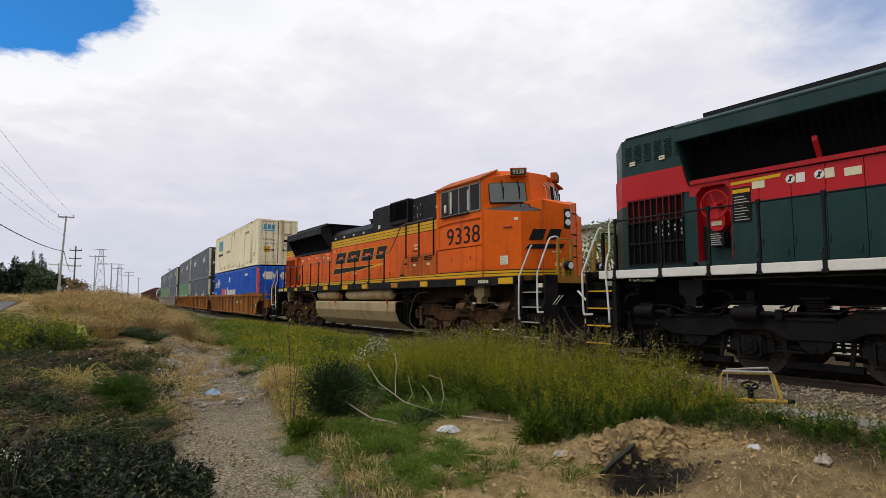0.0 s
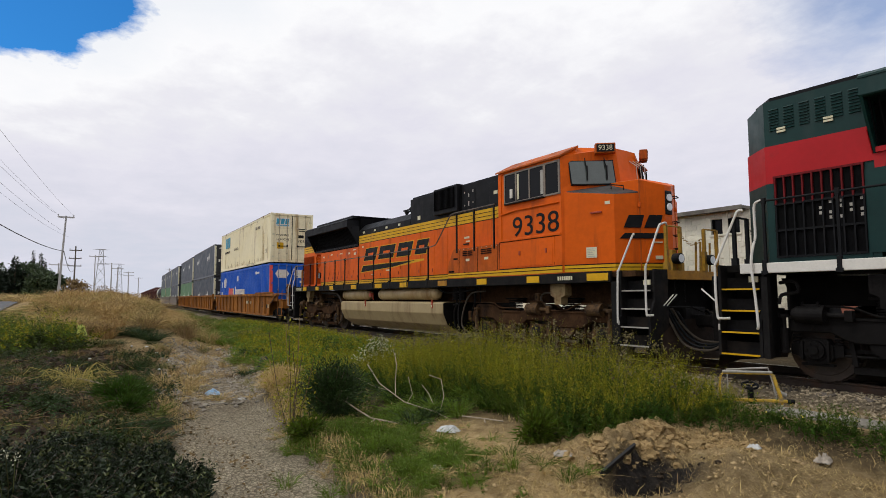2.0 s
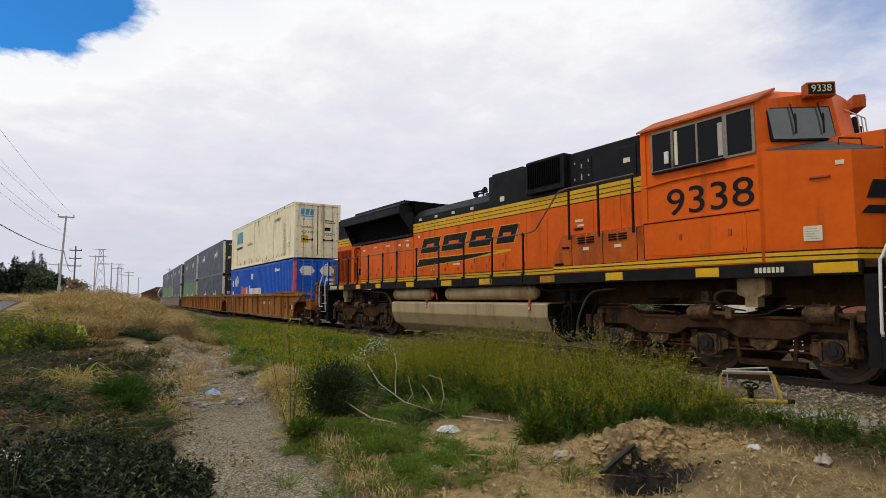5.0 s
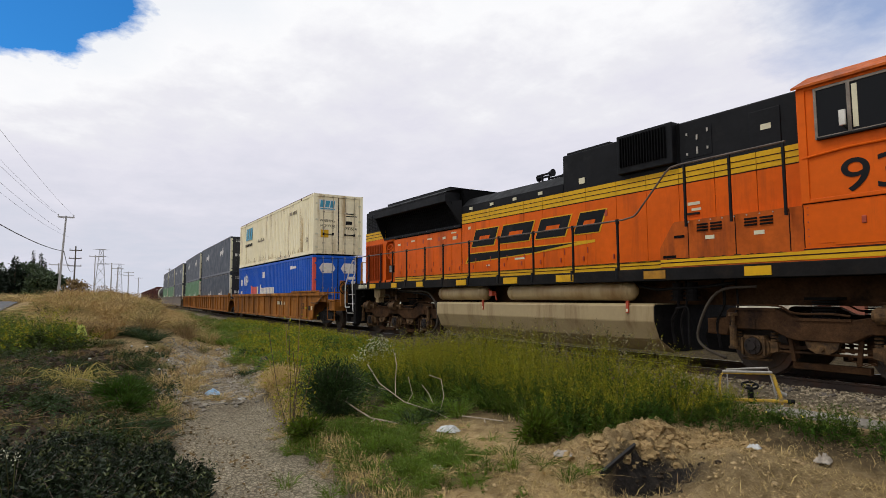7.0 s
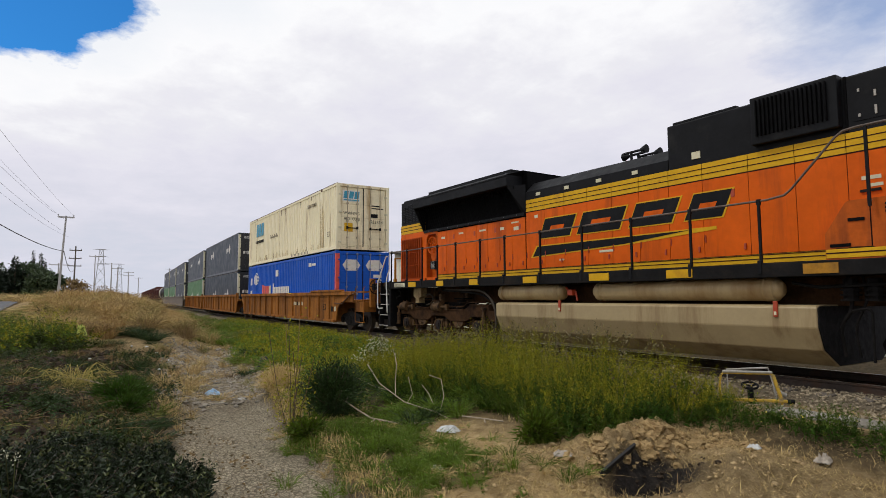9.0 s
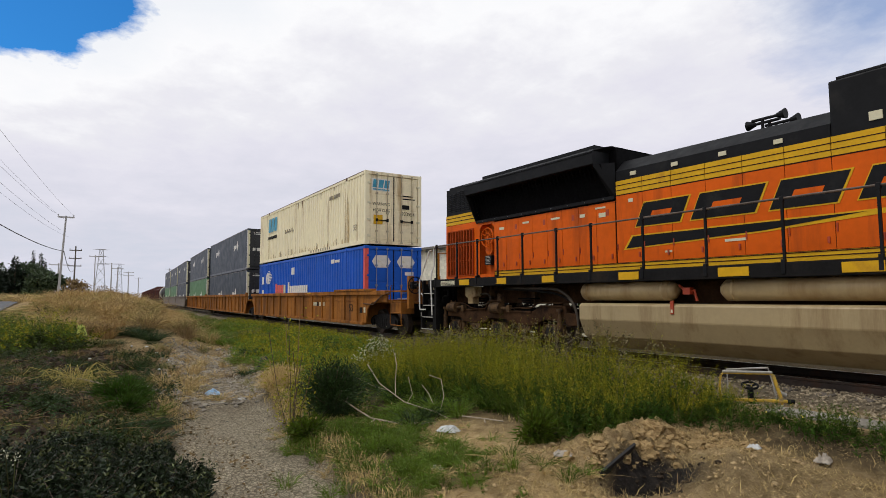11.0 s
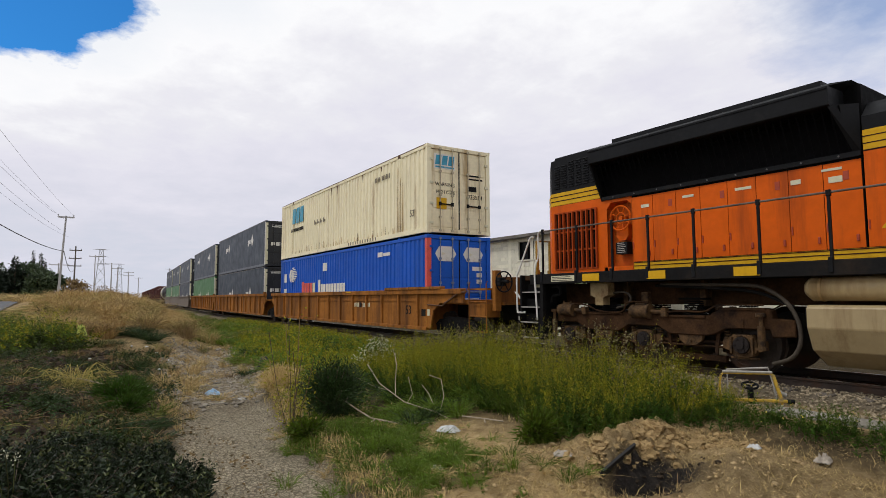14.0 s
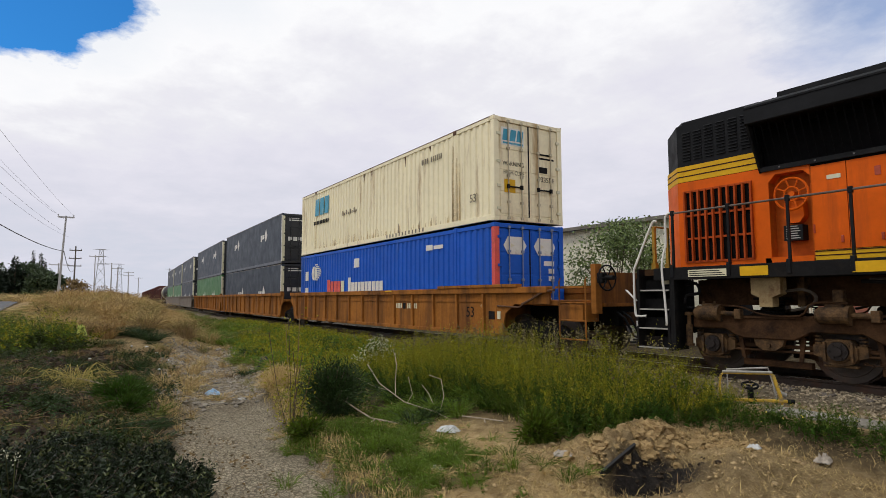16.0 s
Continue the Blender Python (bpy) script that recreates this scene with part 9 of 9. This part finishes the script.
    for xx, zz, w, h in ((11.9, 2.3, 0.5, 0.5), (12.5, 1.6, 0.6, 0.8), (12.35, 3.6, 0.35, 0.3)):
        bm = prism(bm_new(), [(xx - w / 2, zz - h / 2), (xx + w / 2, zz - h * 0.4), (xx + w * 0.4, zz + h * 0.45), (xx - w * 0.1, zz + h / 2), (xx - w * 0.55, zz + h * 0.1)], "y", -0.02, 0.0)
        part("bare_brick", bm, M_BRICKRED, g)
    for xx, zz, w, h in ((11.75, 4.32, 0.22, 0.10), (12.12, 4.34, 0.3, 0.12), (12.5, 4.2, 0.12, 0.2), (13.2, 4.05, 0.16, 0.5), (12.75, 3.35, 0.14, 0.24)):
        part("dark_gap", box(bm_new(), xx - w / 2, xx + w / 2, -0.03, -0.005, zz - h / 2, zz + h / 2), M_GLASS, g)
    for xx in (11.55, 12.3, 12.95):
        part("pilaster", box(bm_new(), xx - 0.09, xx + 0.09, -0.05, 0.0, 0, 5.1), M_PEEL, g)
    part("broken_wall", box(bm_new(), 13.6, 13.85, 0.2, 7.0, 0, 3.6), M_PEEL, g)


warehouse()


def tree(x, y, height, radius, mats, name, label, seed, n=2600, leaf=0.2, trunk=0.12, narrow=False, base=None):
    z = ground_z(x, y) if base is None else base
    g = thing(name, pose(x, y, z - 0.05), label, "tree")
    r = np.random.default_rng(seed)
    bm = bm_new()
    cyl(bm, (0, 0, 0), (0.05, 0.03, height * 0.45), trunk, 8, trunk * 0.6)
    part("trunk", bm, BARK, g)
    cl = []
    for k in range(15):
        a = r.uniform(0, math.tau)
        h = r.uniform(0.25, 0.97)
        rr = radius * (0.35 if narrow else math.sin(math.pi * min(1, 0.15 + 0.8 * h)) ** 0.6) * r.uniform(0.25, 1.0)
        c = Vector((math.cos(a) * rr, math.sin(a) * rr, height * h))
        part("limb", pipe(bm_new(), [(0.02, 0.02, height * min(0.42, h * 0.6)), tuple(c * 0.5 + Vector((0, 0, height * 0.2 * h))), tuple(c)], trunk * 0.28, 5), BARK, g)
        cl.append(c)
    i = r.integers(0, len(cl), n)
    C = np.array([tuple(c) for c in cl])[i]
    at = C + r.normal(0, 1, (n, 3)) * radius * (0.16 if narrow else 0.23) * np.array([1, 1, 0.9])
    at[:, 2] = np.clip(at[:, 2], 0.12 * height, height * 1.05)
    W = Leaves(seed)
    W.leaves(at, r.normal(0, 1, (n, 3)), np.full(n, leaf), np.full(n, leaf * 0.3), 0, 0.0)
    W.make("crown", mats, "", "", parent=g)


TREE_D = mat("dark conifer foliage", (0.012, 0.024, 0.010), 0.7, vary=0.2, rnd=0.5, scale=2)
TREE_B = mat("grey-green tree foliage", (0.040, 0.066, 0.022), 0.7, vary=0.2, rnd=0.5, scale=2)
TREE_L = mat("light green tree foliage", (0.13, 0.18, 0.05), 0.65, vary=0.2, rnd=0.5, scale=2)
tree(-15.8, 8.0, 4.9, 1.9, [TREE_L], "small_tree", "small light green leafy tree against a white wall", 301, 9500, 0.14, 0.07)


def conifer(x, y, height, radius, material, name, label, seed, n=2600, leaf=0.3):
    """A pointed tree: whorls of drooping boughs on one straight trunk."""
    g = thing(name, pose(x, y, ground_z(x, y) - 0.05), label, "tree")
    r = np.random.default_rng(seed)
    part("trunk", cyl(bm_new(), (0, 0, 0), (0.03, 0.02, height * 0.97), 0.12, 7, 0.02), BARK, g)
    for k in range(14):
        a, f = r.uniform(0, math.tau), r.uniform(0.12, 0.85)
        rr = radius * (1 - f) * 0.9
        part("limb", pipe(bm_new(), [(0, 0, height * f), (math.cos(a) * rr, math.sin(a) * rr, height * f + 0.1 * rr)], 0.03, 4), BARK, g)
    f = 1 - np.sqrt(r.uniform(0, 1, n)) * 0.93
    a = r.uniform(0, math.tau, n)
    ragged = 0.62 + 0.38 * np.sin(f * 31 + 2.0 * np.sin(a * 2 + seed)) * np.cos(a * 3 + f * 9)
    rr = radius * ((1 - f) ** 0.8 + 0.03) * ragged * r.uniform(0.45, 1.0, n)
    at = np.stack([np.cos(a) * rr, np.sin(a) * rr, height * f], 1)
    W = Leaves(seed)
    W.leaves(at, np.stack([np.cos(a), np.sin(a), np.full(n, 0.15)], 1), np.full(n, leaf), np.full(n, leaf * 0.25), 0, 0.4)
    W.make("crown", [material], "", "", parent=g)


far_trees = ((-83, -17.2, 4.3, 2.3), (-82, -13.3, 4.3, 2.0), (-79, -12.3, 4.0, 1.7), (-81, -11.4, 3.4, 1.4), (-84, -14.6, 3.6, 2.0), (-81, -10.6, 2.9, 1.2))
for k, (x, y, h, rr) in enumerate(far_trees):
    tree(x, y, h, rr * 0.88, [TREE_B], "tree", "bushy grey-green roadside tree in a row", 310 + k, 3000, 0.30, 0.14)
for k, (x, y, h, rr) in enumerate(((-80, -14.6, 5.2, 1.3), (-79, -16.0, 3.7, 1.2), (-82, -15.4, 4.0, 1.2), (-80, -13.9, 3.7, 1.0))):
    conifer(x, y, h, rr, TREE_D, "conifer", "pointed dark conifer in the roadside row", 350 + k)
for k, (x, y, h) in enumerate(((-90, -13.2, 6.9), (-90, -12.4, 6.6), (-90, -12.0, 5.6))):
    conifer(x, y, h, 0.55, TREE_D, "cypress", "slender dark cypress tree behind the roadside row", 330 + k, 1500, 0.25)
for k, (x, y, h, rr) in enumerate(((-76, -9.0, 2.4, 1.2), (-96, -7.6, 2.6, 1.6), (-150, -1.5, 3.6, 2.4), (-170, 2.5, 3.4, 2.4), (-120, -12, 2.6, 2.2))):
    tree(x, y, h, rr, [DRY_B], "bare_bush", "leafless brown roadside bush", 340 + k, 700, 0.3, 0.05)
W = Leaves(39)
g = [(-420 + 260 * k / 400, -60 + 95 * (k % 37) / 37, 0.3) for k in range(400)]
g = [(x, y, ground_z(x, y)) for x, y, _ in g if y < track_y(x) - 8]
W.weeds(g, 3.0, 40, 1.4, 0.5, lean=0.8, mi=(0, 0, 0))
W.make("far_scrub", [TREE_B], "grey-green scrub along the distant horizon", "scrub")

# road by the trees
M_ASPHALT = mat("worn asphalt", (0.075, 0.075, 0.078), 0.9, vary=0.15, scale=1.0, bump=0.2)
line = [(40, -18.5), (10, -18.2), (-20, -17.9), (-32, -17.4), (-45, -16.9), (-58, -16.3), (-66, -16.6), (-71, -18.5), (-74, -22), (-76, -30), (-78, -60)]
edge_l, edge_r = [], []
for k, (x, y) in enumerate(line):
    (ax, ay), (bx, by) = line[max(0, k - 1)], line[min(len(line) - 1, k + 1)]
    n = Vector((by - ay, ax - bx)).normalized() * 2.9
    edge_l.append((x + n.x, y + n.y)), edge_r.append((x - n.x, y - n.y))
pts = edge_l + edge_r
me = bpy.data.meshes.new("road")
me.from_pydata([(x, y, ground_z(x, y) + 0.12) for x, y in pts], [], [(k, k + 1, len(line) + k + 1, len(line) + k) for k in range(len(line) - 1)])
me.materials.append(M_ASPHALT)
tagged(new("road", me), "grey asphalt country road beside the trees", "road", kind="structure")

# ---- poles, pylons and wires ----
M_CONC = mat("concrete pole", (0.40, 0.395, 0.39), 0.8, vary=0.12, scale=2)
M_POLEWOOD = mat("dark timber pole", (0.10, 0.085, 0.07), 0.85, vary=0.2, scale=2)
M_GALV = mat("galvanised steel", (0.40, 0.41, 0.43), 0.5, metal=0.6, vary=0.1)
M_WIRE = mat("wire", (0.06, 0.06, 0.065), 0.6, vary=0.0)


def pole(x, y, top, arms, material, lean=0.0, r=0.15, label="grey concrete utility pole with a short crossarm"):
    z = ground_z(x, y)
    g = thing("utility_pole", pose(x, y, z - 0.1), label, "utility pole")
    h = top - z + 0.1
    part("shaft", cyl(bm_new(), (0, 0, 0), (lean, lean * 0.5, h), r, 10, r * 0.62), material, g)
    for dz, half in arms:
        f = (h - dz) / h
        a = part("crossarm", box(bm_new(), lean * f - 0.06, lean * f + 0.06, lean * 0.5 * f - half, lean * 0.5 * f + half, h - dz - 0.07, h - dz + 0.07), material, g)
        for yy in (-half * 0.9, half * 0.9):
            part("insulator", cyl(bm_new(), (lean * f, lean * 0.5 * f + yy, h - dz + 0.07), (lean * f, lean * 0.5 * f + yy, h - dz + 0.28), 0.05, 8), M_CONC, a)
    return g


def pylon(x, y, top, label="lattice steel power pylon in the distance"):
    z = ground_z(x, y)
    g = thing("pylon", pose(x, y, z - 0.1), label, "pylon")
    h = top - z
    w0, w1 = 1.35, 0.35
    for sx in (-1, 1):
        for sy in (-1, 1):
            part("leg", cyl(bm_new(), (sx * w0, sy * w0, 0), (sx * w1, sy * w1, h), 0.05, 5), M_GALV, g)
    n = 6
    for k in range(n):
        za, zb = h * k / n, h * (k + 1) / n
        a, b = w0 + (w1 - w0) * k / n, w0 + (w1 - w0) * (k + 1) / n
        for s in (-1, 1):
            part("brace", cyl(bm_new(), (s * a, -a, za), (s * b, b, zb), 0.022, 4), M_GALV, g)
            part("brace", cyl(bm_new(), (s * a, a, za), (s * b, -b, zb), 0.022, 4), M_GALV, g)
    for f in (0.99, 0.86, 0.72):
        part("crossarm", prism(bm_new(), [(-1.7, h * f), (1.7, h * f), (0.3, h * f + 0.22), (-0.3, h * f + 0.22)], "x", -0.06, 0.06), M_GALV, g)


pole(-69.9, -10.65, 9.7, [(0.15, 0.72)], M_CONC, 0.75, 0.125)
pole(-110, -8.15, 9.8, [(0.7, 0.85), (2.0, 0.85), (3.2, 0.9)], M_POLEWOOD, 0.1, 0.14, "dark timber utility pole with three crossarms")
pole(-118, -10.2, 7.4, [(0.3, 1.4)], M_CONC, 0, 0.14)
pole(-140, -3.7, 10.4, [(0.3, 1.1)], M_CONC, 0, 0.13)
pole(-205, 6.0, 11.0, [(0.4, 1.6)], M_CONC, 0, 0.2)
pole(-180, 2.4, 11.0, [(0.3, 1.6)], M_CONC, 0, 0.2)
pole(-260, 14.5, 12.0, [(0.4, 1.8), (1.6, 1.8)], M_CONC, 0, 0.25)
pole(-330, 26, 12.0, [(0.4, 1.8)], M_CONC, 0, 0.25)
pole(-300, 35.5, 15.5, [(0.4, 1.8)], M_CONC, 0, 0.25)
pole(-320, 40, 15.5, [(0.4, 1.8)], M_CONC, 0, 0.25)
pole(-5.0, -17.5, 9.9, [(0.15, 0.72)], M_CONC, 0, 0.19)
pylon(-160, -1.4, 13.2)
pylon(-250, 10.5, 14.5)


def wire(a, b, sag, r, label):
    a, b = Vector(a), Vector(b)
    bm = bm_new()
    pipe(bm, [a.lerp(b, k / 20) - Vector((0, 0, sag * 4 * (k / 20) * (1 - k / 20))) for k in range(21)], r, 5)
    tagged(part("overhead_wire", bm, M_WIRE), label, "wire", "overhead wires")


for dy, z0, z1, sag in ((-0.65, 9.75, 10.0, 0.5), (0.65, 9.75, 10.0, 0.6), (0.0, 9.3, 9.2, 0.9), (-0.3, 8.2, 8.6, 0.6), (0.3, 7.6, 7.7, 0.9)):
    wire((-69.6, -10.25 + dy, z0), (-5.0, -17.5 + dy, z1), sag, 0.007, "thin overhead wire sagging between two poles")
wire((-69.7, -10.3, 6.15), (-5.0, -17.5, 6.6), 1.0, 0.03, "thick black overhead cable sagging between two poles")
wire((-69.7, -10.3, 6.15), (-110, -8.15, 6.2), 1.2, 0.03, "thick black overhead cable sagging towards distant poles")

# ---- beside the rails: yellow stand, concrete strip ----
M_STANDY = mat("chipped yellow paint", (0.52, 0.33, 0.03), 0.5, vary=0.2, scale=8, dirt=(0.2, 0.16, 0.1), dirt_amt=0.2, dirt_scale=6)


def switch_stand():
    a = math.degrees(math.atan2(0.68, 0.76))
    g = thing("switch_stand_guard", pose(-4.96, -2.22, ground_z(-4.9, -2.15), 0, 0, a) @ Matrix.Diagonal((0.82, 0.9, 1, 1)), "yellow tubular guard frame round a black hand wheel", "track equipment")
    part("hoop", pipe(bm_new(), [(-0.50, 0, -0.05), (-0.53, 0, 0.25), (-0.50, 0, 0.44), (-0.45, 0, 0.48), (0.38, 0, 0.48), (0.43, 0, 0.45), (0.56, 0, 0.0)], 0.022, 8), M_STANDY, g)
    part("top_bar", pipe(bm_new(), [(-0.47, -0.015, 0.50), (0.40, -0.015, 0.50)], 0.020, 8), M_STEP, g)
    part("rear_hoop", pipe(bm_new(), [(-0.3, 0.3, -0.05), (-0.32, 0.3, 0.5), (0.42, 0.3, 0.54), (0.5, 0.3, 0.3), (0.56, 0.3, 0.0)], 0.018, 8), M_STEP, g)
    part("leg_plate", prism(bm_new(), [(0.385, 0.46), (0.44, 0.46), (0.58, 0.05), (0.53, 0.05)], "y", -0.03, 0.03), M_STANDY, g)
    part("base_bar", box(bm_new(), -0.62, 0.66, -0.025, 0.025, 0.04, 0.085, 0.01), M_STANDY, g)
    for s in (-0.66, 0.7):
        part("end_cap", cyl(bm_new(), (s - 0.06, 0, 0.06), (s + 0.06, 0, 0.06), 0.035, 8), M_BLACK, g)
    part("post", cyl(bm_new(), (0.05, 0.08, -0.05), (0.03, 0.08, 0.26), 0.07, 10, 0.05), M_BLACK, g)
    bm = bm_new()
    pipe(bm, [(0.03 + 0.14 * math.cos(k * math.tau / 16), 0.08 + 0.11 * math.sin(k * math.tau / 16), 0.28 + 0.04 * math.sin(k * math.tau / 16)) for k in range(17)], 0.018, 6)
    for k in range(3):
        t = k * math.tau / 3 + 0.4
        cyl(bm, (0.03, 0.08, 0.27), (0.03 + 0.14 * math.cos(t), 0.08 + 0.11 * math.sin(t), 0.28 + 0.04 * math.sin(t)), 0.014, 6)
    part("hand_wheel", bm, M_BLACK, g)
    part("lever", cyl(bm_new(), (0.5, 0.1, 0.2), (0.66, 0.1, 0.14), 0.03, 8), M_STEP, g)


switch_stand()
M_SLAB = mat("stained concrete", (0.26, 0.24, 0.20), 0.9, vary=0.2, scale=3, dirt=(0.10, 0.09, 0.06), dirt_amt=0.3, bump=0.4)
bm = bm_new()
for k in range(5):
    box(bm, -4.5 + k * 2.0, -2.52 + k * 2.0, -2.72, -2.25, -0.5, -0.26 + 0.01 * (k % 2), 0.02)
strip = tagged(part("concrete_kerb", bm, M_SLAB), "stained grey concrete edging strip beside the ballast", "kerb", kind="structure")

# ---- litter ----
M_BAG = mat("white plastic", (0.50, 0.51, 0.50), 0.45, vary=0.1, scale=12)
M_BAGB = mat("pale blue plastic", (0.25, 0.42, 0.60), 0.45, vary=0.1, scale=12)
M_BAGY = mat("yellow-green plastic", (0.45, 0.50, 0.10), 0.5, vary=0.1, scale=12)
M_BOARD = mat("charred board", (0.012, 0.011, 0.010), 0.7, vary=0.2, scale=6)
M_RUBBER = mat("old tyre rubber", (0.016, 0.015, 0.015), 0.85, vary=0.2, scale=6)


def crumple(name, x, y, sx, sy, height, material, label, category, seed, dz=0.03, turn=0.0):
    bm = bm_new()
    n = 9
    rows = []
    for j in range(n):
        row = []
        for i in range(n):
            u, v = i / (n - 1) - 0.5, j / (n - 1) - 0.5
            rim = 1 - (2 * abs(u)) ** 4
            rim *= 1 - (2 * abs(v)) ** 4
            q = Vector((u * 4 + seed, v * 4, seed * 0.7))
            row.append(bm.verts.new((u * sx * (1 + 0.3 * noise.noise(q)), v * sy * (1 + 0.3 * noise.noise(q * 1.3)), height * max(0.0, rim) * (0.6 + 0.9 * noise.noise(q * 1.7)) + 0.01)))
        rows.append(row)
    for j in range(n - 1):
        for i in range(n - 1):
            bm.faces.new((rows[j][i], rows[j][i + 1], rows[j + 1][i + 1], rows[j + 1][i]))
    low = bmesh.ops.extrude_face_region(bm, geom=list(bm.faces))
    for v in [e for e in low["geom"] if isinstance(e, bmesh.types.BMVert)]:
        v.co.z -= 0.012
    ob = tagged(part(name, bm, material), label, category)
    ob.matrix_basis = pose(x, y, ground_z(x, y) + dz, 0, 0, turn)


crumple("plastic_bag", -7.84, -5.98, 0.34, 0.22, 0.10, M_BAG, "crumpled white plastic bag on tan earth", "litter", 1.3, turn=30)
crumple("plastic_bag", -16.1, -7.75, 0.42, 0.34, 0.11, M_BAGB, "pale blue plastic bag in the dry ditch", "litter", 2.1)
crumple("plastic_bag", -24.0, -10.4, 0.45, 0.35, 0.36, M_BAGY, "yellow-green plastic bag caught in dry grass", "litter", 3.7, 0.15)
crumple("paper_scrap", -6.35, -7.2, 0.16, 0.10, 0.05, M_BAG, "torn white paper scrap on soil", "litter", 4.4, turn=70)
crumple("paper_scrap", -3.95, -4.05, 0.15, 0.08, 0.05, M_BAG, "torn white paper scrap on soil", "litter", 5.2, turn=20)
crumple("paper_scrap", -15.0, -7.3, 0.2, 0.10, 0.03, M_BAG, "torn white paper scrap in the ditch", "litter", 6.2, turn=20)
M_SLABSTONE = mat("pale flat stone", (0.33, 0.29, 0.235), 0.85, vary=0.15, scale=9, bump=0.3)
crumple("stone_slab", -5.35, -5.95, 0.24, 0.12, 0.07, M_SLABSTONE, "flat pale stone lying on tan earth", "stone", 7.7, 0.05, turn=40)
crumple("stone_slab", -3.25, -3.85, 0.15, 0.20, 0.10, M_SLABSTONE, "rounded pale stone on straw", "stone", 8.8, 0.03, turn=10)
rng = random.Random(14)
for k in range(11):
    x, y = rng.uniform(-24, -15), rng.uniform(-11.4, -7.2)
    crumple("paper_scrap", x, y, rng.uniform(0.06, 0.14), rng.uniform(0.03, 0.08), 0.04, M_BAG, "small white scrap of rubbish on the bank", "litter", 20.0 + k, 0.02, rng.uniform(0, 180))
A, B = Vector((-4.88, -5.80, ground_z(-4.88, -5.80) + 0.03)), Vector((-4.97, -5.06, ground_z(-4.97, -5.06) + 0.06))
bd = tagged(part("charred_board", box(bm_new(), -0.38, 0.38, -0.018, 0.018, -0.075, 0.075, 0.006), M_BOARD), "charred black board stuck in the earth mound", "board")
bd.matrix_basis = Matrix.Translation((A + B) / 2) @ (B - A).to_track_quat("X", "Z").to_matrix().to_4x4() @ pose(0, 0, 0, 28, 0, 0)
g = thing("old_tyre", pose(-18.5, -5.75, ground_z(-18.5, -5.75) + 0.02, 74, 10, -20), "half-buried worn black tyre at the ditch", "tyre")
bm = bm_new()
pipe(bm, [(0.24 * math.cos(k * math.tau / 24), 0.24 * math.sin(k * math.tau / 24), 0) for k in range(25)], 0.12, 10)
part("tread_ring", bm, M_RUBBER, g, "", True)


def motions():
    times = [0.5 * k for k in range(33)]
    for ob, x in ROLLING:
        walk(ob, [(t, on_track(x + train_x(t))) for t in times])
    for ob, x, z in ROLLING_Z:
        walk(ob, [(t, on_track(x + train_x(t), z)) for t in times])
    spin = [0.25 * k for k in range(65)]
    for ob, x, z, r in SPINNING:
        walk(ob, [(t, pose(x, 0, z, 0, math.degrees((train_x(t) - train_x(0)) / r), 0)) for t in spin])


motions()
